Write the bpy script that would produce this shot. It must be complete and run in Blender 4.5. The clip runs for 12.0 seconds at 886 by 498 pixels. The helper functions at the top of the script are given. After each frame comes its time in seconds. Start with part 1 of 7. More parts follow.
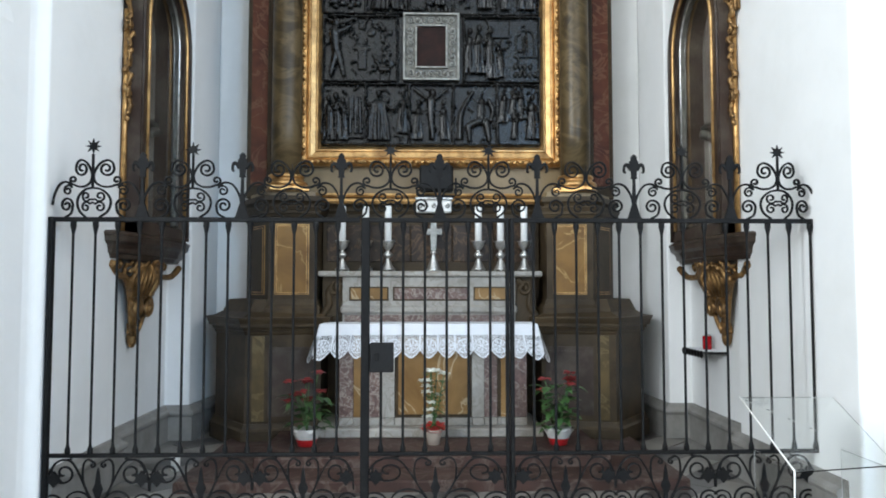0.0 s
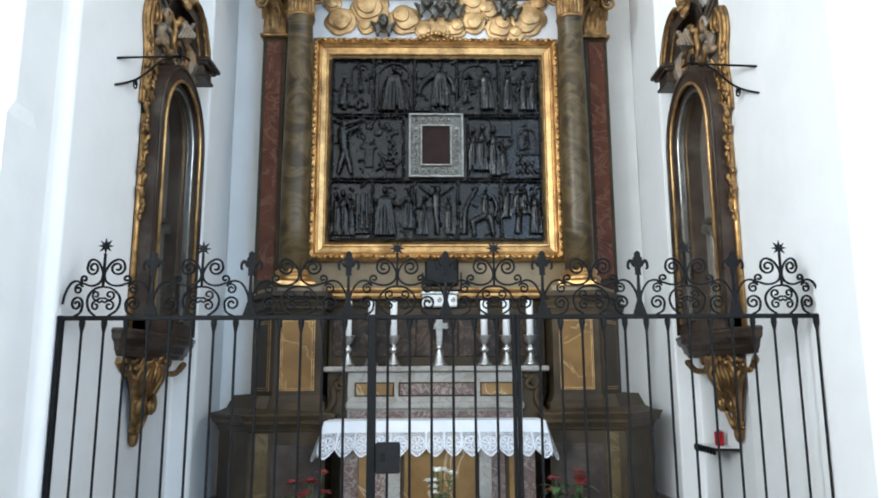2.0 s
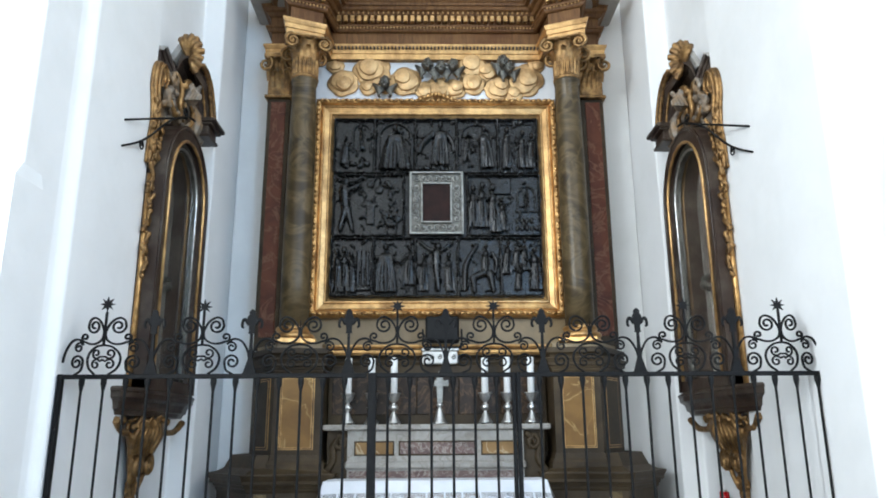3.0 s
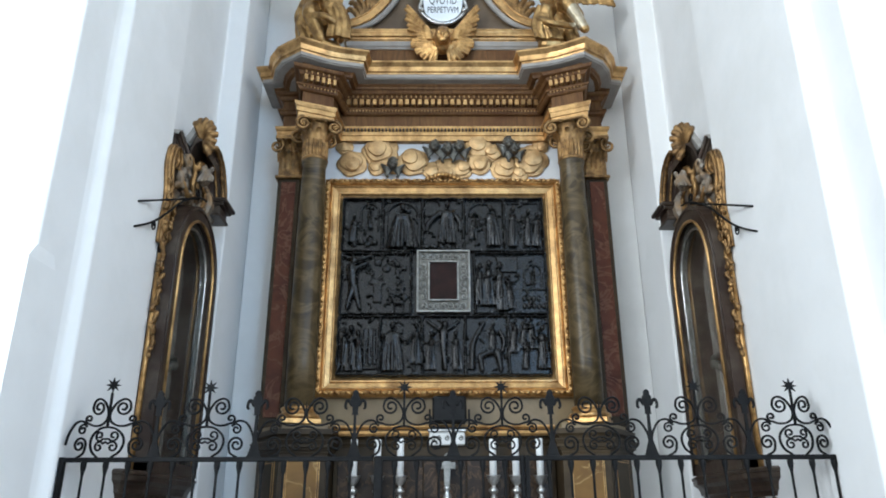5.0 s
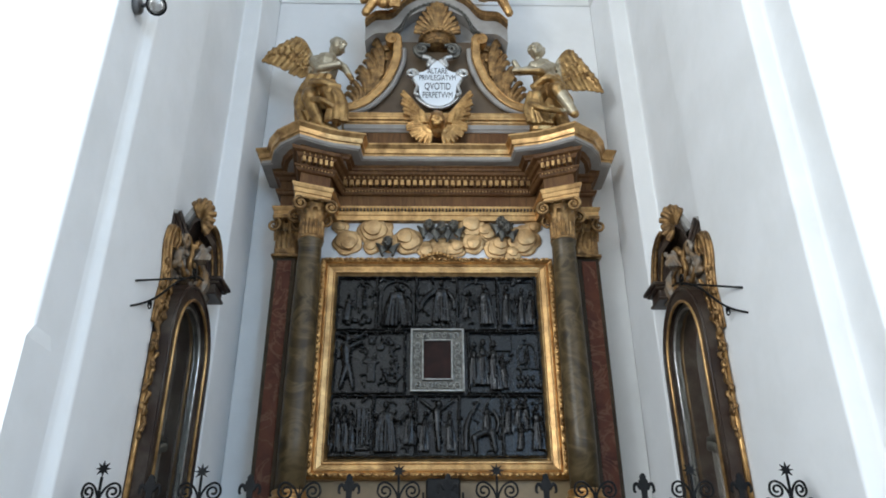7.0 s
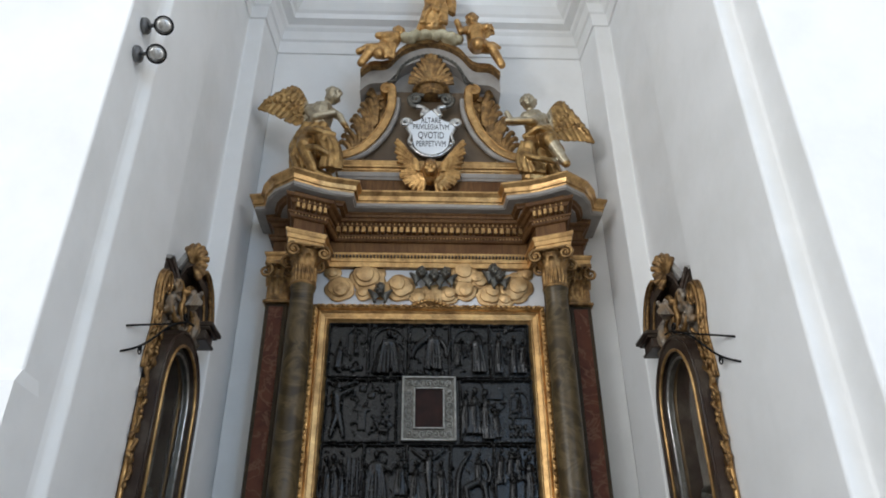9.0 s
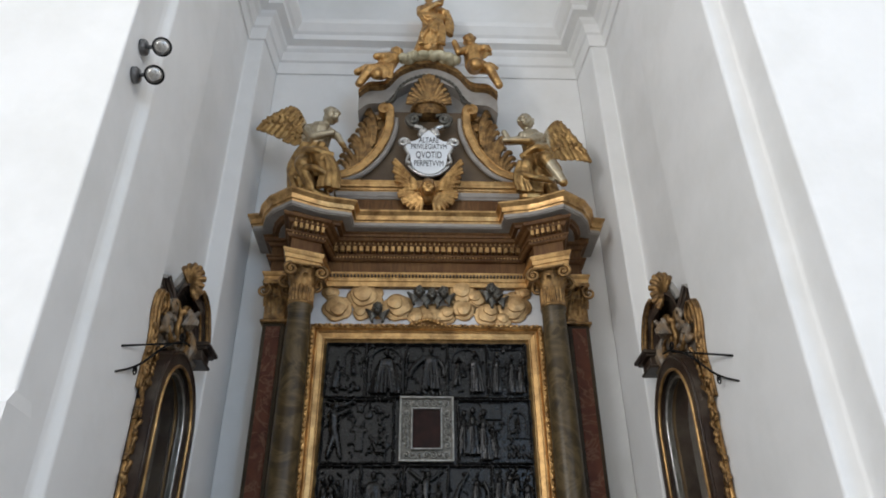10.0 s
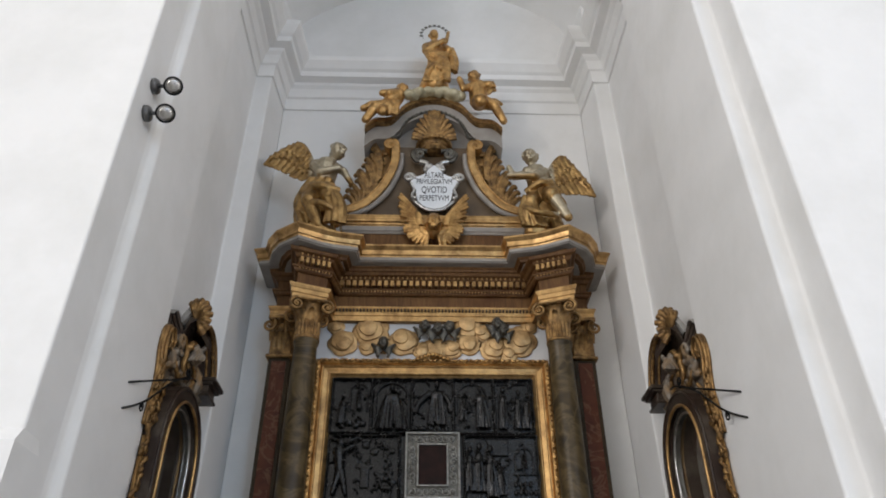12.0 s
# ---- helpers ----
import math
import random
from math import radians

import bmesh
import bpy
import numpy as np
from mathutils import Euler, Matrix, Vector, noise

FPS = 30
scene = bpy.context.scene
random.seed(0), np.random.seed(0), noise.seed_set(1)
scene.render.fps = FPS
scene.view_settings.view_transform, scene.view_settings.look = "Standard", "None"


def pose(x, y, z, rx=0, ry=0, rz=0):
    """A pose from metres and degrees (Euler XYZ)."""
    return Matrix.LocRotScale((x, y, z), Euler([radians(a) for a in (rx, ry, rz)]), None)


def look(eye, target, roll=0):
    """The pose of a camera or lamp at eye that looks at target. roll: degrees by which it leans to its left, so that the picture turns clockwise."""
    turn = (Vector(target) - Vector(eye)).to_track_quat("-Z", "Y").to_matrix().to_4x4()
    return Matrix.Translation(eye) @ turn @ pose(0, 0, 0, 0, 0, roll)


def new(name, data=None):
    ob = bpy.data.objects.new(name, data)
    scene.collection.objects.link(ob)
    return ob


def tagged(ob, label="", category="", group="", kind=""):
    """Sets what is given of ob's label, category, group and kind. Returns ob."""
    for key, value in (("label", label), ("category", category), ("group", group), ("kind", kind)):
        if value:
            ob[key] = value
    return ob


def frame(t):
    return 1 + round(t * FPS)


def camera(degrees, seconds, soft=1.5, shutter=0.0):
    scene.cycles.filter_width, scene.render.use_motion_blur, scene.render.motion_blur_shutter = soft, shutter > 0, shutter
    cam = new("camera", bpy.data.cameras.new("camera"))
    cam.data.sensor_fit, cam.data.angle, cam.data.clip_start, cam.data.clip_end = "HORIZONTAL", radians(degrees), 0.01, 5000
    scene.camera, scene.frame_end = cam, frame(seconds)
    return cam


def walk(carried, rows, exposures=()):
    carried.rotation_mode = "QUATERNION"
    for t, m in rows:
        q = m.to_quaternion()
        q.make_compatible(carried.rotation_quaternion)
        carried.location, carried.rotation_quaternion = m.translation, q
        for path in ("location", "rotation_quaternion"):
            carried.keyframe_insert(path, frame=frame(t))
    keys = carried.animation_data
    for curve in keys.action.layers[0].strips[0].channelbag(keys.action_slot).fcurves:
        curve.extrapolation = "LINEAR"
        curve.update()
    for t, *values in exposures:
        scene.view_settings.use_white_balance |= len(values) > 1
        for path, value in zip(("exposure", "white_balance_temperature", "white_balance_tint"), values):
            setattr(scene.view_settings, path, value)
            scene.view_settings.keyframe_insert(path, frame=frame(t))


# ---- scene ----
cam = camera(62.9, 12.0, soft=1.8)
PATH = [
    (0, (-0.082, 0.221, 1.53), (-0.028, 2.217, 1.638), -0.0),
    (0.5, (-0.089, 0.212, 1.541), (-0.036, 2.206, 1.694), -0.2),
    (1, (-0.091, 0.202, 1.548), (-0.04, 2.189, 1.765), -0.3),
    (1.5, (-0.086, 0.191, 1.555), (-0.042, 2.171, 1.832), -0.3),
    (2, (-0.095, 0.181, 1.574), (-0.053, 2.149, 1.927), -0.3),
    (2.5, (-0.094, 0.161, 1.58), (-0.048, 2.114, 2.006), -0.4),
    (3, (-0.087, 0.137, 1.587), (-0.048, 2.073, 2.087), -0.4),
    (5, (-0.091, 0.105, 1.612), (-0.07, 1.98, 2.31), -0.3),
    (5.5, (-0.096, 0.09, 1.618), (-0.069, 1.945, 2.364), -0.2),
    (6, (-0.109, 0.064, 1.624), (-0.073, 1.897, 2.423), -0.3),
    (6.5, (-0.107, 0.036, 1.625), (-0.069, 1.849, 2.469), -0.3),
    (7, (-0.113, 0.021, 1.629), (-0.071, 1.813, 2.515), -0.4),
    (9, (-0.142, 0.011, 1.616), (-0.074, 1.741, 2.618), -0.4),
    (9.5, (-0.124, -0.006, 1.634), (-0.056, 1.714, 2.652), -0.4),
    (10, (-0.107, 0.014, 1.619), (-0.041, 1.716, 2.666), -0.5),
    (10.5, (-0.095, -0.02, 1.629), (-0.034, 1.671, 2.695), -0.4),
    (11, (-0.108, -0.037, 1.631), (-0.048, 1.639, 2.721), -0.5),
    (12, (-0.138, -0.031, 1.632), (-0.082, 1.625, 2.753), -0.4),
]
EXPOSURE = [(0, 0.72, 6420, 9), (2.5, 0.79, 6300, 9), (5, 0.49, 6200, 9), (7, 0.18, 6300, 10), (9, -0.12, 6700, 13), (12, -0.35, 7150, 17)]
walk(cam, [(t, look(eye, target, roll)) for t, eye, target, roll in PATH], EXPOSURE)

# ---------- light: area lamps for daylight from the unseen nave behind the visitor ----
world = bpy.data.worlds.new("sky")
scene.world = world
world.use_nodes = True
sky = world.node_tree.nodes.new("ShaderNodeTexSky")
sky.sky_type = "NISHITA"
sky.sun_disc = False
sky.sun_elevation, sky.sun_rotation = radians(40), radians(200)
back = world.node_tree.nodes["Background"]
back.inputs["Strength"].default_value = 0.12
world.node_tree.links.new(sky.outputs[0], back.inputs["Color"])


def nave_light(name, x, y, z, w, h, target, power, color):
    lamp = bpy.data.lights.new(name, "AREA")
    lamp.shape, lamp.size, lamp.size_y = "RECTANGLE", w, h
    lamp.energy, lamp.color = power, color
    ob = new(name, lamp)
    ob.matrix_world = look((x, y, z), target)
    return ob


NAVE_LAMPS = [  # side, centre x, y, z, width, height, power, colour
    # the back pair is added beside the openings, tinted to colour the piers
    ("back", -6.2, -11.9, 6.0, 2.6, 6.4, 60, (1.0, 0.93, 0.83)),
    ("back", 6.4, -11.9, 6.0, 2.6, 6.4, 560, (0.36, 0.64, 1.0)),
    ("left", -8.9, -4.5, 6.0, 2.6, 6.0, 1080, (0.88, 0.95, 1.0)),
    ("left", -8.9, -9.0, 6.0, 2.6, 6.0, 640, (0.88, 0.95, 1.0)),
    ("right", 8.9, -2.5, 6.0, 2.6, 6.0, 320, (1.0, 0.98, 0.96)),
    ("right", 8.9, -8.0, 6.0, 2.6, 6.0, 80, (1.0, 0.98, 0.96)),
]
for side, wx, wy, wz, ww, wh, power, tone in NAVE_LAMPS:
    aim = {"back": (wx, 0, wz), "left": (0, wy, wz), "right": (0, wy, wz)}[side]
    nave_light("nave_daylight_lamp", wx, wy, wz, ww, wh, aim, power, tone)

# ---------- materials ----------


def shader(name, rough=0.6, metal=0.0, spec=0.5):
    m = bpy.data.materials.new(name)
    m.use_nodes = True
    b = m.node_tree.nodes["Principled BSDF"]
    b.inputs["Roughness"].default_value = rough
    b.inputs["Metallic"].default_value = metal
    b.inputs["Specular IOR Level"].default_value = spec
    return m, m.node_tree.nodes, m.node_tree.links, b


def node(nodes, kind, **vals):
    n = nodes.new(kind)
    for k, v in vals.items():
        n.inputs[k].default_value = v
    return n


def ramp(nodes, links, src, stops):
    r = nodes.new("ShaderNodeValToRGB")
    el = r.color_ramp.elements
    while len(el) < len(stops):
        el.new(0.5)
    for e, (p, c) in zip(el, stops):
        e.position, e.color = p, (*c, 1)
    links.new(src, r.inputs[0])
    return r.outputs[0]


def mix(nodes, links, fac, a, b, mode="MIX"):
    n = nodes.new("ShaderNodeMix")
    n.data_type, n.blend_type = "RGBA", mode
    if isinstance(fac, (int, float)):
        n.inputs[0].default_value = fac
    else:
        links.new(fac, n.inputs[0])
    for sock, v in ((n.inputs[6], a), (n.inputs[7], b)):
        if isinstance(v, tuple):
            sock.default_value = (*v, 1)
        else:
            links.new(v, sock)
    return n.outputs[2]


def surface(name, cols, scale=3.0, detail=6.0, rough=0.6, metal=0.0, bump=0.1, bump_scale=40.0, stretch=(1, 1, 1),
            dirt=None, dirt_scale=1.2, distort=0.0, spec=0.5, rough_var=0.1, piece=0.0):
    """A noise-blended surface: colours at one scale, stains at a larger one, fine relief at a smaller one."""
    m, N, Lk, b = shader(name, rough, metal, spec)
    co = N.new("ShaderNodeTexCoord")
    mp = N.new("ShaderNodeMapping")
    mp.inputs["Scale"].default_value = stretch
    Lk.new(co.outputs["Object"], mp.inputs[0])
    n1 = node(N, "ShaderNodeTexNoise", Scale=scale, Detail=detail, Roughness=0.6, Distortion=distort)
    Lk.new(mp.outputs[0], n1.inputs["Vector"])
    k = len(cols)
    col = ramp(N, Lk, n1.outputs[0], [(0.28 + 0.44 * i / max(1, k - 1), c) for i, c in enumerate(cols)])
    if dirt:
        n2 = node(N, "ShaderNodeTexNoise", Scale=dirt_scale, Detail=5.0, Roughness=0.65)
        Lk.new(co.outputs["Object"], n2.inputs["Vector"])
        f = ramp(N, Lk, n2.outputs[0], [(0.45, (0, 0, 0)), (0.72, (1, 1, 1))])
        col = mix(N, Lk, f, col, dirt)
    if piece:
        oi = N.new("ShaderNodeObjectInfo")
        hs = N.new("ShaderNodeHueSaturation")
        mr = node(N, "ShaderNodeMapRange")
        mr.inputs[3].default_value, mr.inputs[4].default_value = 1 - piece, 1 + piece
        Lk.new(oi.outputs["Random"], mr.inputs[0])
        Lk.new(mr.outputs[0], hs.inputs["Value"])
        Lk.new(col, hs.inputs["Color"])
        col = hs.outputs[0]
    Lk.new(col, b.inputs["Base Color"])
    n3 = node(N, "ShaderNodeTexNoise", Scale=bump_scale, Detail=4.0, Roughness=0.6)
    Lk.new(mp.outputs[0], n3.inputs["Vector"])
    bp = node(N, "ShaderNodeBump", Strength=bump, Distance=0.01)
    Lk.new(n3.outputs[0], bp.inputs["Height"])
    Lk.new(bp.outputs[0], b.inputs["Normal"])
    mr2 = node(N, "ShaderNodeMapRange")
    mr2.inputs[3].default_value, mr2.inputs[4].default_value = max(0.02, rough - rough_var), min(1.0, rough + rough_var)
    Lk.new(n3.outputs[0], mr2.inputs[0])
    Lk.new(mr2.outputs[0], b.inputs["Roughness"])
    return m


def marble(name, base, vein, dark, scale=2.0, vein_w=0.06, rough=0.25, stretch=(1, 1, 1), bump=0.02, dirt=None, spec=0.5):
    """Polished stone with cloudy body and thin winding veins."""
    m, N, Lk, b = shader(name, rough, 0.0, spec)
    co = N.new("ShaderNodeTexCoord")
    mp = N.new("ShaderNodeMapping")
    mp.inputs["Scale"].default_value = stretch
    Lk.new(co.outputs["Object"], mp.inputs[0])
    n1 = node(N, "ShaderNodeTexNoise", Scale=scale * 1.6, Detail=7.0, Roughness=0.6, Distortion=0.6)
    Lk.new(mp.outputs[0], n1.inputs["Vector"])
    body = ramp(N, Lk, n1.outputs[0], [(0.3, dark), (0.62, base)])
    n2 = node(N, "ShaderNodeTexNoise", Scale=scale, Detail=4.0, Roughness=0.55, Distortion=1.2)
    Lk.new(mp.outputs[0], n2.inputs["Vector"])
    f = ramp(N, Lk, n2.outputs[0], [(0.5 - vein_w, (0, 0, 0)), (0.5, (1, 1, 1)), (0.5 + vein_w, (0, 0, 0))])
    col = mix(N, Lk, f, body, vein)
    if dirt:
        n4 = node(N, "ShaderNodeTexNoise", Scale=1.4, Detail=6.0, Roughness=0.7)
        Lk.new(co.outputs["Object"], n4.inputs["Vector"])
        col = mix(N, Lk, ramp(N, Lk, n4.outputs[0], [(0.45, (0, 0, 0)), (0.7, (1, 1, 1))]), col, dirt)
    Lk.new(col, b.inputs["Base Color"])
    n3 = node(N, "ShaderNodeTexNoise", Scale=30.0, Detail=4.0)
    Lk.new(mp.outputs[0], n3.inputs["Vector"])
    bp = node(N, "ShaderNodeBump", Strength=bump * 5, Distance=0.004)
    Lk.new(n3.outputs[0], bp.inputs["Height"])
    Lk.new(bp.outputs[0], b.inputs["Normal"])
    return m


PLASTER = surface("plaster", [(0.80, 0.80, 0.79), (0.85, 0.85, 0.84)], 1.3, rough=0.9, bump=0.12, bump_scale=22,
                  dirt=(0.75, 0.75, 0.73), dirt_scale=0.7)
STONE_GREY = surface("grey_stone", [(0.22, 0.21, 0.195), (0.33, 0.315, 0.29)], 4, rough=0.7, bump=0.3, dirt=(0.15, 0.142, 0.13))
STONE_DARK = surface("brown_stone", [(0.026, 0.017, 0.009), (0.088, 0.060, 0.031)], 1.8, rough=0.5, bump=0.15,
                     dirt=(0.026, 0.018, 0.010), distort=1.4, spec=0.2)
OLIVE_STRIP = marble("ochre_strip_marble", (0.105, 0.070, 0.026), (0.15, 0.11, 0.05), (0.055, 0.036, 0.014), 3.0, 0.05, 0.4, spec=0.25)
YELLOW = marble("yellow_marble", (0.26, 0.15, 0.055), (0.44, 0.34, 0.21), (0.15, 0.08, 0.025), 1.5, 0.016, 0.3, spec=0.3)
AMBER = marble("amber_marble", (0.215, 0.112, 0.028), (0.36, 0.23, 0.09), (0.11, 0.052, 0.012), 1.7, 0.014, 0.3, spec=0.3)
RED = marble("red_marble", (0.135, 0.042, 0.020), (0.19, 0.085, 0.05), (0.075, 0.022, 0.012), 3.0, 0.03, 0.45, spec=0.2)
GREEN = marble("olive_marble", (0.072, 0.047, 0.020), (0.115, 0.080, 0.038), (0.026, 0.018, 0.009), 2.0, 0.09, 0.38, (1, 1, 1.5), spec=0.3)
WHITE_MARBLE = marble("white_marble", (0.37, 0.345, 0.31), (0.24, 0.215, 0.18), (0.28, 0.26, 0.23), 3.5, 0.03, 0.45, dirt=(0.15, 0.127, 0.10))
BRECCIA = marble("red_breccia", (0.17, 0.105, 0.088), (0.34, 0.29, 0.25), (0.07, 0.036, 0.031), 11.0, 0.05, 0.35, dirt=(0.08, 0.05, 0.042))
DARK_MARBLE = marble("dark_marble", (0.042, 0.025, 0.015), (0.11, 0.065, 0.036), (0.012, 0.009, 0.007), 5.0, 0.035, 0.4, spec=0.25)
BEIGE = surface("ochre_paint", [(0.20, 0.14, 0.07), (0.29, 0.21, 0.11)], 3, rough=0.5, bump=0.08, dirt=(0.15, 0.10, 0.05))
ATTIC_BROWN = surface("brown_attic_paint", [(0.095, 0.060, 0.032), (0.16, 0.108, 0.06)], 3, rough=0.55, bump=0.1, dirt=(0.07, 0.042, 0.022))
GOLD = surface("gilding", [(0.40, 0.215, 0.075), (0.80, 0.49, 0.195)], 9, rough=0.36, metal=0.85, bump=0.35, bump_scale=60,
               dirt=(0.17, 0.08, 0.03), dirt_scale=6)
GOLD_OLD = surface("worn_gilding", [(0.15, 0.078, 0.030), (0.50, 0.295, 0.115)], 14, rough=0.42, metal=0.75, bump=0.5, bump_scale=70,
                   dirt=(0.07, 0.04, 0.02), dirt_scale=9)
GOLD_PALE = surface("pale_gilding", [(0.40, 0.225, 0.085), (0.72, 0.45, 0.19)], 8, rough=0.34, metal=0.75, bump=0.3, bump_scale=50,
                    dirt=(0.20, 0.105, 0.04), dirt_scale=5)
GOLD_CLOUD = surface("matt_gilding", [(0.46, 0.275, 0.115), (0.70, 0.46, 0.22)], 8, rough=0.42, metal=0.5, bump=0.3, bump_scale=50,
                     dirt=(0.30, 0.17, 0.07), dirt_scale=9)
SILVER = surface("old_silver", [(0.45, 0.44, 0.42), (0.72, 0.71, 0.69)], 18, rough=0.3, metal=0.9, bump=0.2, bump_scale=60,
                 dirt=(0.28, 0.27, 0.25), dirt_scale=14)
SILVER_DARK = surface("tarnished_silver", [(0.06, 0.056, 0.047), (0.19, 0.18, 0.155)], 14, rough=0.42, metal=0.7, bump=0.3, bump_scale=60)
SILVER_MID = surface("dull_silver", [(0.16, 0.155, 0.14), (0.36, 0.35, 0.32)], 18, rough=0.4, metal=0.8, bump=0.3, bump_scale=60)
BRONZE = surface("blackened_bronze", [(0.0015, 0.0015, 0.0016), (0.012, 0.0118, 0.011)], 16, rough=0.25, metal=0.0, bump=0.45, bump_scale=24,
                 dirt=(0.008, 0.0078, 0.007), dirt_scale=6, spec=0.36)
IRON = surface("wrought_iron", [(0.004, 0.004, 0.0045), (0.010, 0.010, 0.010)], 30, rough=0.65, metal=0.0, bump=0.4, bump_scale=80, spec=0.15)
WOOD = surface("walnut_grain", [(0.075, 0.032, 0.012), (0.205, 0.102, 0.038)], 3.0, rough=0.5, bump=0.1, bump_scale=20, stretch=(6, 6, 0.8),
               dirt=(0.09, 0.036, 0.012), dirt_scale=2, distort=1.0, spec=0.2)
WOOD_DARK = surface("dark_case_wood", [(0.018, 0.010, 0.007), (0.052, 0.031, 0.021)], 5, dirt=(0.085, 0.068, 0.052), dirt_scale=4, rough=0.42, bump=0.1, stretch=(1, 1, 0.3), spec=0.35)
GREY_PAINT = surface("grey_painted_moulding", [(0.26, 0.235, 0.21), (0.37, 0.34, 0.305)], 5, rough=0.6, bump=0.1, spec=0.25)
PANEL_WHITE = surface("white_ground", [(0.60, 0.61, 0.62), (0.70, 0.71, 0.72)], 4, rough=0.7, bump=0.08)
LINEN = surface("white_linen", [(0.74, 0.75, 0.78), (0.82, 0.83, 0.86)], 8, rough=0.9, bump=0.2, bump_scale=160)
WAX = surface("candle_wax", [(0.80, 0.79, 0.76), (0.86, 0.85, 0.82)], 6, rough=0.45, bump=0.03)
RED_WAX = surface("red_glass_cup", [(0.30, 0.002, 0.005), (0.45, 0.006, 0.010)], 6, rough=0.25, bump=0.02, spec=0.3)
BLACK = surface("black_plastic", [(0.004, 0.004, 0.0045), (0.010, 0.010, 0.010)], 12, rough=0.55, bump=0.1, spec=0.2)
LEAF = surface("green_leaf", [(0.025, 0.07, 0.02), (0.07, 0.15, 0.04)], 10, rough=0.45, bump=0.2, piece=0.3)
PETAL_RED = surface("red_petal", [(0.15, 0.010, 0.012), (0.33, 0.05, 0.045)], 12, rough=0.5, bump=0.1)
PETAL_WHITE = surface("white_petal", [(0.72, 0.73, 0.62), (0.84, 0.84, 0.78)], 12, rough=0.5, bump=0.1)
FOIL_RED = surface("red_foil", [(0.45, 0.012, 0.02), (0.65, 0.03, 0.03)], 20, rough=0.3, bump=0.5, bump_scale=60)
PAPER = surface("white_wrap_paper", [(0.62, 0.60, 0.56), (0.76, 0.75, 0.72)], 14, rough=0.7, bump=0.3)
CLAY = surface("clay_pot", [(0.40, 0.33, 0.27), (0.50, 0.42, 0.35)], 14, rough=0.8, bump=0.2)
TILE_DARK = surface("dark_floor_tile", [(0.055, 0.05, 0.045), (0.10, 0.09, 0.085)], 5, rough=0.35, bump=0.1, piece=0.25)
TILE_LIGHT = surface("light_floor_tile", [(0.20, 0.18, 0.16), (0.28, 0.26, 0.23)], 5, rough=0.35, bump=0.1, piece=0.15)
STEP_RED = marble("red_step_stone", (0.070, 0.037, 0.029), (0.11, 0.08, 0.066), (0.035, 0.020, 0.016), 3.0, 0.04, 0.55, spec=0.25)
ICON_PAINT = surface("dark_red_icon_paint", [(0.010, 0.006, 0.005), (0.032, 0.012, 0.009)], 7, rough=0.6, bump=0.1, spec=0.15)
ENAMEL = surface("pale_enamel", [(0.68, 0.72, 0.76), (0.78, 0.80, 0.82)], 5, rough=0.4, bump=0.05)
INK = surface("black_lettering", [(0.015, 0.015, 0.018), (0.03, 0.03, 0.03)], 20, rough=0.6)
LAMP_GREY = surface("lamp_housing", [(0.12, 0.12, 0.12), (0.2, 0.2, 0.2)], 20, rough=0.4, metal=0.5)


def glass_material(name, tint, rough=0.03):
    m, N, Lk, b = shader(name, rough)
    b.inputs["Base Color"].default_value = (*tint, 1)
    b.inputs["Transmission Weight"].default_value = 1.0
    b.inputs["IOR"].default_value = 1.3
    return m


GLASS = glass_material("clear_glass", (0.95, 0.97, 0.96))
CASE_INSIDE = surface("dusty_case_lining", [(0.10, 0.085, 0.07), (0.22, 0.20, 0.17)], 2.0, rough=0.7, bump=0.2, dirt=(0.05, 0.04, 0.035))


DUST_GREY = surface("dusty_grey_top", [(0.30, 0.285, 0.26), (0.46, 0.44, 0.41)], 8, rough=0.85, bump=0.2, dirt=(0.20, 0.175, 0.15), dirt_scale=5)
CLOUD_PALE = surface("pale_cloud_gilding", [(0.36, 0.31, 0.19), (0.58, 0.53, 0.37)], 10, rough=0.5, metal=0.2, bump=0.3)
CREST_DUST = surface("dusty_carving", [(0.085, 0.062, 0.045), (0.32, 0.28, 0.23)], 9, rough=0.5, metal=0.25, bump=0.4, bump_scale=50, dirt=(0.30, 0.17, 0.06), dirt_scale=7)


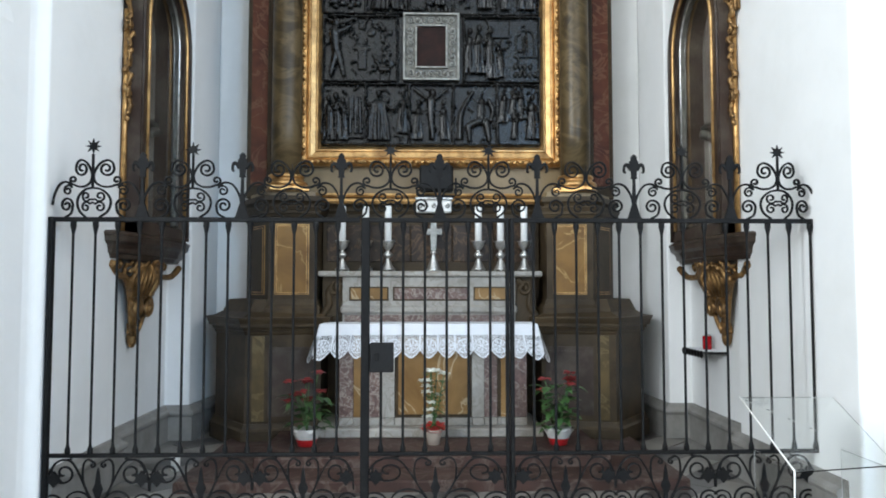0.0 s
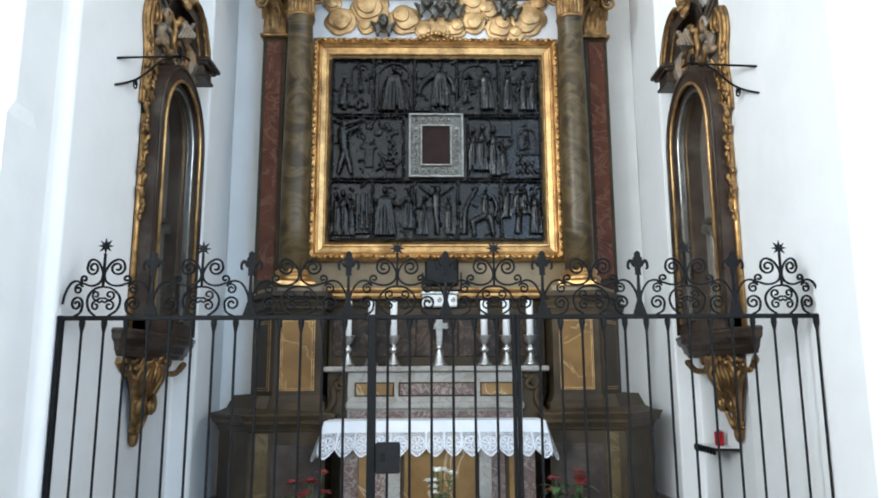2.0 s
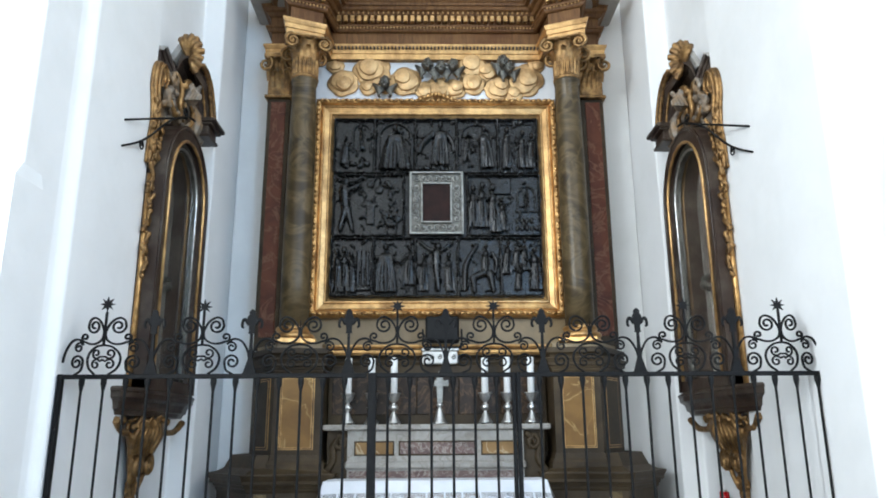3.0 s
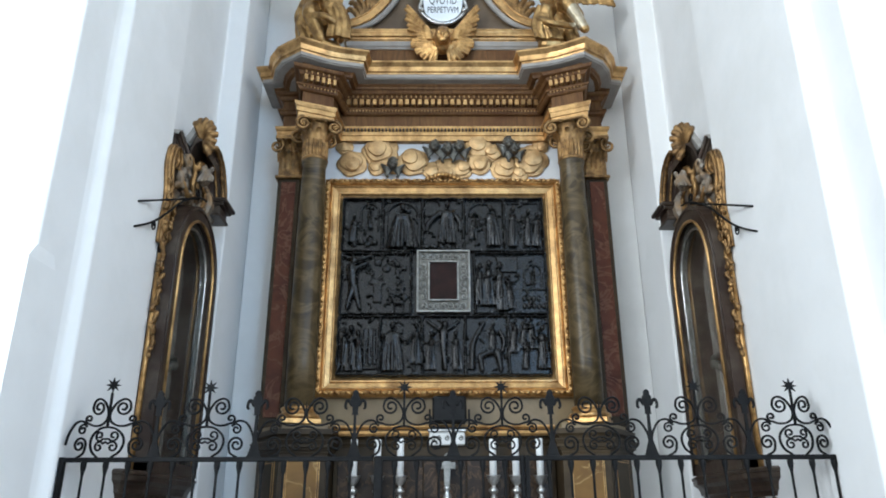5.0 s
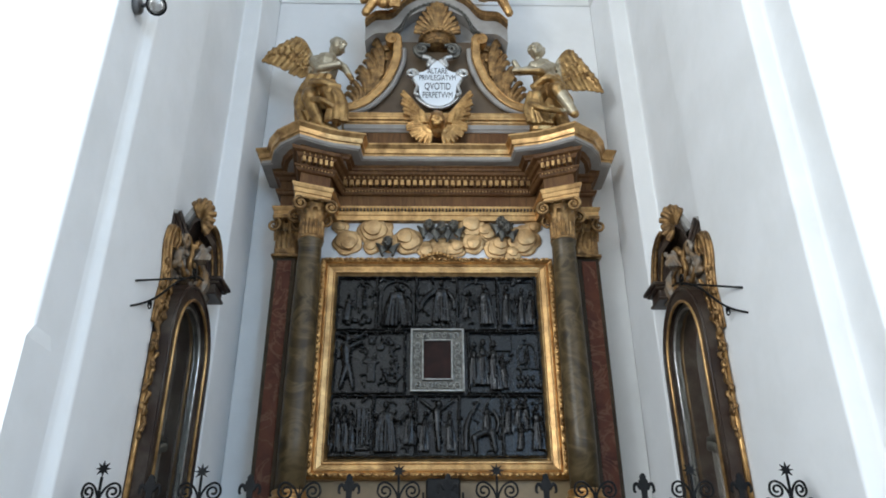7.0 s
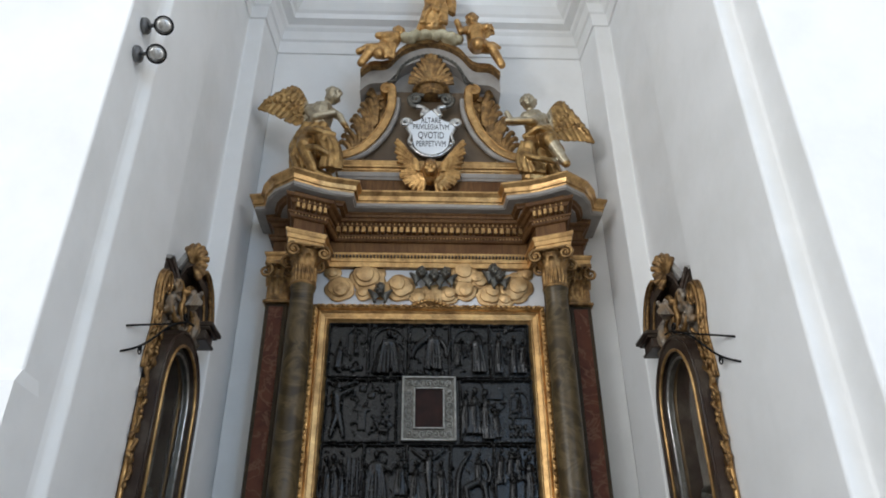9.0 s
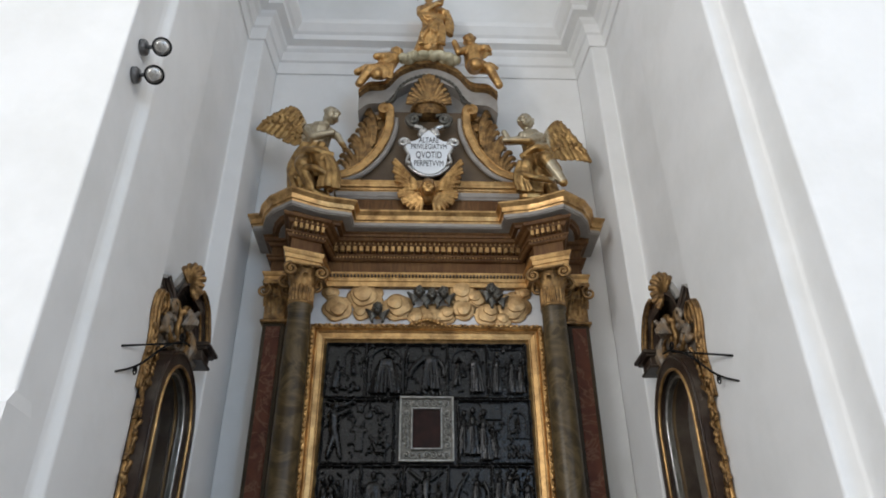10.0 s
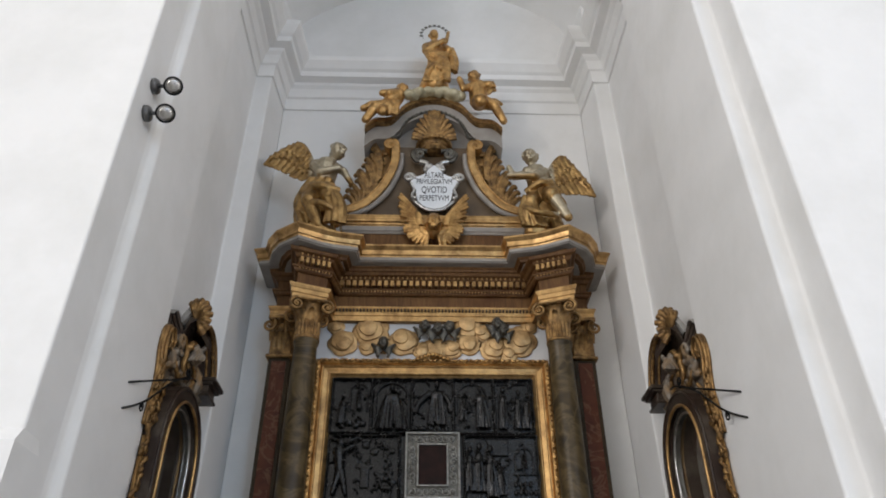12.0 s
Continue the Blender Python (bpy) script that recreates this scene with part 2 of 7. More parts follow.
def angel_material(name, wing_side, bare_leg=False):
    """Pale silvered flesh above, gilded robe below, gilded wing to one side."""
    m, N, Lk, b = shader(name, 0.36, 0.8)
    co = N.new("ShaderNodeTexCoord")
    sep = N.new("ShaderNodeSeparateXYZ")
    Lk.new(co.outputs["Object"], sep.inputs[0])
    nz = node(N, "ShaderNodeTexNoise", Scale=11.0, Detail=5.0, Roughness=0.6)
    Lk.new(co.outputs["Object"], nz.inputs["Vector"])
    flesh = ramp(N, Lk, nz.outputs[0], [(0.3, (0.34, 0.28, 0.19)), (0.7, (0.58, 0.51, 0.38))])
    gilt = ramp(N, Lk, nz.outputs[0], [(0.3, (0.16, 0.088, 0.034)), (0.7, (0.50, 0.31, 0.12))])
    up = ramp(N, Lk, sep.outputs["Z"], [(0.92, (0, 0, 0)), (0.96, (1, 1, 1))])
    side = node(N, "ShaderNodeMath")
    side.operation = "MULTIPLY"
    side.inputs[1].default_value = wing_side
    Lk.new(sep.outputs["X"], side.inputs[0])
    off = ramp(N, Lk, side.outputs[0], [(0.18, (1, 1, 1)), (0.22, (0, 0, 0))])
    both = mix(N, Lk, 1.0, up, off, "MULTIPLY")
    col = mix(N, Lk, both, gilt, flesh)
    if bare_leg:
        near = N.new("ShaderNodeVectorMath")
        near.operation = "DISTANCE"
        near.inputs[1].default_value = (0.19, -0.26, 0.40)
        Lk.new(co.outputs["Object"], near.inputs[0])
        col = mix(N, Lk, ramp(N, Lk, near.outputs["Value"], [(0.16, (1, 1, 1)), (0.18, (0, 0, 0))]), col, flesh)
    Lk.new(col, b.inputs["Base Color"])
    bp = node(N, "ShaderNodeBump", Strength=0.4, Distance=0.01)
    n2 = node(N, "ShaderNodeTexNoise", Scale=45.0, Detail=4.0)
    Lk.new(co.outputs["Object"], n2.inputs["Vector"])
    Lk.new(n2.outputs[0], bp.inputs["Height"])
    Lk.new(bp.outputs[0], b.inputs["Normal"])
    return m


ANGEL_LEANING = angel_material("gilded_angel_leaning", -1.0)
ANGEL_SEATED = angel_material("gilded_angel_seated", 1.0, True)

# ---------- building helpers ----------
BASE = {}


def put_mesh(name, bm, mats, loc, smooth):
    me = bpy.data.meshes.new(name)
    if smooth:
        for f in bm.faces:
            f.smooth = True
    bm.normal_update()
    bm.to_mesh(me)
    bm.free()
    for m in mats if isinstance(mats, (list, tuple)) else [mats]:
        me.materials.append(m)
    ob = new(name, me)
    return ob


def thing(name, base, label, category, group="", kind=""):
    """An empty at the thing's base that holds its parts."""
    ob = new(name)
    ob.location = base
    ob.empty_display_size = 0.05
    BASE[ob] = Vector(base)
    return tagged(ob, label, category, group, kind)


def part(name, bm, mat, parent, label="", smooth=False):
    base = BASE[parent]
    bmesh.ops.translate(bm, verts=bm.verts, vec=-base)
    ob = put_mesh(name, bm, mat, base, smooth)
    ob.parent = parent
    BASE[ob] = base
    return tagged(ob, label)


def single(name, bm, mat, base, label, category, group="", kind="", smooth=False):
    base = Vector(base)
    bmesh.ops.translate(bm, verts=bm.verts, vec=-base)
    ob = put_mesh(name, bm, mat, base, smooth)
    ob.location = base
    BASE[ob] = base
    return tagged(ob, label, category, group, kind)


def fuse(ob, voxel, soften=1):
    """Melts overlapping carved lumps into one skin."""
    r = ob.modifiers.new("fuse", "REMESH")
    r.mode, r.voxel_size, r.use_smooth_shade = "VOXEL", voxel, True
    if soften:
        s = ob.modifiers.new("soften", "SMOOTH")
        s.factor, s.iterations = 0.5, soften
    return ob


def add_faces(bm, verts, faces):
    vs = [bm.verts.new(v) for v in verts]
    for f in faces:
        bm.faces.new([vs[i] for i in f])
    return vs


def box(bm, x0, x1, y0, y1, z0, z1, bev=0.0):
    """A box whose edges are chamfered by bev."""
    x0, x1 = sorted((x0, x1))
    y0, y1 = sorted((y0, y1))
    z0, z1 = sorted((z0, z1))
    if bev <= 0:
        add_faces(bm, [(x0, y0, z0), (x1, y0, z0), (x1, y1, z0), (x0, y1, z0), (x0, y0, z1), (x1, y0, z1), (x1, y1, z1), (x0, y1, z1)],
                  [(0, 3, 2, 1), (4, 5, 6, 7), (0, 1, 5, 4), (1, 2, 6, 5), (2, 3, 7, 6), (3, 0, 4, 7)])
        return bm
    b = min(bev, (x1 - x0) / 3, (y1 - y0) / 3, (z1 - z0) / 3)
    t = bmesh.new()
    box(t, x0, x1, y0, y1, z0, z1)
    bmesh.ops.bevel(t, geom=list(t.edges), offset=b, segments=1, affect="EDGES")
    merge(bm, t)
    return bm


def merge(bm, other, m=None):
    """Adds the other bmesh to bm, moved by m, and frees it."""
    other.verts.index_update()
    vs = [bm.verts.new(m @ v.co if m else v.co) for v in other.verts]
    for f in other.faces:
        g = bm.faces.new([vs[v.index] for v in f.verts])
        g.smooth, g.material_index = f.smooth, f.material_index
    other.free()
    return bm


def lathe(bm, profile, cx, cy, segs=24, z=0.0):
    """Turns (radius, height) pairs round an upright axis."""
    rings = []
    for r, h in profile:
        rings.append([bm.verts.new((cx + r * math.cos(a), cy + r * math.sin(a), z + h)) for a in [math.tau * i / segs for i in range(segs)]])
    for a, b in zip(rings, rings[1:]):
        for i in range(segs):
            f = bm.faces.new((a[i], a[(i + 1) % segs], b[(i + 1) % segs], b[i]))
            f.smooth = True
    bm.faces.new(rings[0][::-1])
    bm.faces.new(rings[-1])
    return bm


def tube(bm, pts, r, segs=6, taper=None, flat=1.0):
    """A round bar along points; taper gives the radius factor along it; flat squeezes it along y."""
    pts = [Vector(p) for p in pts]
    rings = []
    n = len(pts)
    for i, p in enumerate(pts):
        d = (pts[min(i + 1, n - 1)] - pts[max(i - 1, 0)])
        if d.length < 1e-9:
            d = Vector((0, 0, 1))
        d.normalize()
        up = Vector((0, 1, 0)) if abs(d.y) < 0.9 else Vector((1, 0, 0))
        a = d.cross(up).normalized()
        b = a.cross(d).normalized()
        k = r * (taper(i / (n - 1)) if taper else 1.0)
        rings.append([bm.verts.new(p + a * (k * math.cos(t)) + b * (k * flat * math.sin(t))) for t in [math.tau * (j + 0.5) / segs for j in range(segs)]])
    for a, b in zip(rings, rings[1:]):
        for i in range(segs):
            f = bm.faces.new((a[i], a[(i + 1) % segs], b[(i + 1) % segs], b[i]))
            f.smooth = True
    bm.faces.new(rings[0][::-1])
    bm.faces.new(rings[-1])
    return bm


def blob(bm, c, r, rot=None, u=10, v=7):
    """An ellipsoid with radii r at c, turned by rot (degrees about x, y, z)."""
    m = Matrix.Translation(c) @ (Euler([radians(k) for k in rot]).to_matrix().to_4x4() if rot else Matrix()) @ Matrix.Diagonal((*r, 1))
    top, bot = bm.verts.new(m @ Vector((0, 0, 1))), bm.verts.new(m @ Vector((0, 0, -1)))
    rings = []
    for i in range(1, v):
        p = math.pi * i / v
        rings.append([bm.verts.new(m @ Vector((math.sin(p) * math.cos(a), math.sin(p) * math.sin(a), math.cos(p)))) for a in [math.tau * j / u for j in range(u)]])
    for j in range(u):
        k = (j + 1) % u
        fs = [bm.faces.new((top, rings[0][j], rings[0][k])), bm.faces.new((bot, rings[-1][k], rings[-1][j]))]
        fs += [bm.faces.new((a[j], b[j], b[k], a[k])) for a, b in zip(rings, rings[1:])]
        for f in fs:
            f.smooth = True
    return bm


def limb(bm, p0, p1, r0, r1, u=10):
    """A tapered limb with round ends."""
    p0, p1 = Vector(p0), Vector(p1)
    d = (p1 - p0).normalized()
    pts = [p0 - d * r0 * 0.9, p0 - d * r0 * 0.6, p0, p0.lerp(p1, 0.5), p1, p1 + d * r1 * 0.6, p1 + d * r1 * 0.9]
    rad = [0.42 * r0, 0.8 * r0, r0, (r0 + r1) / 2, r1, 0.8 * r1, 0.42 * r1]
    top = max(rad)
    tube(bm, pts, top, u, lambda t: rad[round(t * 6)] / top)
    return bm


def sweep(bm, path, profile, closed=False, cap=True):
    """Runs a moulding, pairs of (how far out, height), along a plan line; out is to the right of the way along it."""
    P = [Vector(p) for p in path]
    n = len(P)
    rows = []
    for i, p in enumerate(P):
        if closed:
            a, b = (p - P[i - 1]).normalized(), (P[(i + 1) % n] - p).normalized()
        else:
            a = (p - P[i - 1]).normalized() if i else (P[1] - p).normalized()
            b = (P[i + 1] - p).normalized() if i < n - 1 else a
        na, nb = Vector((a.y, -a.x)), Vector((b.y, -b.x))
        m = (na + nb)
        m = m / max(0.25, m.dot(na)) if m.length > 1e-6 else na
        rows.append([bm.verts.new((p.x + m.x * d, p.y + m.y * d, z)) for d, z in profile])
    k = len(profile)
    span = range(n) if closed else range(n - 1)
    for i in span:
        a, b = rows[i], rows[(i + 1) % n]
        for j in range(k - 1):
            bm.faces.new((a[j], b[j], b[j + 1], a[j + 1]))
    if cap and not closed:
        bm.faces.new(rows[0])
        bm.faces.new(rows[-1][::-1])
    return bm


def mould(z0, z1, out, steps, base=0.0):
    """A stepped and rounded classical profile from (0, z0) to (0, z1), reaching out metres at its widest."""
    pts = [(-0.02, z0)]
    for d, h in steps:
        pts.append((base + out * d, z0 + (z1 - z0) * h))
    pts.append((-0.02, z1))
    return pts


CORNICE = [(0.05, 0.0), (0.15, 0.10), (0.18, 0.22), (0.32, 0.26), (0.40, 0.42), (0.70, 0.46), (0.74, 0.66), (0.80, 0.70), (0.92, 0.86), (1.0, 0.92), (1.0, 1.0)]


def mirror_path(left):
    return left + [(-x, y) for x, y in reversed(left)]


def prism(bm, outline, y0, y1):
    """An upright slab with the outline (x, z), from y0 to y1."""
    a = [bm.verts.new((x, y0, z)) for x, z in outline]
    b = [bm.verts.new((x, y1, z)) for x, z in outline]
    bm.faces.new(a)
    bm.faces.new(b[::-1])
    n = len(a)
    for i in range(n):
        bm.faces.new((a[(i + 1) % n], a[i], b[i], b[(i + 1) % n]))
    bmesh.ops.recalc_face_normals(bm, faces=bm.faces)
    return bm


def solid(bm, path, z0, z1):
    """An upright block over a closed plan outline."""
    a = [bm.verts.new((x, y, z0)) for x, y in path]
    b = [bm.verts.new((x, y, z1)) for x, y in path]
    bm.faces.new(a[::-1])
    bm.faces.new(b)
    n = len(a)
    for i in range(n):
        bm.faces.new((a[i], a[(i + 1) % n], b[(i + 1) % n], b[i]))
    bmesh.ops.recalc_face_normals(bm, faces=bm.faces)
    return bm


def curl(cx, cz, r, turns, a0, way, n=26, core=0.18):
    """Points of a spiral in the upright plane, from the outside in. Angles in degrees."""
    out = []
    for i in range(n):
        k = i / (n - 1)
        a = radians(a0) + way * k * turns * math.tau
        q = r * (1 - (1 - core) * k)
        out.append((cx + q * math.cos(a), cz + q * math.sin(a)))
    return out


def bend(pts, n=8):
    """A smooth line through a few points."""
    P = [Vector(p) for p in pts]
    P = [P[0] * 2 - P[1]] + P + [P[-1] * 2 - P[-2]]
    out = []
    for i in range(1, len(P) - 2):
        for j in range(n):
            t = j / n
            a, b, c, d = P[i - 1], P[i], P[i + 1], P[i + 2]
            out.append(0.5 * ((2 * b) + (c - a) * t + (2 * a - 5 * b + 4 * c - d) * t * t + (3 * b - a - 3 * c + d) * t ** 3))
    out.append(P[-2])
    return out


def offset_line(pts, d):
    """A line in the upright plane, moved sideways by d; narrower towards its far end."""
    out, n = [], len(pts)
    for i, p in enumerate(pts):
        a, b = Vector(pts[max(i - 1, 0)][:2]), Vector(pts[min(i + 1, n - 1)][:2])
        t = (b - a).normalized() if (b - a).length > 1e-9 else Vector((1, 0))
        k = d * (1 if i < n * 0.6 else max(0.25, 1 - (i / n - 0.6) * 2))
        out.append((p[0] - t.y * k, p[1] + t.x * k))
    return out


def ribbon(bm, pts, w, y0, y1):
    """A flat band of half-width w along a line in the upright plane, from y0 to y1."""
    a, b = offset_line(pts, w), offset_line(pts, -w)
    rows = [[bm.verts.new(v) for v in ((p[0], y0, p[1]), (q[0], y0, q[1]), (q[0], y1, q[1]), (p[0], y1, p[1]))] for p, q in zip(a, b)]
    for r, t in zip(rows, rows[1:]):
        for i in range(4):
            bm.faces.new((r[i], r[(i + 1) % 4], t[(i + 1) % 4], t[i]))
    bm.faces.new(rows[0])
    bm.faces.new(rows[-1][::-1])
    bmesh.ops.recalc_face_normals(bm, faces=bm.faces)
    return bm


# ---------- the setting: nave, piers and chapel ----------
TOP = 15.0
LEFT_PLAN = [(-2.6, 4.4), (-2.605, 4.85), (-2.59, 4.92), (-2.53, 4.96), (-2.53, 6.1), (-2.7, 6.1), (-2.7, 7.7), (-2.46, 7.7), (-2.40, 8.4)]
RIGHT_PLAN = [(2.68, 4.14), (2.68, 4.49), (2.53, 4.52), (2.53, 6.19), (2.7, 6.19), (2.7, 7.7), (2.46, 7.7), (2.40, 8.4)]


def wall(name, outline, z0, z1, label):
    bm = solid(bmesh.new(), outline, z0, z1)
    ob = single(name, bm, PLASTER, (outline[0][0], outline[0][1], z0), label, "wall", kind="structure")
    soft = ob.modifiers.new("worn_corners", "BEVEL")
    soft.width, soft.segments, soft.limit_method = 0.022, 3, "ANGLE"
    return ob


wall("wall_chapel_left", LEFT_PLAN + [(-2.40, 8.9), (-9.3, 8.9), (-9.3, 4.4)], 0, TOP, "white plastered chapel side wall with stepped pilaster edges")
wall("wall_chapel_right", RIGHT_PLAN + [(2.40, 8.9), (9.3, 8.9), (9.3, 4.14)], 0, TOP, "white plastered chapel side wall with stepped pilaster edges")
wall("wall_chapel_back", [(-2.40, 8.4), (2.40, 8.4), (2.40, 8.9), (-2.40, 8.9)], 0, TOP, "white plastered wall behind the altarpiece")

# the pier's lower part stands a little forward, with a weathered slope on top
bm = solid(bmesh.new(), [(-9.2, 4.29), (-2.575, 4.29), (-2.575, 4.62), (-2.62, 4.66), (-2.62, 4.397), (-9.2, 4.397)], 0.0, 3.14)
lip = [(-9.2, 4.29), (-2.575, 4.29), (-2.575, 4.62), (-2.62, 4.66)]
top = [(-9.2, 4.399), (-2.601, 4.399), (-2.603, 4.62), (-2.62, 4.64)]
lo = [bm.verts.new((x, y, 3.14)) for x, y in lip]
hi = [bm.verts.new((x, y, 3.25)) for x, y in top]
for i in range(3):
    bm.faces.new((lo[i], lo[i + 1], hi[i + 1], hi[i]))
single("pilaster_front", bm, PLASTER, (-2.6, 4.29, 0), "white plastered pier dado with a sloping ledge", "pilaster", kind="structure")

# barrel vault over the chapel, its own object
bm = bmesh.new()
rows = []
for y in (4.9, 8.6):
    rows.append([bm.verts.new((-2.75 * math.cos(math.pi * i / 28), y, 10.82 + 2.3 * math.sin(math.pi * i / 28))) for i in range(29)])
    rows.append([bm.verts.new((-2.95 * math.cos(math.pi * i / 28), y, 10.82 + 2.6 * math.sin(math.pi * i / 28))) for i in range(29)])
for p, q in ((0, 2), (3, 1)):
    for i in range(28):
        bm.faces.new((rows[p][i], rows[p][i + 1], rows[q][i + 1], rows[q][i]))
single("ceiling_vault", bm, PLASTER, (0, 6.6, 10.82), "white plastered barrel vault over the chapel", "ceiling", kind="structure", smooth=True)

# crowning cornice of the chapel
def cornice_path():
    left = [(-2.53, 5.05), (-2.53, 6.1), (-2.7, 6.1), (-2.7, 7.7), (-2.46, 7.7), (-2.40, 8.4)]
    right = [(2.40, 8.4), (2.46, 7.7), (2.7, 7.7), (2.7, 6.19), (2.53, 6.19), (2.53, 5.05)]
    return left + right


bm = bmesh.new()
sweep(bm, cornice_path(), [(-0.01, 9.98), (0.03, 9.98), (0.04, 10.20), (0.075, 10.22), (0.09, 10.28), (0.11, 10.36), (0.16, 10.40), (0.175, 10.44), (0.30, 10.46), (0.305, 10.56), (0.35, 10.59), (0.43, 10.70), (0.44, 10.78), (-0.01, 10.84)])
single("cornice", bm, PLASTER, (0, 8.4, 9.92), "white moulded plaster cornice running round the chapel", "cornice", kind="structure")

# grey stone plinth along the chapel walls
for plan, side in ((LEFT_PLAN[3:], 1), (RIGHT_PLAN[2:], -1)):
    bm = bmesh.new()
    line = plan if side > 0 else plan[::-1]
    if side > 0:
        line = [(-2.53, 5.02)] + plan[1:]
    else:
        line = plan[::-1][:-1] + [(2.53, 4.66)]
    sweep(bm, line, [(-0.005, 0.0), (0.06, 0.0), (0.06, 0.24), (0.075, 0.25), (0.085, 0.27), (0.08, 0.29), (0.05, 0.31), (0.03, 0.345), (-0.005, 0.35)])
    single("plinth", bm, STONE_GREY, (line[0][0], line[0][1], 0), "grey stone plinth with a rounded top edge", "plinth", kind="structure")
for x, y in ((-2.575, 4.29), (2.68, 4.14)):
    s = -1 if x < 0 else 1
    bm = bmesh.new()
    line = [(x - 4.0, y), (x, y), (x, y + 0.30)] if s < 0 else [(x, y + 0.30), (x, y), (x + 4.0, y)]
    sweep(bm, line, [(-0.004, 0.0), (0.07, 0.0), (0.075, 0.12), (0.06, 0.17), (0.02, 0.20), (-0.004, 0.205)])
    single("plinth", bm, STONE_GREY, (x, y, 0), "worn pale stone base at the foot of the pier", "plinth", kind="structure")

# the nave behind the visitor, closed, with tall windows
def nave_wall(name, along, at, lo, hi, holes, thick):
    """A wall in the plane x = at or y = at with rectangular openings (centre, width, z0, z1)."""
    bm = bmesh.new()
    cuts = sorted((c - w / 2, c + w / 2, z0, z1) for c, w, z0, z1 in holes)
    edge = lo

    def slab(a, b, z0, z1):
        if along == "x":
            box(bm, a, b, at, at + thick, z0, z1)
        else:
            box(bm, at, at + thick, a, b, z0, z1)
    for a, b, z0, z1 in cuts:
        slab(edge, a, 0, TOP)
        slab(a, b, 0, z0)
        slab(a, b, z1, TOP)
        edge = b
    slab(edge, hi, 0, TOP)
    return single(name, bm, PLASTER, (lo, at, 0) if along == "x" else (at, lo, 0), "white plastered nave wall with tall windows", "wall", kind="structure")


nave_wall("wall_nave_back", "x", -12.0, -9.3, 9.3, [(-4, 2.6, 3.0, 9.0), (4, 2.6, 3.0, 9.0)], -0.4)
nave_wall("wall_nave_left", "y", -9.0, -12.0, 4.3, [(-4.5, 2.6, 3.0, 9.0), (-9, 2.6, 3.0, 9.0)], -0.3)
nave_wall("wall_nave_right", "y", 9.0, -12.0, 4.2, [(-2.5, 2.6, 3.0, 9.0), (-8, 2.6, 3.0, 9.0)], 0.3)
single("ceiling_nave", box(bmesh.new(), -9.3, 9.3, -12.4, 8.9, TOP, TOP + 0.3), PLASTER, (0, 0, TOP), "white plastered nave ceiling", "ceiling", kind="structure")
single("floor", box(bmesh.new(), -9.3, 9.3, -12.4, 8.9, -0.3, -0.012), STONE_GREY, (0, 0, -0.3), "grey stone church floor", "floor", kind="structure")

# altar steps of red stone
for name, x, y0, z0, z1 in (("step", 1.95, 5.75, 0.0, 0.085), ("step", 1.45, 6.15, 0.085, 0.17)):
    single(name, box(bmesh.new(), -x, x, y0, 8.3, z0 - 0.01, z1, 0.012), STEP_RED, (0, y0, z0), "worn red stone altar step", "step", kind="structure")

# ---------- the altarpiece ----------
retable = thing("altarpiece", (0, 8.0, 0.0), "tall gilded baroque altarpiece with olive marble columns and walnut entablature", "altarpiece")
PED_BASE = [(-2.22, 8.38), (-2.22, 7.80), (-1.78, 7.22), (-1.08, 7.36), (-1.06, 7.72)]
PED = [(-1.93, 8.38), (-1.93, 7.86), (-1.60, 7.36), (-1.15, 7.42), (-1.13, 7.78)]


def ring(left):
    return mirror_path(left)


def stack(name, left, z0, z1, mat, label=""):
    return part(name, solid(bmesh.new(), ring(left), z0, z1), mat, retable, label)


def band(name, left, z0, z1, out, steps, mat, label=""):
    bm = bmesh.new()
    sweep(bm, ring(left), mould(z0, z1, out, steps))
    return part(name, bm, mat, retable, label)


stack("base_block", PED_BASE, 0.02, 1.12, STONE_DARK, "dark brown polished stone base")
band("base_foot", PED_BASE, 0.02, 0.24, 0.05, [(1, 0), (1, 0.7), (0.6, 0.8), (0.3, 1)], STONE_DARK)
band("base_cap", PED_BASE, 1.08, 1.25, 0.10, CORNICE, STONE_DARK)
bm = bmesh.new()
sweep(bm, ring(PED_BASE), [(-0.02, 1.25), (0.04, 1.25), (-0.06, 1.30), (-0.12, 1.42), (-0.2, 1.42)])
part("base_slope", bm, STONE_DARK, retable)
stack("pedestal", PED, 1.2, 2.28, STONE_DARK, "brown marble column pedestals")
band("pedestal_foot", PED, 1.25, 1.42, 0.05, [(1, 0), (1, 0.5), (0.5, 0.7), (0.2, 1)], STONE_DARK)
band("pedestal_cap", PED, 2.20, 2.34, 0.08, CORNICE, STONE_DARK)
band("gold_ledge", PED, 2.34, 2.44, 0.06, [(0.4, 0), (0.6, 0.3), (1, 0.5), (1, 1)], STONE_DARK)
for z0, z1, o in ((2.40, 2.45, 0.075), (2.47, 2.51, 0.055)):
    bm = bmesh.new()
    sweep(bm, [(-1.13, 7.74), (1.13, 7.74)], [(-0.02, z0), (o, z0), (o + 0.012, (z0 + z1) / 2), (o, z1), (-0.02, z1)])
    part("gilt_moulding", bm, GOLD, retable, "gilded moulding")
stack("column_stage", [(-1.90, 8.38), (-1.90, 7.86), (-1.60, 7.40), (-1.16, 7.46), (-1.14, 7.80)], 2.3, 2.50, BEIGE, "ochre painted plinth course")
part("back_panel", box(bmesh.new(), -1.70, 1.70, 8.06, 8.36, 2.4, 6.2), BEIGE, retable, "ochre painted panel behind the frame")
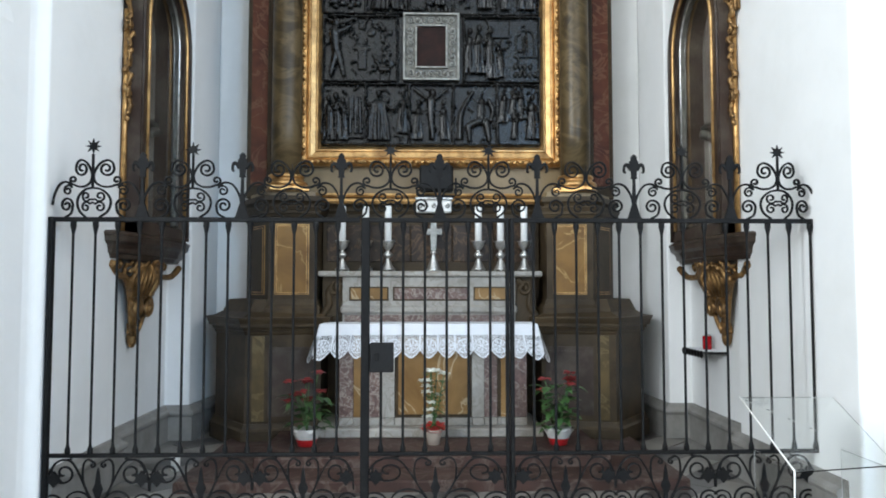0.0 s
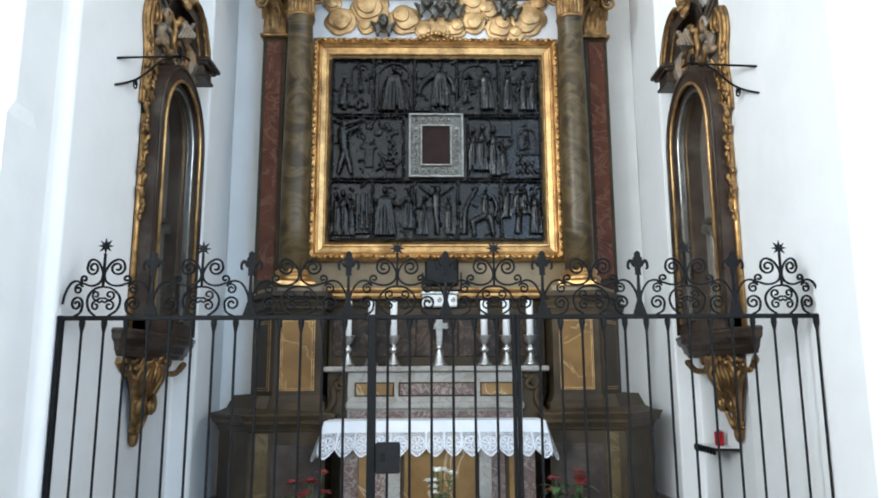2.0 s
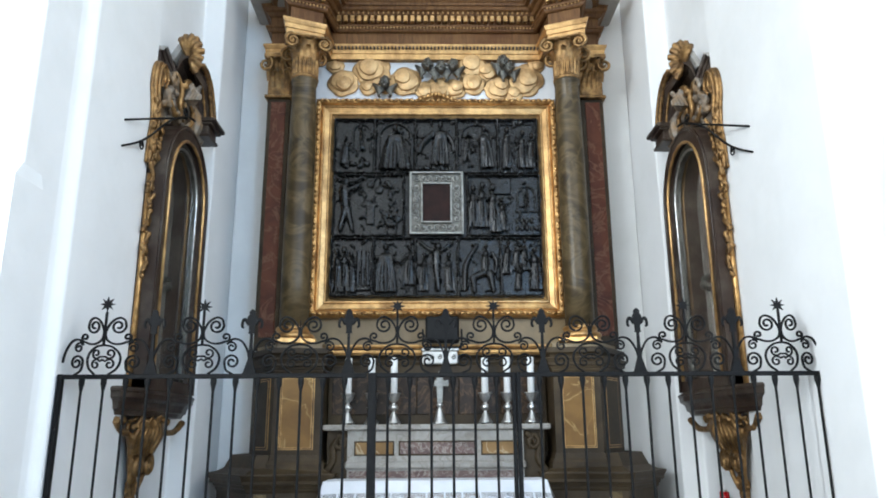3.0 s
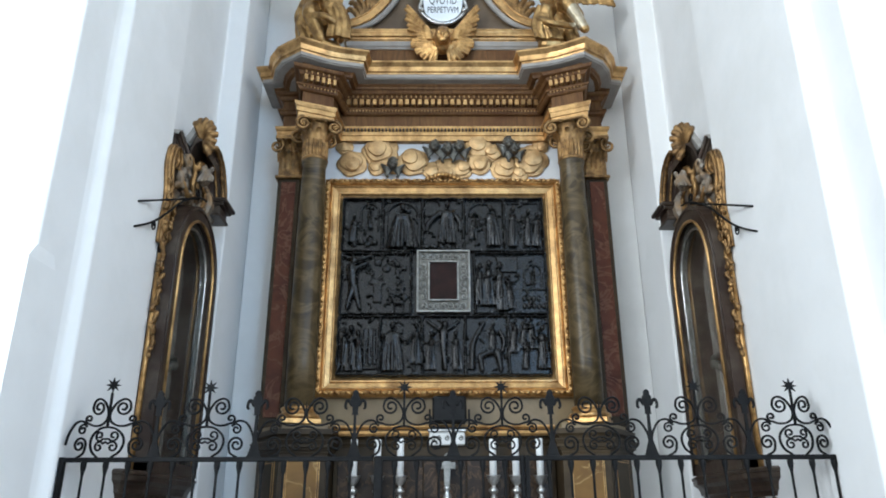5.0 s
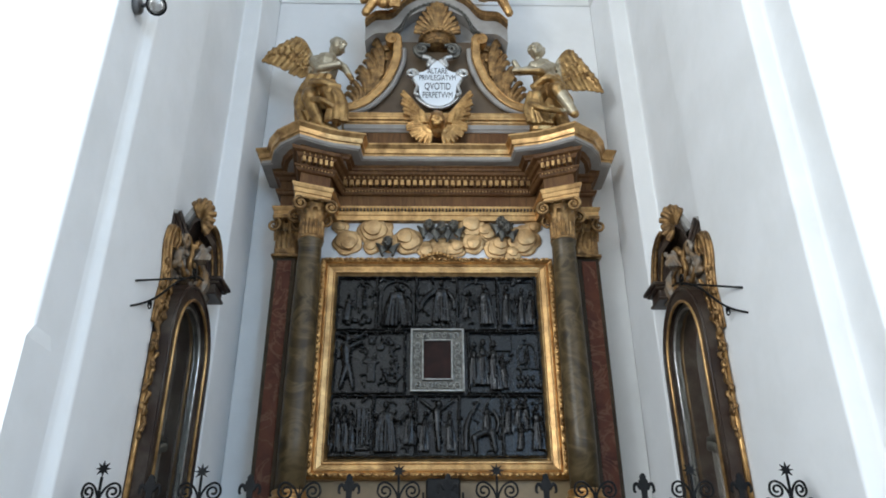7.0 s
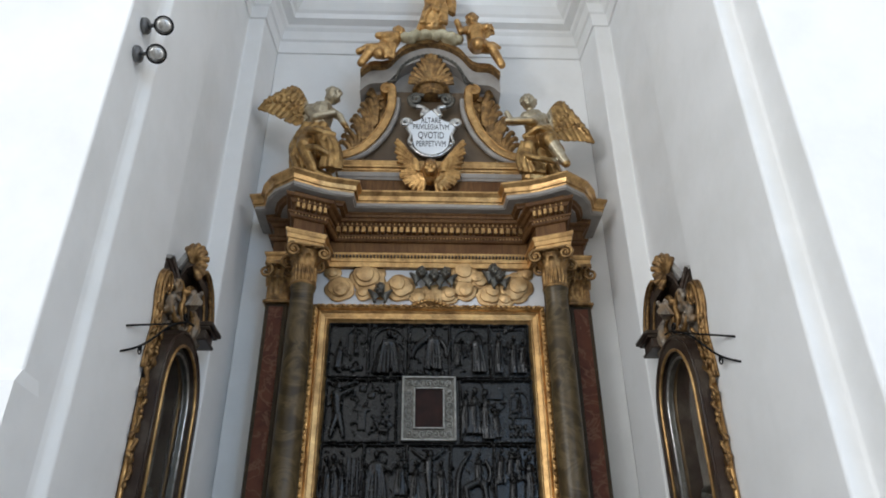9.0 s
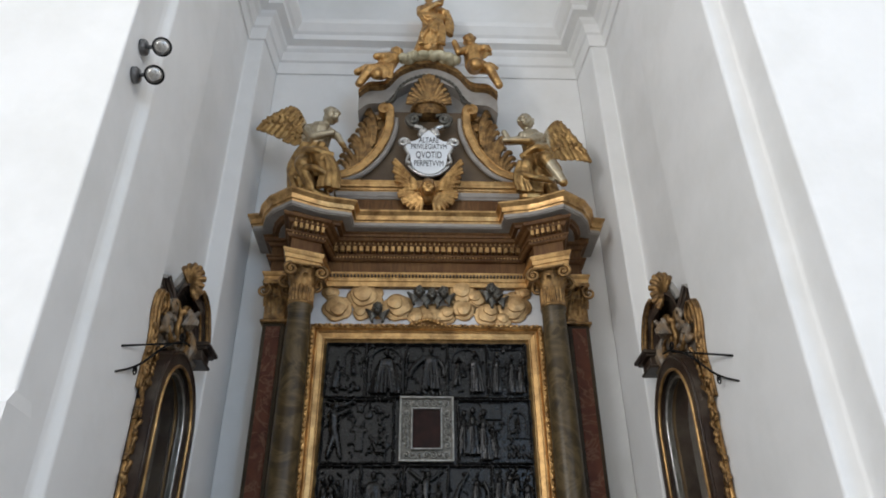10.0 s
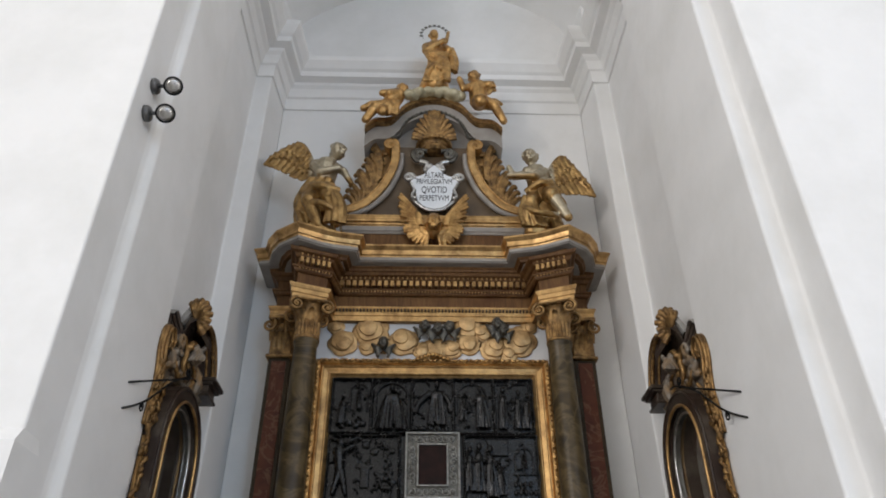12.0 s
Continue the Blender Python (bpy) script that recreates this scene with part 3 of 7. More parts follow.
part("frieze_ground", box(bmesh.new(), -1.42, 1.42, 8.02, 8.06, 5.38, 6.06), PANEL_WHITE, retable, "white ground behind the gilded clouds")

# panels in the base and pedestals
for s in (-1, 1):
    d = Vector((1.15 - 1.60, 7.42 - 7.36)).normalized()
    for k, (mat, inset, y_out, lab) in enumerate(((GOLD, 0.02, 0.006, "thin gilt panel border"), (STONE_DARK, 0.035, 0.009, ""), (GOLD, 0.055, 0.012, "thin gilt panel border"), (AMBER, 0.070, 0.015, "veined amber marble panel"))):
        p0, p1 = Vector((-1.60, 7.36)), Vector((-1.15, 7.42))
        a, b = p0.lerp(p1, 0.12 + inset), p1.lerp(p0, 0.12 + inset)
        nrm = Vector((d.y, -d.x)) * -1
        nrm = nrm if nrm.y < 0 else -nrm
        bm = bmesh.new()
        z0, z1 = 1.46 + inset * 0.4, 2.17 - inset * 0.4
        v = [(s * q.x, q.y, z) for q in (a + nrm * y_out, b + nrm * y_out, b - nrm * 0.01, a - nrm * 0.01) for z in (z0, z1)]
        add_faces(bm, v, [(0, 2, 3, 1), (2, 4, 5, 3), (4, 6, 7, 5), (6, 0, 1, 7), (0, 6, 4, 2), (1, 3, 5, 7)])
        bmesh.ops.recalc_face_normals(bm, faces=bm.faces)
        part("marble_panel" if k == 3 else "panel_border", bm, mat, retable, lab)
    p0, p1 = Vector((-1.93, 7.86)), Vector((-1.60, 7.36))
    d = (p1 - p0).normalized()
    nrm = Vector((d.y, -d.x))
    nrm = nrm if nrm.y < 0 else -nrm
    for k, (mat, i, o) in enumerate(((GOLD, 0.16, 0.006), (STONE_DARK, 0.18, 0.009), (GOLD, 0.215, 0.012), (STONE_DARK, 0.235, 0.015))):
        a, b = p0.lerp(p1, i), p1.lerp(p0, i)
        bm = bmesh.new()
        z0, z1 = 1.40 + i * 0.4, 2.22 - i * 0.4
        v = [(s * q.x, q.y, z) for q in (a + nrm * o, b + nrm * o, b - nrm * 0.01, a - nrm * 0.01) for z in (z0, z1)]
        add_faces(bm, v, [(0, 2, 3, 1), (2, 4, 5, 3), (4, 6, 7, 5), (6, 0, 1, 7), (0, 6, 4, 2), (1, 3, 5, 7)])
        bmesh.ops.recalc_face_normals(bm, faces=bm.faces)
        part("side_panel" if k == 3 else "panel_border", bm, mat, retable)
    p0, p1 = Vector((-1.78, 7.22)), Vector((-1.08, 7.36))
    d = (p1 - p0).normalized()
    nrm = Vector((d.y, -d.x))
    nrm = nrm if nrm.y < 0 else -nrm
    for mat, i, o, z0, z1, nm in ((WOOD_DARK, 0.30, 0.008, 0.30, 0.96, "dado_border"), (WOOD_DARK, 0.35, 0.014, 0.34, 0.92, "dado_panel")):
        a, b = p0.lerp(p1, i), p1.lerp(p0, 0.06 + (i - 0.30))
        bm = bmesh.new()
        v = [(s * q.x, q.y, z) for q in (a + nrm * o, b + nrm * o, b - nrm * 0.01, a - nrm * 0.01) for z in (z0, z1)]
        add_faces(bm, v, [(0, 2, 3, 1), (2, 4, 5, 3), (4, 6, 7, 5), (6, 0, 1, 7), (0, 6, 4, 2), (1, 3, 5, 7)])
        bmesh.ops.recalc_face_normals(bm, faces=bm.faces)
        part(nm, bm, mat, retable)

for s in (-1, 1):
    for k0, k1, z0, z1 in ((0.09, 0.25, 0.26, 1.07),):
        p0, p1 = Vector((-1.78, 7.22)), Vector((-1.08, 7.36))
        d = (p1 - p0).normalized()
        nrm = Vector((d.y, -d.x))
        nrm = nrm if nrm.y < 0 else -nrm
        a, b = p0.lerp(p1, k0), p0.lerp(p1, k1)
        bm = bmesh.new()
        v = [(s * q.x, q.y, z) for q in (a + nrm * 0.008, b + nrm * 0.008, b - nrm * 0.01, a - nrm * 0.01) for z in (z0, z1)]
        add_faces(bm, v, [(0, 2, 3, 1), (2, 4, 5, 3), (4, 6, 7, 5), (6, 0, 1, 7), (0, 6, 4, 2), (1, 3, 5, 7)])
        bmesh.ops.recalc_face_normals(bm, faces=bm.faces)
        part("ochre_strip", bm, OLIVE_STRIP, retable, "ochre marble strip")

# the reredos between the pedestals: dark veined slabs in a paler border
part("reredos_border", box(bmesh.new(), -1.12, 1.12, 7.70, 7.80, 1.68, 2.30, 0.01), STONE_DARK, retable)
for i in range(5):
    x0 = -1.08 + i * 0.432
    part("reredos_slab", box(bmesh.new(), x0 + 0.004, x0 + 0.428, 7.685, 7.72, 1.80, 2.18, 0.006), DARK_MARBLE, retable, "dark brown veined marble slab")

# columns with bases and capitals


def acanthus(bm, cx, cy, ang, r, z0, h, w):
    """One curling leaf on a capital's bell."""
    ca, sa = math.cos(ang), math.sin(ang)
    prof = [(0.0, 0.0, 0.8), (0.015, 0.35, 1.0), (0.03, 0.65, 0.9), (0.07, 0.92, 0.7), (0.11, 1.0, 0.45), (0.125, 0.9, 0.2)]
    rows = []
    for d, k, ww in prof:
        row = []
        for u in (-1, -0.5, 0, 0.5, 1):
            q = r + d * h / 0.2 - (abs(u) ** 2) * 0.012 + (0.006 if u == 0 else 0)
            t = u * w * ww
            row.append(bm.verts.new((cx + ca * q - sa * t, cy + sa * q + ca * t, z0 + h * k)))
        rows.append(row)
    for a, b in zip(rows, rows[1:]):
        for i in range(4):
            f = bm.faces.new((a[i], a[i + 1], b[i + 1], b[i]))
            f.smooth = True


def capital(parent, cx, cy, z0, h, r, face, name="capital"):
    bm = bmesh.new()
    lathe(bm, [(r * 1.12, 0), (r * 1.15, 0.02), (r * 1.05, 0.04), (r, 0.05), (r * 1.02, h * 0.5), (r * 1.2, h * 0.82), (r * 1.35, h * 0.88)], cx, cy, 20, z0)
    for i in range(20):
        a = math.tau * i / 20
        tube(bm, [(cx + r * 1.03 * math.cos(a), cy + r * 1.03 * math.sin(a), z0 + 0.05), (cx + r * 1.05 * math.cos(a), cy + r * 1.05 * math.sin(a), z0 + h * 0.5)], 0.012, 5)
    main = fuse(part(name, bm, GOLD_OLD, parent, "worn gilded corinthian capital"), 0.007, 0)
    for row, (k, hh, w) in enumerate(((0.42, 0.30, 0.05), (0.55, 0.34, 0.055))):
        for i in range(10):
            bm = bmesh.new()
            acanthus(bm, cx, cy, math.tau * (i + row * 0.5) / 10, r * 1.03, z0 + h * k, h * hh, w)
            part("acanthus_leaf", bm, GOLD_OLD, main)
    ca, sa = math.cos(face), math.sin(face)
    for sx in (-1, 1):
        for sy in (-1, 1):
            vx, vy = cx + (ca * sx - sa * sy) * r * 1.32, cy + (sa * sx + ca * sy) * r * 1.32
            bm = bmesh.new()
            tube(bm, [(vx + x * ca, vy + x * sa, z0 + h * 0.80 + z) for x, z in curl(0, 0, 0.085, 1.8, 90, -sx, 26, 0.1)], 0.024, 6, lambda t: 1 - 0.5 * t)
            blob(bm, (vx, vy, z0 + h * 0.80), (0.024, 0.024, 0.024), None, 6, 5)
            part("volute", bm, GOLD_OLD, main)
    w = r * 1.45
    bm = merge(bmesh.new(), box(bmesh.new(), -w, w, -w, w, 0, h * 0.07, 0.012), Matrix.Translation((cx, cy, z0 + h * 0.93)) @ Matrix.Rotation(face, 4, "Z"))
    part("abacus", bm, GOLD_OLD, main)
    return main


for s in (-1, 1):
    cx, cy = s * 1.475, 7.56
    bm = bmesh.new()
    lathe(bm, [(0.150, 0), (0.152, 0.5), (0.151, 1.0), (0.146, 1.8), (0.137, 2.45), (0.130, 2.73), (0.144, 2.75), (0.146, 2.78), (0.140, 2.80)], cx, cy, 32, 2.66)
    part("column", bm, GREEN, retable, "polished olive and brown marble column shaft")
    bm = bmesh.new()
    t = box(bmesh.new(), -0.20, 0.20, -0.20, 0.20, 0, 0.06, 0.01)
    merge(bm, t, Matrix.Translation((cx, cy, 2.49)) @ Matrix.Rotation(s * -0.35, 4, "Z"))
    lathe(bm, [(0.20, 0.0), (0.213, 0.015), (0.215, 0.035), (0.20, 0.055), (0.175, 0.062), (0.168, 0.085), (0.178, 0.09), (0.184, 0.105), (0.176, 0.12), (0.158, 0.13)], cx, cy, 32, 2.545)
    part("column_base", bm, GOLD, retable, "gilded moulded column base")
    capital(retable, cx, cy, 5.445, 0.49, 0.135, s * -0.32)
    # red marble pilaster behind, with its own small capital
    x0, x1 = sorted((s * 1.70, s * 1.96))
    part("pilaster", box(bmesh.new(), x0, x1, 7.90, 8.30, 2.48, 5.42, 0.008), STONE_DARK, retable, "brown framed pilaster")
    part("pilaster_inlay", box(bmesh.new(), x0 + 0.045, x1 - 0.045, 7.888, 7.95, 2.62, 5.36, 0.004), RED, retable, "red marble inlay")
    bm = bmesh.new()
    box(bm, x0 - 0.03, x1 + 0.03, 7.85, 8.2, 5.40, 5.44, 0.01)
    box(bm, x0, x1, 7.87, 8.2, 5.44, 5.86, 0.01)
    box(bm, x0 - 0.05, x1 + 0.05, 7.82, 8.2, 5.90, 5.96, 0.01)
    cap = part("pilaster_capital", bm, GOLD_OLD, retable, "worn gilded pilaster capital")
    for i in range(4):
        for dx, z in ((0.04 + i * 0.06, 5.46), (0.01 + i * 0.08, 5.62)):
            bm = bmesh.new()
            acanthus(bm, x0 + dx, 7.88, -math.pi / 2, 0.0, z, 0.24, 0.037)
            part("acanthus_leaf", bm, GOLD_OLD, cap)
    for q in (x0 - 0.02, x1 + 0.02):
        bm = bmesh.new()
        tube(bm, [(q + x, 7.81, 5.80 + z) for x, z in curl(0, 0, 0.085, 1.8, 90, 1 if q > (x0 + x1) / 2 else -1, 26, 0.1)], 0.024, 6, lambda t: 1 - 0.5 * t)
        part("volute", bm, GOLD_OLD, cap)

# entablature: gilt architrave, walnut frieze, dentils and a projecting cornice that breaks forward over the columns
ARCH = [(-2.0, 8.38), (-2.0, 7.95), (-1.71, 7.95), (-1.655, 7.37), (-1.285, 7.52), (-1.25, 7.95)]
FRIEZE = [(-1.97, 8.38), (-1.97, 7.97), (-1.69, 7.97), (-1.635, 7.40), (-1.295, 7.54), (-1.26, 7.97)]
BED = [(-1.98, 8.38), (-1.98, 7.96), (-1.72, 7.96), (-1.65, 7.385), (-1.275, 7.535), (-1.20, 7.95)]
stack("entablature_core", FRIEZE, 6.08, 6.50, WOOD, "walnut veneered frieze")
band("architrave", ARCH, 5.94, 6.12, 0.05, [(0.2, 0), (0.25, 0.35), (0.5, 0.38), (0.55, 0.68), (0.7, 0.72), (1, 0.88), (1, 1)], GOLD_PALE, "gilded architrave")
stack("architrave_core", ARCH, 5.938, 6.10, GOLD_OLD)
bm = bmesh.new()
for i in range(58):
    box(bm, -1.21 + i * 0.0425, -1.19 + i * 0.0425, 7.885, 7.93, 6.055, 6.085, 0.004)
tagged(part("beading", bm, WOOD_DARK, retable), "row of small dark notches", kind="stuff")
stack("bed_core", BED, 6.34, 6.66, WOOD)
band("frieze_moulding", BED, 6.30, 6.37, 0.055, [(0.2, 0), (0.5, 0.2), (0.7, 0.6), (1, 0.7), (1, 1)], WOOD)
band("dentil_band", BED, 6.50, 6.60, 0.10, [(0.1, 0), (0.3, 0.1), (0.5, 0.45), (0.9, 0.6), (1, 0.8), (1, 1)], WOOD)
# the cornice sweeps forward over each column in a rounded break
COR = [(-2.02, 8.38), (-2.02, 7.97), (-1.90, 7.95), (-1.885, 7.80), (-1.835, 7.65), (-1.755, 7.53), (-1.63, 7.44), (-1.46, 7.53), (-1.30, 7.59), (-1.14, 7.625), (-1.12, 7.88)]
stack("cornice_core", COR, 6.585, 6.70, GREY_PAINT)
bm = bmesh.new()
sweep(bm, ring(COR), [(-0.02, 6.60), (0.05, 6.60), (0.06, 6.63), (0.075, 6.64), (0.085, 6.655), (-0.02, 6.655)])
part("cornice_bed", bm, WOOD, retable, "walnut bed moulding")
bm = bmesh.new()
sweep(bm, ring(COR), [(-0.02, 6.657), (0.185, 6.657), (0.19, 6.667), (0.205, 6.668), (0.205, 6.71), (-0.02, 6.71)])
part("cornice_soffit", bm, GREY_PAINT, retable, "grey painted soffit")
bm = bmesh.new()
sweep(bm, ring(COR), [(-0.02, 6.712), (0.205, 6.712), (0.21, 6.732), (0.232, 6.738), (0.238, 6.765), (0.226, 6.772), (0.236, 6.80), (0.268, 6.83), (0.278, 6.84), (0.278, 6.862), (-0.02, 6.868)])
part("crown_moulding", bm, GOLD_PALE, retable, "gilded crown moulding")
bm = solid(bmesh.new(), ring(COR), 6.70, 6.87)
part("cornice_top", bm, WOOD, retable)
# dentils, set along each face of the cornice
line = ring(BED)
for k, ((ax, ay), (bx, by)) in enumerate(zip(line, line[1:])):
    if k not in (3, 5, 7):
        continue
    a, b = Vector((ax, ay)), Vector((bx, by))
    ln = (b - a).length
    d = (b - a).normalized()
    nrm = Vector((d.y, -d.x))
    n = int(ln / (0.079 if k == 5 else 0.066))
    for i in range(n):
        c = a + d * ((i + 0.5) * ln / n) + nrm * 0.045
        w = 0.025 if k == 5 else 0.021
        t = box(bmesh.new(), -w, w, -0.04, 0.025, 6.405, 6.485, 0.006)
        bm = merge(bmesh.new(), t, Matrix.Translation((c.x, c.y, 0)) @ Matrix.Rotation(math.atan2(d.y, d.x), 4, "Z"))
        part("dentil", bm, GOLD_PALE, retable)
    for z, out, pitch in ((6.335, 0.05, 0.040), (6.535, 0.055, 0.060)):
        bm = bmesh.new()
        n = int(ln / pitch)
        for i in range(n):
            c = a + d * ((i + 0.5) * ln / n) + nrm * out
            blob(bm, (c.x, c.y, z), (0.012, 0.014, 0.014 if z < 6.4 else 0.020), None, 6, 4)
        tagged(part("bead_row", bm, GOLD_PALE, retable, "", True), "row of small gilded beads", kind="stuff")

# attic
ATTIC = [(-1.16, 8.38), (-1.16, 7.86)]
stack("attic_block", ATTIC, 6.84, 7.24, WOOD, "red walnut veneered attic")
band("attic_fillet", [(-1.17, 8.38), (-1.17, 7.86)], 7.20, 7.295, 0.05, [(0.3, 0), (0.5, 0.2), (0.9, 0.4), (1, 1)], GREY_PAINT, "grey painted fillet")
band("attic_moulding", [(-1.18, 8.38), (-1.18, 7.86)], 7.297, 7.45, 0.10, CORNICE, GOLD_PALE, "gilded attic moulding")
band("attic_foot", ATTIC, 6.85, 6.95, 0.06, [(1, 0), (1, 0.4), (0.4, 0.7), (0.2, 1)], GOLD_PALE)
half = bend([(1.12, 7.40), (0.88, 7.62), (0.66, 8.0), (0.55, 8.4), (0.53, 8.80)], 6)
outline = [(p.x, p.y) for p in half] + [(-p.x, p.y) for p in reversed(half)]
part("attic_panel", prism(bmesh.new(), outline, 7.92, 8.35), ATTIC_BROWN, retable, "ochre painted attic panel")
for s in (-1, 1):
    bm = bmesh.new()
    pts = [(p.x, p.y) for p in bend([(1.24, 7.55), (1.08, 7.60), (0.92, 7.70), (0.74, 7.92), (0.63, 8.14), (0.55, 8.42), (0.54, 8.70)], 5)] + curl(0.62, 8.75, 0.08, 1.4, 200, -1, 20, 0.15)
    for w, o, zz in ((0.05, 7.80, 0.0),):
        ribbon(bm, [(s * x, z) for x, z in pts], 0.058, o, 7.97)
    part("scroll_band", bm, GOLD_PALE, retable, "broad gilded scroll")
    bm = bmesh.new()
    for side in (-1, 1):
        tube(bm, [(s * p[0], 7.80, p[1]) for p in offset_line(pts, 0.05 * side)], 0.012, 6)
    part("scroll_bead", bm, GOLD, retable, "", True)
    bm = bmesh.new()
    tube(bm, [(s * (x - 0.085), 7.86, z - 0.03) for x, z in pts[:30]], 0.04, 8)
    part("scroll_fillet", bm, GREY_PAINT, retable, "grey inner fillet of the scroll", True)
    # carved foliage outside the scroll: a backing plate, long plumes and small curls
    bm = bmesh.new()
    plate = [(1.20, 7.55), (1.10, 7.72), (1.01, 7.95), (0.97, 8.25), (0.96, 8.52), (0.86, 8.74), (0.72, 8.78), (0.62, 8.66), (0.62, 8.36), (0.70, 8.06), (0.85, 7.80), (1.02, 7.64)]
    prism(bm, [(s * x, z) for x, z in plate], 7.95, 8.02)
    rnd = random.Random(5)
    for i in range(11):
        k = i / 10
        a = Vector((1.10, 7.60)).lerp(Vector((0.74, 8.20)), k)
        tip = Vector((1.16, 7.86)).lerp(Vector((0.80, 8.84)), k) + Vector((rnd.uniform(0.0, 0.06), rnd.uniform(-0.02, 0.03)))
        mid = a.lerp(tip, 0.55) + Vector((-0.05, 0.0))
        tube(bm, [(s * p.x, 7.93 - 0.02 * math.sin(3 * j / 12), p.y) for j, p in enumerate(bend([a, mid, tip, tip + Vector((0.05, -0.02))], 5))], 0.030, 7, lambda t: 0.55 + 0.75 * math.sin(2.8 * t))
    for i in range(26):
        k = rnd.random()
        p = Vector((1.02, 7.66)).lerp(Vector((0.70, 8.70)), k) + Vector((-0.13 * math.sin(3.14 * k) + rnd.uniform(0, 0.15), 0))
        tube(bm, [(s * (p.x + u), 7.915, p.y + w) for u, w in curl(0, 0, rnd.uniform(0.030, 0.05), 1.4, rnd.uniform(0, 360), 1 if i % 2 else -1, 16, 0.2)], 0.014, 6)
        blob(bm, (s * p.x, 7.91, p.y), (0.016, 0.016, 0.016), None, 6, 5)
    fuse(part("carved_foliage", bm, GOLD_OLD, retable, "carved gilded foliage", True), 0.009, 0)

# curved crown of the attic
crown = [(-1.0, 8.84), (-0.86, 8.98), (-0.62, 9.02), (-0.42, 9.28), (-0.2, 9.42), (0, 9.46), (0.2, 9.42), (0.42, 9.28), (0.62, 9.02), (0.86, 8.98), (1.0, 8.84)]
arc = bend(crown, 4)
for nm, mat, dz0, dz1, y0 in (("crown_soffit", GREY_PAINT, -0.14, 0.10, 7.80), ("crown_gilding", GOLD_OLD, 0.104, 0.19, 7.70)):
    bm = bmesh.new()
    pts = [(p.x, p.y + dz1) for p in arc] + [(p.x, p.y + dz0) for p in reversed(arc)]
    n = len(arc)
    f = [bm.verts.new((x, y0, z)) for x, z in pts]
    g = [bm.verts.new((x, 8.3, z)) for x, z in pts]
    for i in range(n - 1):
        j = 2 * n - 1 - i
        bm.faces.new((f[i], f[i + 1], f[j - 1], f[j]))
        bm.faces.new((f[i + 1], f[i], g[i], g[i + 1]))
        bm.faces.new((f[j], f[j - 1], g[j - 1], g[j]))
    bm.faces.new((f[0], f[-1], g[-1], g[0]))
    bm.faces.new((f[n], f[n - 1], g[n - 1], g[n]))
    bmesh.ops.recalc_face_normals(bm, faces=bm.faces)
    part(nm, bm, mat, retable, "curved gilded crown moulding" if mat is GOLD_PALE else "")
part("attic_upper_panel", prism(bmesh.new(), [(-0.86, 8.70)] + [(p.x, p.y - 0.05) for p in arc[6:-6]] + [(0.86, 8.70)], 7.98, 8.3), GREY_PAINT, retable)

# picture frame
frame_thing = thing("picture_frame", (0, 8.0, 2.83), "wide gilded frame with a carved leaf border on the altarpiece", "frame")


def frame_ring(bm, x, z0, z1, prof):
    """A mitred frame: prof is pairs (inwards, forwards)."""
    rows = []
    for d, y in prof:
        rows.append([bm.verts.new(v) for v in ((-x + d, 8.05 - y, z0 + d), (x - d, 8.05 - y, z0 + d), (x - d, 8.05 - y, z1 - d), (-x + d, 8.05 - y, z1 - d))])
    for a, b in zip(rows, rows[1:]):
        for i in range(4):
            bm.faces.new((a[i], a[(i + 1) % 4], b[(i + 1) % 4], b[i]))
    return bm


FX, FZ0, FZ1 = 1.40, 2.84, 5.42
bm = frame_ring(bmesh.new(), FX - 0.07, FZ0 + 0.07, FZ1 - 0.07, [(0, 0), (0, 0.10), (0.015, 0.11), (0.03, 0.10), (0.035, 0.085), (0.085, 0.07), (0.095, 0.085), (0.11, 0.085), (0.125, 0.06), (0.15, 0.04)])
part("frame_moulding", bm, GOLD_PALE, frame_thing, "smooth gilded inner moulding")
bm = frame_ring(bmesh.new(), FX, FZ0, FZ1, [(0, 0), (0, 0.10), (0.01, 0.13), (0.035, 0.145), (0.06, 0.13), (0.07, 0.10), (0.07, 0.0)])
rnd = random.Random(3)
def border_lumps(x0, z0, x1, z1):
    n = int(math.hypot(x1 - x0, z1 - z0) / 0.062)
    for i in range(n):
        k = (i + 0.5) / n
        ang = 0 if z0 == z1 else 90
        blob(bm, (x0 + (x1 - x0) * k, 7.90, z0 + (z1 - z0) * k), (0.036, 0.022, 0.020), (0, ang + (28 if i % 2 else -28), 0), 8, 5)
m = 0.035
border_lumps(-FX + m, FZ0 + m, FX - m, FZ0 + m)
border_lumps(-FX + m, FZ1 - m, FX - m, FZ1 - m)
border_lumps(-FX + m, FZ0 + m, -FX + m, FZ1 - m)
border_lumps(FX - m, FZ0 + m, FX - m, FZ1 - m)
for i in range(9):
    blob(bm, (-0.18 + i * 0.045, 7.88, FZ1 + 0.0 + 0.035 * math.cos((i - 4) * 0.6)), (0.035, 0.03, 0.03), (0, i * 40, 0), 8, 5)
part("carved_border", bm, GOLD, frame_thing, "carved gilded leaf border")

# the blackened relief
relief = thing("relief_panel", (0, 8.0, 3.05), "blackened bronze relief with fifteen figure scenes", "relief")
PX, PZ0, PZ1 = 1.19, 3.06, 5.20
part("relief_ground", box(bmesh.new(), -PX - 0.02, PX + 0.02, 8.016, 8.055, PZ0 - 0.02, PZ1 + 0.02), BRONZE, relief)


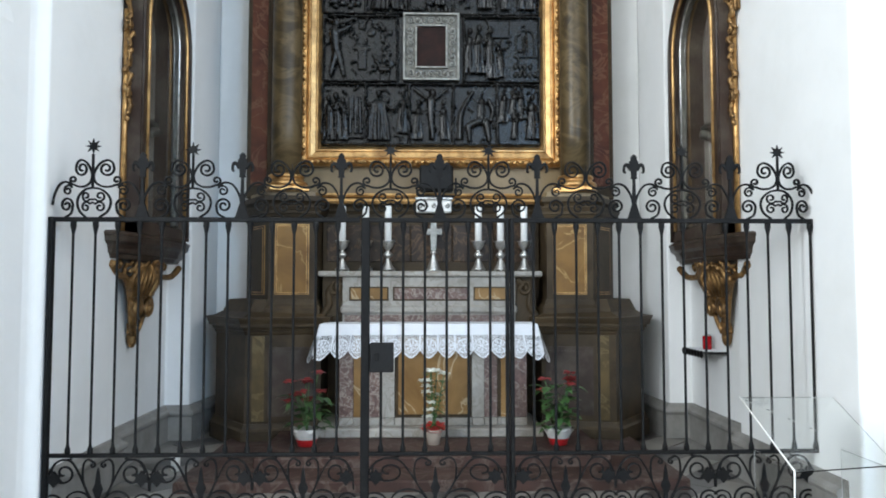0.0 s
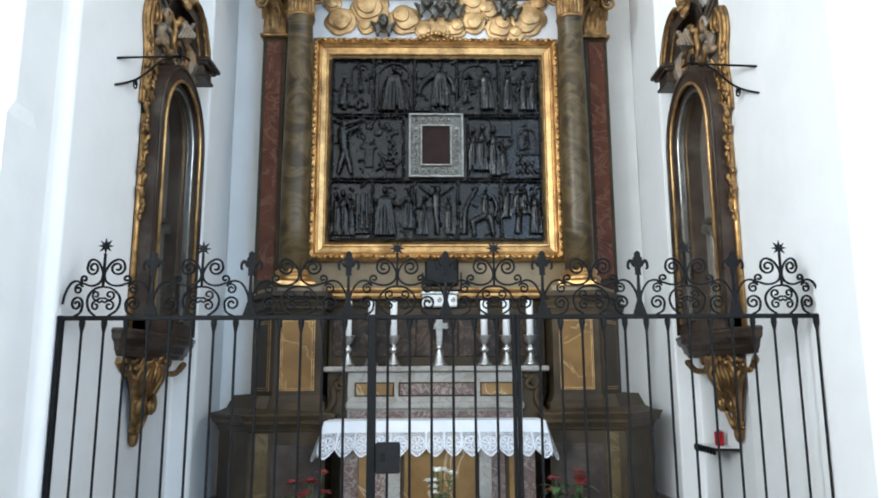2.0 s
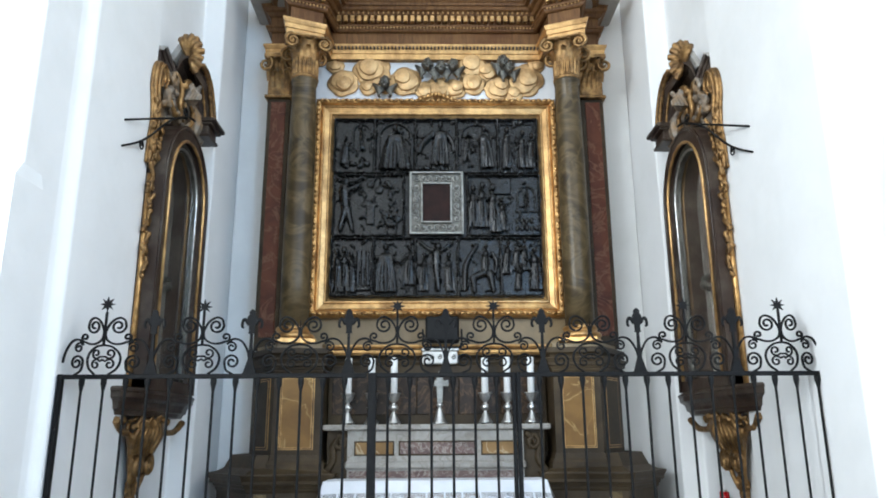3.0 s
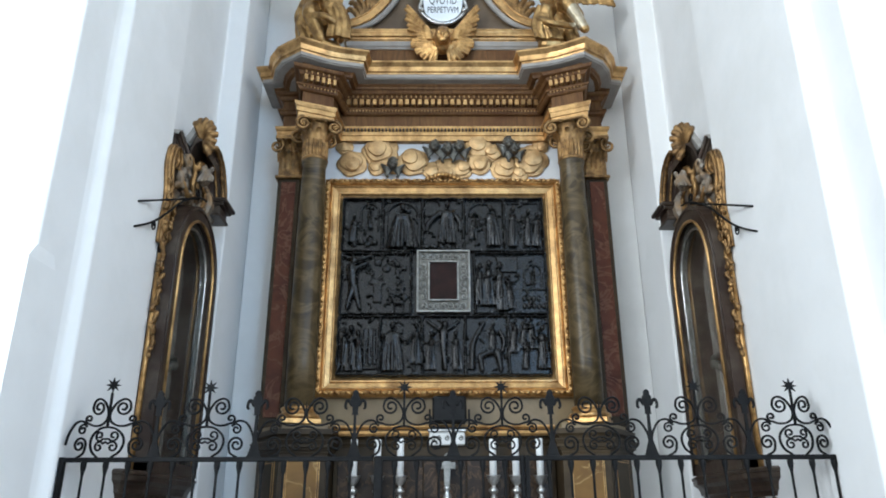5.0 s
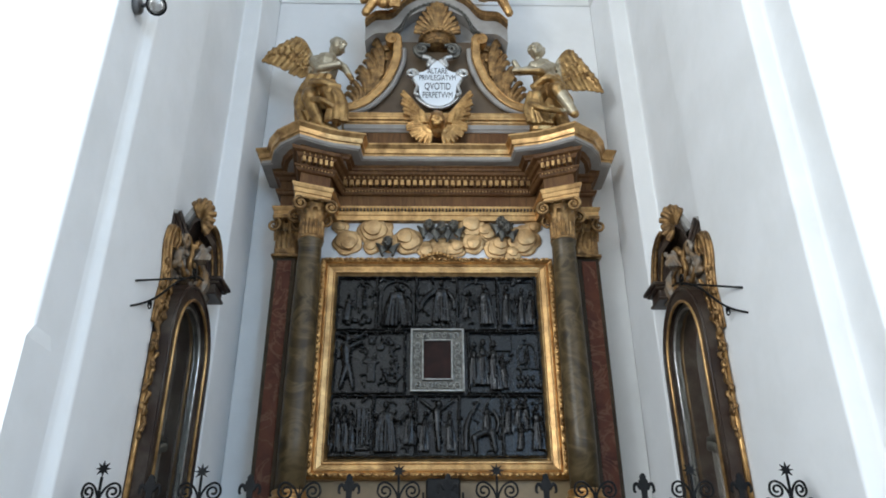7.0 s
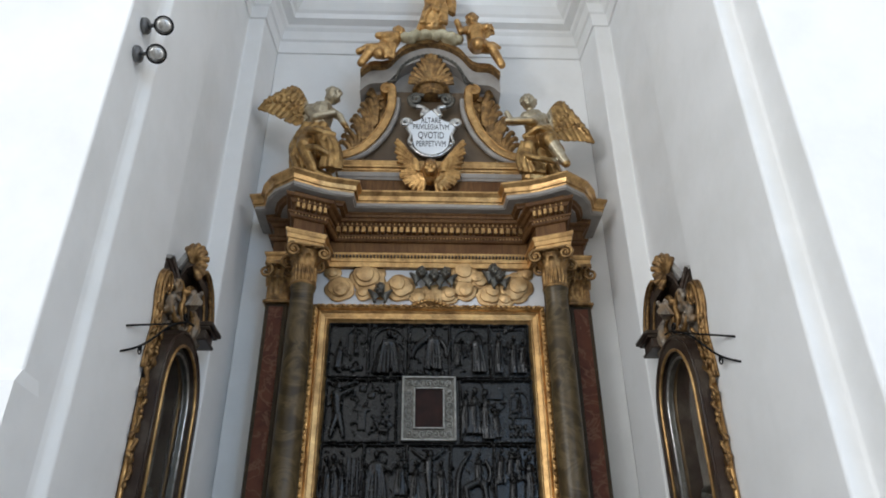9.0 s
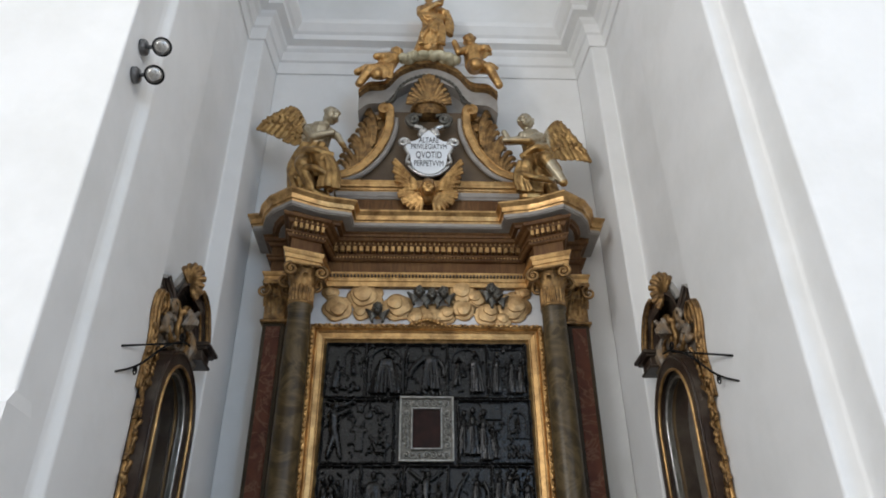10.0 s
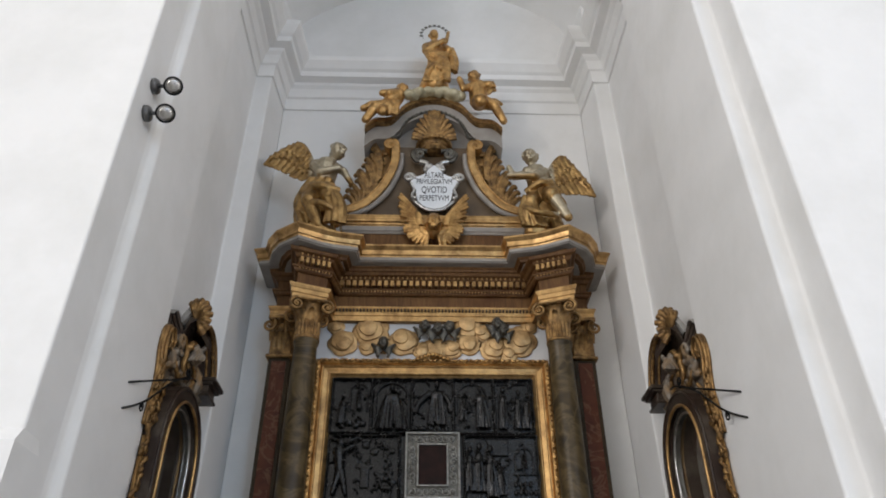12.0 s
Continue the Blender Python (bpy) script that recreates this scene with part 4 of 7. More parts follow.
def figure(bm, x, z, h, lean=0.0, wide=1.0, arm=0.0, rnd=random):
    """A small robed figure in low relief, plainly shaped."""
    y = 7.965
    w = h * 0.105 * wide
    top = (x + lean * h, y - 0.012, z + h * 0.74)
    for k in range(5):
        q = -1 + k * 0.5
        tube(bm, bend([(x + q * w * 1.12 + rnd.uniform(-.01, .01), y - 0.010, z), (x + q * w * 0.85 + lean * h * 0.4, y - 0.036 + 0.022 * abs(q) + 0.008 * (k % 2), z + h * 0.38), (top[0] + q * w * 0.5, y - 0.030, top[2])], 4), w * 0.27, 6, lambda t: 1.0 - 0.25 * t)
    blob(bm, (top[0], y - 0.004, top[2] - h * 0.06), (w * 0.92, 0.055, h * 0.13), None, 8, 6)
    blob(bm, (top[0] + lean * h * 0.15, y - 0.04, z + h * 0.90), (h * 0.062, 0.045, h * 0.082), None, 8, 6)
    if arm:
        s = 1 if arm > 0 else -1
        tube(bm, bend([(top[0] + s * w * 0.6, y - 0.02, top[2] - 0.02), (top[0] + s * w * 1.5, y - 0.055, top[2] - h * 0.16 * abs(arm)), (top[0] + s * w * 2.3, y - 0.03, top[2] + h * (0.1 * abs(arm) - 0.06))], 4), w * 0.27, 6, lambda t: 1 - 0.35 * t)


def scene_frame(bm, x0, x1, z0, z1, rnd):
    """An uneven raised edge round one scene."""
    for p, q in (((x0, z0), (x1, z0)), ((x1, z0), (x1, z1)), ((x1, z1), (x0, z1)), ((x0, z1), (x0, z0))):
        pts = [(p[0] + (q[0] - p[0]) * k / 8 + rnd.uniform(-.005, .005), 8.005, p[1] + (q[1] - p[1]) * k / 8 + rnd.uniform(-.005, .005)) for k in range(9)]
        tube(bm, pts, 0.017, 6, lambda t: 0.8 + 0.4 * abs(math.sin(9 * t + p[0] * 7)), 3.0)


def roughen(bm, x0, x1, z0, z1, n, rnd):
    """Broken modelling of the ground: short strokes and lumps."""
    for i in range(n):
        x, z = rnd.uniform(x0 + 0.03, x1 - 0.03), rnd.uniform(z0 + 0.03, z1 - 0.03)
        a, k = rnd.uniform(0, math.pi), rnd.uniform(0.02, 0.07)
        tube(bm, bend([(x, 8.006, z), (x + k * math.cos(a), 7.986, z + k * math.sin(a)), (x + 1.8 * k * math.cos(a + 0.5), 8.006, z + 1.8 * k * math.sin(a + 0.5))], 4), rnd.uniform(0.008, 0.017), 6)


def arch_line(bm, xc, w, z0, z1, r=0.014):
    pts = [(xc - w, 8.0, z0)] + [(xc - w * math.cos(a), 8.0, z1 - w + w * math.sin(a)) for a in [math.pi * i / 10 for i in range(11)]] + [(xc + w, 8.0, z0)]
    tube(bm, pts, r, 6)


rnd = random.Random(11)
cols = [-1.18, -0.71, -0.24, 0.24, 0.72, 1.18]
rows = [(3.08, 3.74), (4.52, 5.18)]
for ri, (z0, z1) in enumerate(rows):
    for ci in range(5):
        x0, x1 = cols[ci] + 0.004, cols[ci + 1] - 0.004
        bm = bmesh.new()
        scene_frame(bm, x0, x1, z0, z1, rnd)
        xc, H = (x0 + x1) / 2, z1 - z0
        key = (ri, ci)
        if key == (1, 0):
            figure(bm, xc - 0.13, z0 + 0.1, 0.34, 0.1, 1.3, 0.8, rnd)
            arch_line(bm, xc + 0.08, 0.10, z0 + 0.26, z1 - 0.05)
            figure(bm, xc + 0.08, z0 + 0.28, 0.28, 0, 0.8, 0, rnd)
            for i in range(4):
                blob(bm, (xc - 0.1 + i * 0.08, 8.0, z0 + 0.09 + 0.03 * (i % 2)), (0.045, 0.03, 0.035), None, 8, 6)
        elif key == (1, 1):
            arch_line(bm, xc, 0.19, z0 + 0.05, z1 - 0.04, 0.018)
            figure(bm, xc, z0 + 0.04, 0.54, 0, 1.9, 0, rnd)
            for s in (-1, 1):
                tube(bm, bend([(xc, 7.98, z0 + 0.46), (xc + s * 0.10, 7.975, z0 + 0.34), (xc + s * 0.16, 7.985, z0 + 0.04)], 6), 0.032, 6)
        elif key == (1, 2):
            figure(bm, xc + 0.05, z0 + 0.09, 0.52, 0, 1.6, 0, rnd)
            tube(bm, bend([(xc - 0.02, 7.98, z0 + 0.50), (xc - 0.16, 7.98, z0 + 0.36), (xc - 0.2, 7.99, z0 + 0.24)], 6), 0.035, 6)
            tube(bm, bend([(xc + 0.10, 7.98, z0 + 0.50), (xc + 0.19, 7.98, z0 + 0.38), (xc + 0.2, 7.99, z0 + 0.26)], 6), 0.03, 6)
            for i in range(5):
                blob(bm, (xc - 0.2 + i * 0.09, 7.995, z0 + 0.06), (0.05, 0.03, 0.03), (0, 20 * i, 0), 8, 6)
        elif key == (1, 3):
            arch_line(bm, xc - 0.02, 0.18, z0 + 0.22, z1 - 0.05)
            figure(bm, xc - 0.13, z0 + 0.14, 0.34, 0.05, 1.0, 1.0, rnd)
            figure(bm, xc + 0.11, z0 + 0.06, 0.50, -0.06, 1.3, -0.8, rnd)
        elif key == (1, 4):
            for dx, hh, a in ((-0.13, 0.5, 0.9), (0.05, 0.46, -0.5), (0.15, 0.42, -0.7)):
                figure(bm, xc + dx, z0 + 0.05, hh, 0, 0.9, a, rnd)
            tube(bm, [(xc - 0.19, 8.0, z1 - 0.05), (xc + 0.19, 8.0, z1 - 0.05), (xc + 0.19, 8.0, z0 + 0.1)], 0.014, 6)
        elif key == (0, 0):
            for dx, hh in ((-0.16, 0.5), (-0.08, 0.52), (0.0, 0.46)):
                figure(bm, xc + dx, z0 + 0.04, hh, 0, 0.8, 0.5, rnd)
            for i in range(3):
                tube(bm, [(xc + 0.07 + i * 0.055, 8.0, z0 + 0.12), (xc + 0.07 + i * 0.05, 7.99, z1 - 0.14)], 0.022, 6)
            box(bm, xc - 0.02, xc + 0.2, 7.97, 8.02, z0 + 0.06, z0 + 0.10, 0.01)
        elif key == (0, 1):
            figure(bm, xc - 0.09, z0 + 0.04, 0.56, 0, 1.7, 0.9, rnd)
            figure(bm, xc + 0.16, z0 + 0.12, 0.46, 0.03, 0.9, 0, rnd)
            figure(bm, xc - 0.19, z0 + 0.06, 0.40, 0, 0.7, 0, rnd)
        elif key == (0, 2):
            tube(bm, [(xc, 7.985, z0 + 0.06), (xc, 7.98, z1 - 0.06)], 0.030, 6)
            for s in (-1, 1):
                tube(bm, bend([(xc, 7.97, z0 + 0.47), (xc + s * 0.08, 7.975, z0 + 0.53), (xc + s * 0.19, 7.985, z0 + 0.62)], 6), 0.022, 6)
                figure(bm, xc + s * 0.15, z0 + 0.05, 0.44, -s * 0.03, 0.95, -s * 0.4, rnd)
            limb(bm, (xc, 7.965, z0 + 0.30), (xc, 7.965, z0 + 0.47), 0.04, 0.055)
            limb(bm, (xc + 0.02, 7.965, z0 + 0.07), (xc, 7.965, z0 + 0.28), 0.022, 0.04)
            blob(bm, (xc + 0.02, 7.955, z0 + 0.56), (0.036, 0.035, 0.045), None, 8, 6)
        elif key == (0, 3):
            tube(bm, bend([(xc - 0.17, 8.0, z0 + 0.06), (xc - 0.15, 7.98, z0 + 0.35), (xc - 0.02, 7.98, z1 - 0.07)], 6), 0.05, 6, lambda t: 1 - 0.5 * t)
            figure(bm, xc + 0.07, z0 + 0.22, 0.36, 0, 1.1, -0.8, rnd)
            limb(bm, (xc + 0.05, 7.97, z0 + 0.26), (xc - 0.08, 7.96, z0 + 0.20), 0.045, 0.035)
            limb(bm, (xc - 0.08, 7.96, z0 + 0.20), (xc - 0.06, 7.97, z0 + 0.05), 0.035, 0.025)
            limb(bm, (xc + 0.12, 7.97, z0 + 0.24), (xc + 0.15, 7.97, z0 + 0.05), 0.045, 0.025)
            tube(bm, bend([(xc + 0.14, 7.98, z0 + 0.5), (xc + 0.19, 7.97, z0 + 0.38), (xc + 0.17, 7.97, z0 + 0.26)], 6), 0.024, 6)
        else:
            for dx, dz, hh in ((-0.17, 0.24, 0.38), (-0.06, 0.28, 0.36), (0.04, 0.28, 0.36), (0.16, 0.06, 0.5), (-0.04, 0.06, 0.30)):
                figure(bm, xc + dx, z0 + dz, hh, 0.04 if dx < 0 else -0.03, 1.0, 0.6 if dx < 0 else -0.6, rnd)
        roughen(bm, x0, x1, z0, z1, 12, rnd)
        fuse(part("relief_scene", bm, BRONZE, relief, "low relief scene with robed figures", True), 0.0075)
# middle row: two wide scenes left and right of the icon
bm = bmesh.new()
scene_frame(bm, -1.17, -0.37, 3.77, 4.49, rnd)
limb(bm, (-1.03, 7.97, 4.10), (-1.05, 7.97, 4.30), 0.055, 0.07)
blob(bm, (-1.03, 7.955, 4.40), (0.045, 0.04, 0.055), None, 8, 6)
limb(bm, (-1.03, 7.97, 4.08), (-1.09, 7.97, 3.84), 0.045, 0.025)
limb(bm, (-1.01, 7.97, 4.08), (-0.95, 7.97, 3.84), 0.045, 0.025)
limb(bm, (-1.04, 7.95, 4.28), (-0.88, 7.95, 4.36), 0.03, 0.022)
tube(bm, bend([(-1.16, 7.97, 4.46), (-0.98, 7.95, 4.40), (-0.84, 7.96, 4.46)], 6), 0.02, 6)
for i in range(14):
    blob(bm, (-0.80 + rnd.uniform(0, 0.36), 8.0, 3.86 + rnd.uniform(0, 0.56)), (rnd.uniform(.02, .05), 0.018, rnd.uniform(.02, .06)), (0, rnd.uniform(0, 90), 0), 8, 6)
box(bm, -0.86, -0.66, 7.985, 8.02, 4.12, 4.16, 0.01)
box(bm, -0.80, -0.70, 7.985, 8.02, 3.90, 4.12, 0.01)
for i in range(10):
    blob(bm, (-0.50 + rnd.uniform(-.07, .07), 7.99, 4.0 + i * 0.045), (0.03, 0.02, 0.03), None, 8, 6)
limb(bm, (-0.55, 7.98, 3.90), (-0.47, 7.98, 3.90), 0.03, 0.03)
for q in (-0.56, -0.46):
    limb(bm, (q, 7.985, 3.89), (q, 7.985, 3.80), 0.012, 0.010)
limb(bm, (-0.56, 7.98, 3.92), (-0.59, 7.98, 3.99), 0.016, 0.02)
roughen(bm, -1.15, -0.40, 3.80, 4.46, 26, rnd)
fuse(part("relief_scene", bm, BRONZE, relief, "low relief scene with a striding figure", True), 0.0075)
bm = bmesh.new()
scene_frame(bm, 0.36, 1.18, 3.77, 4.49, rnd)
for dx, dz, hh, ln in ((0.42, 3.86, 0.50, 0), (0.51, 3.86, 0.54, 0.02), (0.66, 3.80, 0.58, -0.03), (0.78, 3.82, 0.38, -0.1)):
    figure(bm, dx, dz, hh, ln, 0.9, 0.7, rnd)
arch_line(bm, 1.03, 0.10, 4.08, 4.36)
figure(bm, 1.03, 4.09, 0.24, 0, 0.9, 0, rnd)
box(bm, 0.62, 0.86, 7.99, 8.02, 4.26, 4.46, 0.012)
tube(bm, [(0.90, 8.0, 4.06), (1.17, 8.0, 4.06)], 0.014, 6)
for i in range(9):
    blob(bm, (0.92 + (i % 5) * 0.055, 7.995, 3.86 + 0.09 * (i // 5)), (0.024, 0.02, 0.035), None, 8, 6)
roughen(bm, 0.38, 1.16, 3.80, 4.46, 26, rnd)
fuse(part("relief_scene", bm, BRONZE, relief, "low relief scene with a group of figures", True), 0.0075)

icon = thing("icon", (0, 7.97, 3.76), "small dark red icon in a chased silver frame", "icon")
IX, IZ0, IZ1 = 0.305, 3.775, 4.515
bm = bmesh.new()
part("silver_field", box(bmesh.new(), -IX + 0.01, IX - 0.01, 7.965, 8.0, IZ0 + 0.01, IZ1 - 0.01), SILVER_DARK, icon)
for d0, d1, y0, y1 in ((0, 0.022, 7.925, 8.0), (0.13, 0.150, 7.925, 8.0)):
    for a in ((-IX + d0, -IX + d1, IZ0 + d0, IZ1 - d0), (IX - d1, IX - d0, IZ0 + d0, IZ1 - d0), (-IX + d1, IX - d1, IZ0 + d0, IZ0 + d1), (-IX + d1, IX - d1, IZ1 - d1, IZ1 - d0)):
        box(bm, a[0], a[1], y0, y1, a[2], a[3], 0.004)
part("silver_frame", bm, SILVER_MID, icon)
bm = bmesh.new()
rnd = random.Random(8)
def chase(x0, z0, x1, z1, n):
    for i in range(n):
        k = (i + 0.5) / n
        x, z = x0 + (x1 - x0) * k, z0 + (z1 - z0) * k
        s = 1 if i % 2 else -1
        tube(bm, [(x + u, 7.955, z + w) for u, w in curl(0, 0, 0.042, 1.4, 90 + 90 * (i % 4), s, 16, 0.15)], 0.008, 5)
        blob(bm, (x, 7.938, z), (0.014, 0.01, 0.014), None, 6, 5)
chase(-0.26, IZ0 + 0.075, 0.26, IZ0 + 0.075, 7)
chase(-0.26, IZ1 - 0.075, 0.26, IZ1 - 0.075, 7)
chase(-0.23, IZ0 + 0.15, -0.23, IZ1 - 0.15, 6)
chase(0.23, IZ0 + 0.15, 0.23, IZ1 - 0.15, 6)
part("chased_scrollwork", bm, SILVER_MID, icon, "tarnished chased scrollwork", True)
part("painted_panel", box(bmesh.new(), -0.156, 0.156, 7.955, 7.99, IZ0 + 0.15, IZ1 - 0.15), ICON_PAINT, icon, "dark red painted panel")

# ---------- the wrought-iron screen ----------
GY, RAIL, LOW, FOOT = 5.0, 1.98, 0.46, 0.03


def flat_bar(bm, pts, r=0.009, taper=None):
    tube(bm, [(p[0], GY, p[1]) for p in pts], r * 0.84, 6, taper, 1.6)


def half_crest(bm, xc, s, full):
    """One half of a cresting motif left or right of its stem; narrower beside the wall."""
    k = 1.0 if full else 0.80

    def q(pts):
        return [(xc + s * p[0] * k, RAIL + 0.012 + p[1]) for p in pts]
    # rounded foot with two inner curls each side
    flat_bar(bm, q(bend([(0.0, 0.195), (0.055, 0.185), (0.105, 0.145), (0.120, 0.095), (0.100, 0.040), (0.050, 0.002)], 6)))
    flat_bar(bm, q([(0.0, 0.118)] + curl(0.050, 0.140, 0.036, 1.25, 215, 1, 24, 0.25)), 0.008)
    flat_bar(bm, q([(0.0, 0.100)] + curl(0.050, 0.068, 0.036, 1.25, 145, -1, 24, 0.25)), 0.008)
    # the large volute that rises from the stem, over and in
    loop = [tuple(v) for v in bend([(0.138, 0.322), (0.126, 0.362), (0.090, 0.378), (0.042, 0.352), (0.008, 0.290), (0.016, 0.236), (0.060, 0.206), (0.112, 0.203), (0.152, 0.216)], 6)]
    flat_bar(bm, q(curl(0.088, 0.322, 0.050, 1.35, 0, -1, 28, 0.22)[::-1] + loop[1:] + curl(0.155, 0.246, 0.031, 1.2, 275, 1, 18)))
    # side curls that lean on the next stem
    flat_bar(bm, q(curl(0.205, 0.080, 0.050, 1.5, 180, -1, 28, 0.2)))
    flat_bar(bm, q(bend([(0.155, 0.080), (0.168, 0.028), (0.215, 0.0)], 5)))
    flat_bar(bm, q(curl(0.198, 0.178, 0.036, 1.4, 150, -1, 24, 0.25)), 0.008)
    flat_bar(bm, q(bend([(0.166, 0.196), (0.205, 0.232), (0.262, 0.218), (0.305, 0.15), (0.320, 0.08)], 6)))


def star(bm, xc, z, r, n=8):
    pts = []
    for i in range(2 * n):
        a = math.pi * i / n + math.pi / 2
        k = r if i % 2 == 0 else r * 0.42
        pts.append((xc + k * math.cos(a), z + k * math.sin(a)))
    t = prism(bmesh.new(), pts, GY - 0.006, GY + 0.006)
    merge(bm, t)


def fleur(bm, xc, z):
    """A cut iron lily on a flared foot."""
    mid = [(0, 0.135), (0.012, 0.128), (0.022, 0.112), (0.018, 0.10), (0.030, 0.085), (0.032, 0.05), (0.020, 0.02), (0.018, -0.015), (0.022, -0.03)]
    merge(bm, prism(bmesh.new(), [(xc + x, z + h) for x, h in mid] + [(xc - x, z + h) for x, h in mid[:0:-1]], GY - 0.007, GY + 0.007))
    for s in (-1, 1):
        side = bend([(0.020, 0.03), (0.045, 0.065), (0.062, 0.055), (0.066, 0.020), (0.054, 0.010)], 5)
        tube(bm, [(xc + s * p.x, GY, z + p.y) for p in side], 0.013, 6, lambda t: 1.1 - 0.5 * t, 0.6)
    flare = [(0.008, -0.03), (0.009, -0.10), (0.014, -0.20), (0.040, -0.285), (0.050, -0.30)]
    merge(bm, prism(bmesh.new(), [(xc + x, z + h) for x, h in flare] + [(xc - x, z + h) for x, h in flare[::-1]], GY - 0.010, GY + 0.010))


def bar_mesh(bm, x, r=0.0088):
    lathe(bm, [(r * 1.0, LOW), (r * 2.1, LOW + 0.008), (r * 2.1, LOW + 0.035), (r * 1.3, LOW + 0.055), (r, LOW + 0.07), (r, RAIL - 0.10), (r * 1.3, RAIL - 0.085), (r * 2.3, RAIL - 0.045), (r * 2.3, RAIL - 0.018), (r, RAIL - 0.01)], x, GY, 8)


def low_scrolls(bm, x0, x1, n):
    """The scrolled lower field: fans of stems with curls and cut leaves."""
    w = (x1 - x0) / n
    for i in range(n):
        xc = x0 + w * (i + 0.5)
        for s in (-1, 1):
            def q(pts):
                return [(xc + s * x * w / 0.62, FOOT + z) for x, z in pts]
            flat_bar(bm, q([tuple(p) for p in bend([(0.012, 0.0), (0.03, 0.12), (0.085, 0.25), (0.09, 0.36), (0.065, 0.40), (0.03, 0.385)], 6)] + curl(0.035, 0.365, 0.02, 1.0, 90, 1, 12)), 0.0078)
            flat_bar(bm, q([tuple(p) for p in bend([(0.02, 0.08), (0.10, 0.28), (0.16, 0.385), (0.22, 0.40)], 6)] + curl(0.205, 0.315, 0.083, 1.45, 70, -1, 30)), 0.0078)
            flat_bar(bm, q(curl(0.125, 0.12, 0.085, 1.7, 150, -1, 34)), 0.0078)
            flat_bar(bm, q(curl(0.265, 0.12, 0.062, 1.6, 30, 1, 30)), 0.0078)
            flat_bar(bm, q([tuple(p) for p in bend([(0.16, 0.405), (0.25, 0.385), (0.298, 0.30), (0.308, 0.20)], 6)]), 0.0075)
            leaf = [(0, 0.055), (0.018, 0.03), (0.05, 0.035), (0.034, 0.008), (0.055, -0.02), (0.025, -0.022), (0, -0.05), (-0.025, -0.022), (-0.05, -0.02), (-0.034, 0.008), (-0.05, 0.035), (-0.018, 0.03)]
            lx, lz = xc + s * 0.262 * w / 0.62, FOOT + 0.275
            merge(bm, prism(bmesh.new(), [(lx + x, lz + z) for x, z in leaf], GY - 0.012, GY + 0.004))
        merge(bm, prism(bmesh.new(), [(xc - 0.02, FOOT), (xc + 0.02, FOOT), (xc + 0.012, FOOT + 0.16), (xc + 0.032, FOOT + 0.21), (xc + 0.016, FOOT + 0.25), (xc + 0.008, FOOT + 0.32), (xc, FOOT + 0.35), (xc - 0.008, FOOT + 0.32), (xc - 0.016, FOOT + 0.25), (xc - 0.032, FOOT + 0.21), (xc - 0.012, FOOT + 0.16)], GY - 0.008, GY + 0.008))


PITCH = 5.02 / 35
STEMS = [-2.25 + 0.325 * i for i in range(15)]


def screen(name, x0, x1, label, posts, n_low):
    ob = thing(name, ((x0 + x1) / 2, GY, 0.0), label, "gate" if "gate" in name else "railing", group="iron screen across the chapel")
    part("top_rail", box(bmesh.new(), x0, x1, GY - 0.017, GY + 0.017, RAIL - 0.016, RAIL + 0.014, 0.004), IRON, ob)
    part("middle_rail", box(bmesh.new(), x0, x1, GY - 0.017, GY + 0.017, LOW - 0.016, LOW + 0.008, 0.004), IRON, ob)
    part("bottom_rail", box(bmesh.new(), x0, x1, GY - 0.017, GY + 0.017, 0.0, FOOT, 0.004), IRON, ob)
    for i in range(36):
        x = -2.51 + PITCH * i
        if x0 + 0.01 < x < x1 - 0.01 and all(abs(x - p) > 0.045 for p, hw in posts):
            bm = bmesh.new()
            bar_mesh(bm, x)
            part("bar", bm, IRON, ob)
    for p, hw in posts:
        part("post", box(bmesh.new(), p - hw, p + hw, GY - 0.022, GY + 0.022, 0.0, RAIL + 0.016, 0.005), IRON, ob)
    for i, xs in enumerate(STEMS):
        if not x0 - 0.001 <= xs < x1:
            continue
        bm = bmesh.new()
        if i % 2 == 0:
            for s in (-1, 1):
                half_crest(bm, xs, s, abs(xs + s * 0.3) < 2.5)
            if i not in (4, 10):
                flat_bar(bm, [(xs, RAIL + 0.21), (xs, RAIL + 0.43)], 0.010)
                star(bm, xs, RAIL + 0.462 + (0.02 if xs < -2 else 0), 0.052)
            else:
                flat_bar(bm, [(xs, RAIL + 0.28), (xs, RAIL + 0.37)], 0.009, lambda t: 1 - 0.7 * t)
            part("crest_scroll", bm, IRON, ob, "iron scrollwork with a star")
        else:
            fleur(bm, xs, RAIL + 0.31)
            part("lily_finial", bm, IRON, ob, "cut iron lily finial")
    bm = bmesh.new()
    low_scrolls(bm, x0 + 0.03, x1 - 0.03, n_low)
    part("lower_scrollwork", bm, IRON, ob, "iron scrolls with cut leaves")
    return ob


screen("iron_railing", -2.525, -0.50, "black wrought-iron railing with scrolled cresting and stars", [(-2.505, 0.016)], 3)
gate = screen("iron_gate", -0.49, 0.485, "closed black wrought-iron gate leaf with a lock box", [(-0.462, 0.028), (0.472, 0.012)], 1)
screen("iron_railing", 0.488, 2.525, "black wrought-iron railing with scrolled cresting and stars", [(0.503, 0.014)], 3)
lock = part("lock_box", box(bmesh.new(), -0.43, -0.275, GY - 0.05, GY + 0.01, 0.985, 1.175, 0.006), BLACK, gate, "black metal lock box")
part("keyhole_plate", box(bmesh.new(), -0.40, -0.37, GY - 0.056, GY - 0.048, 1.06, 1.11, 0.003), IRON, lock)

# ---------- glazed wall cases on carved consoles ----------


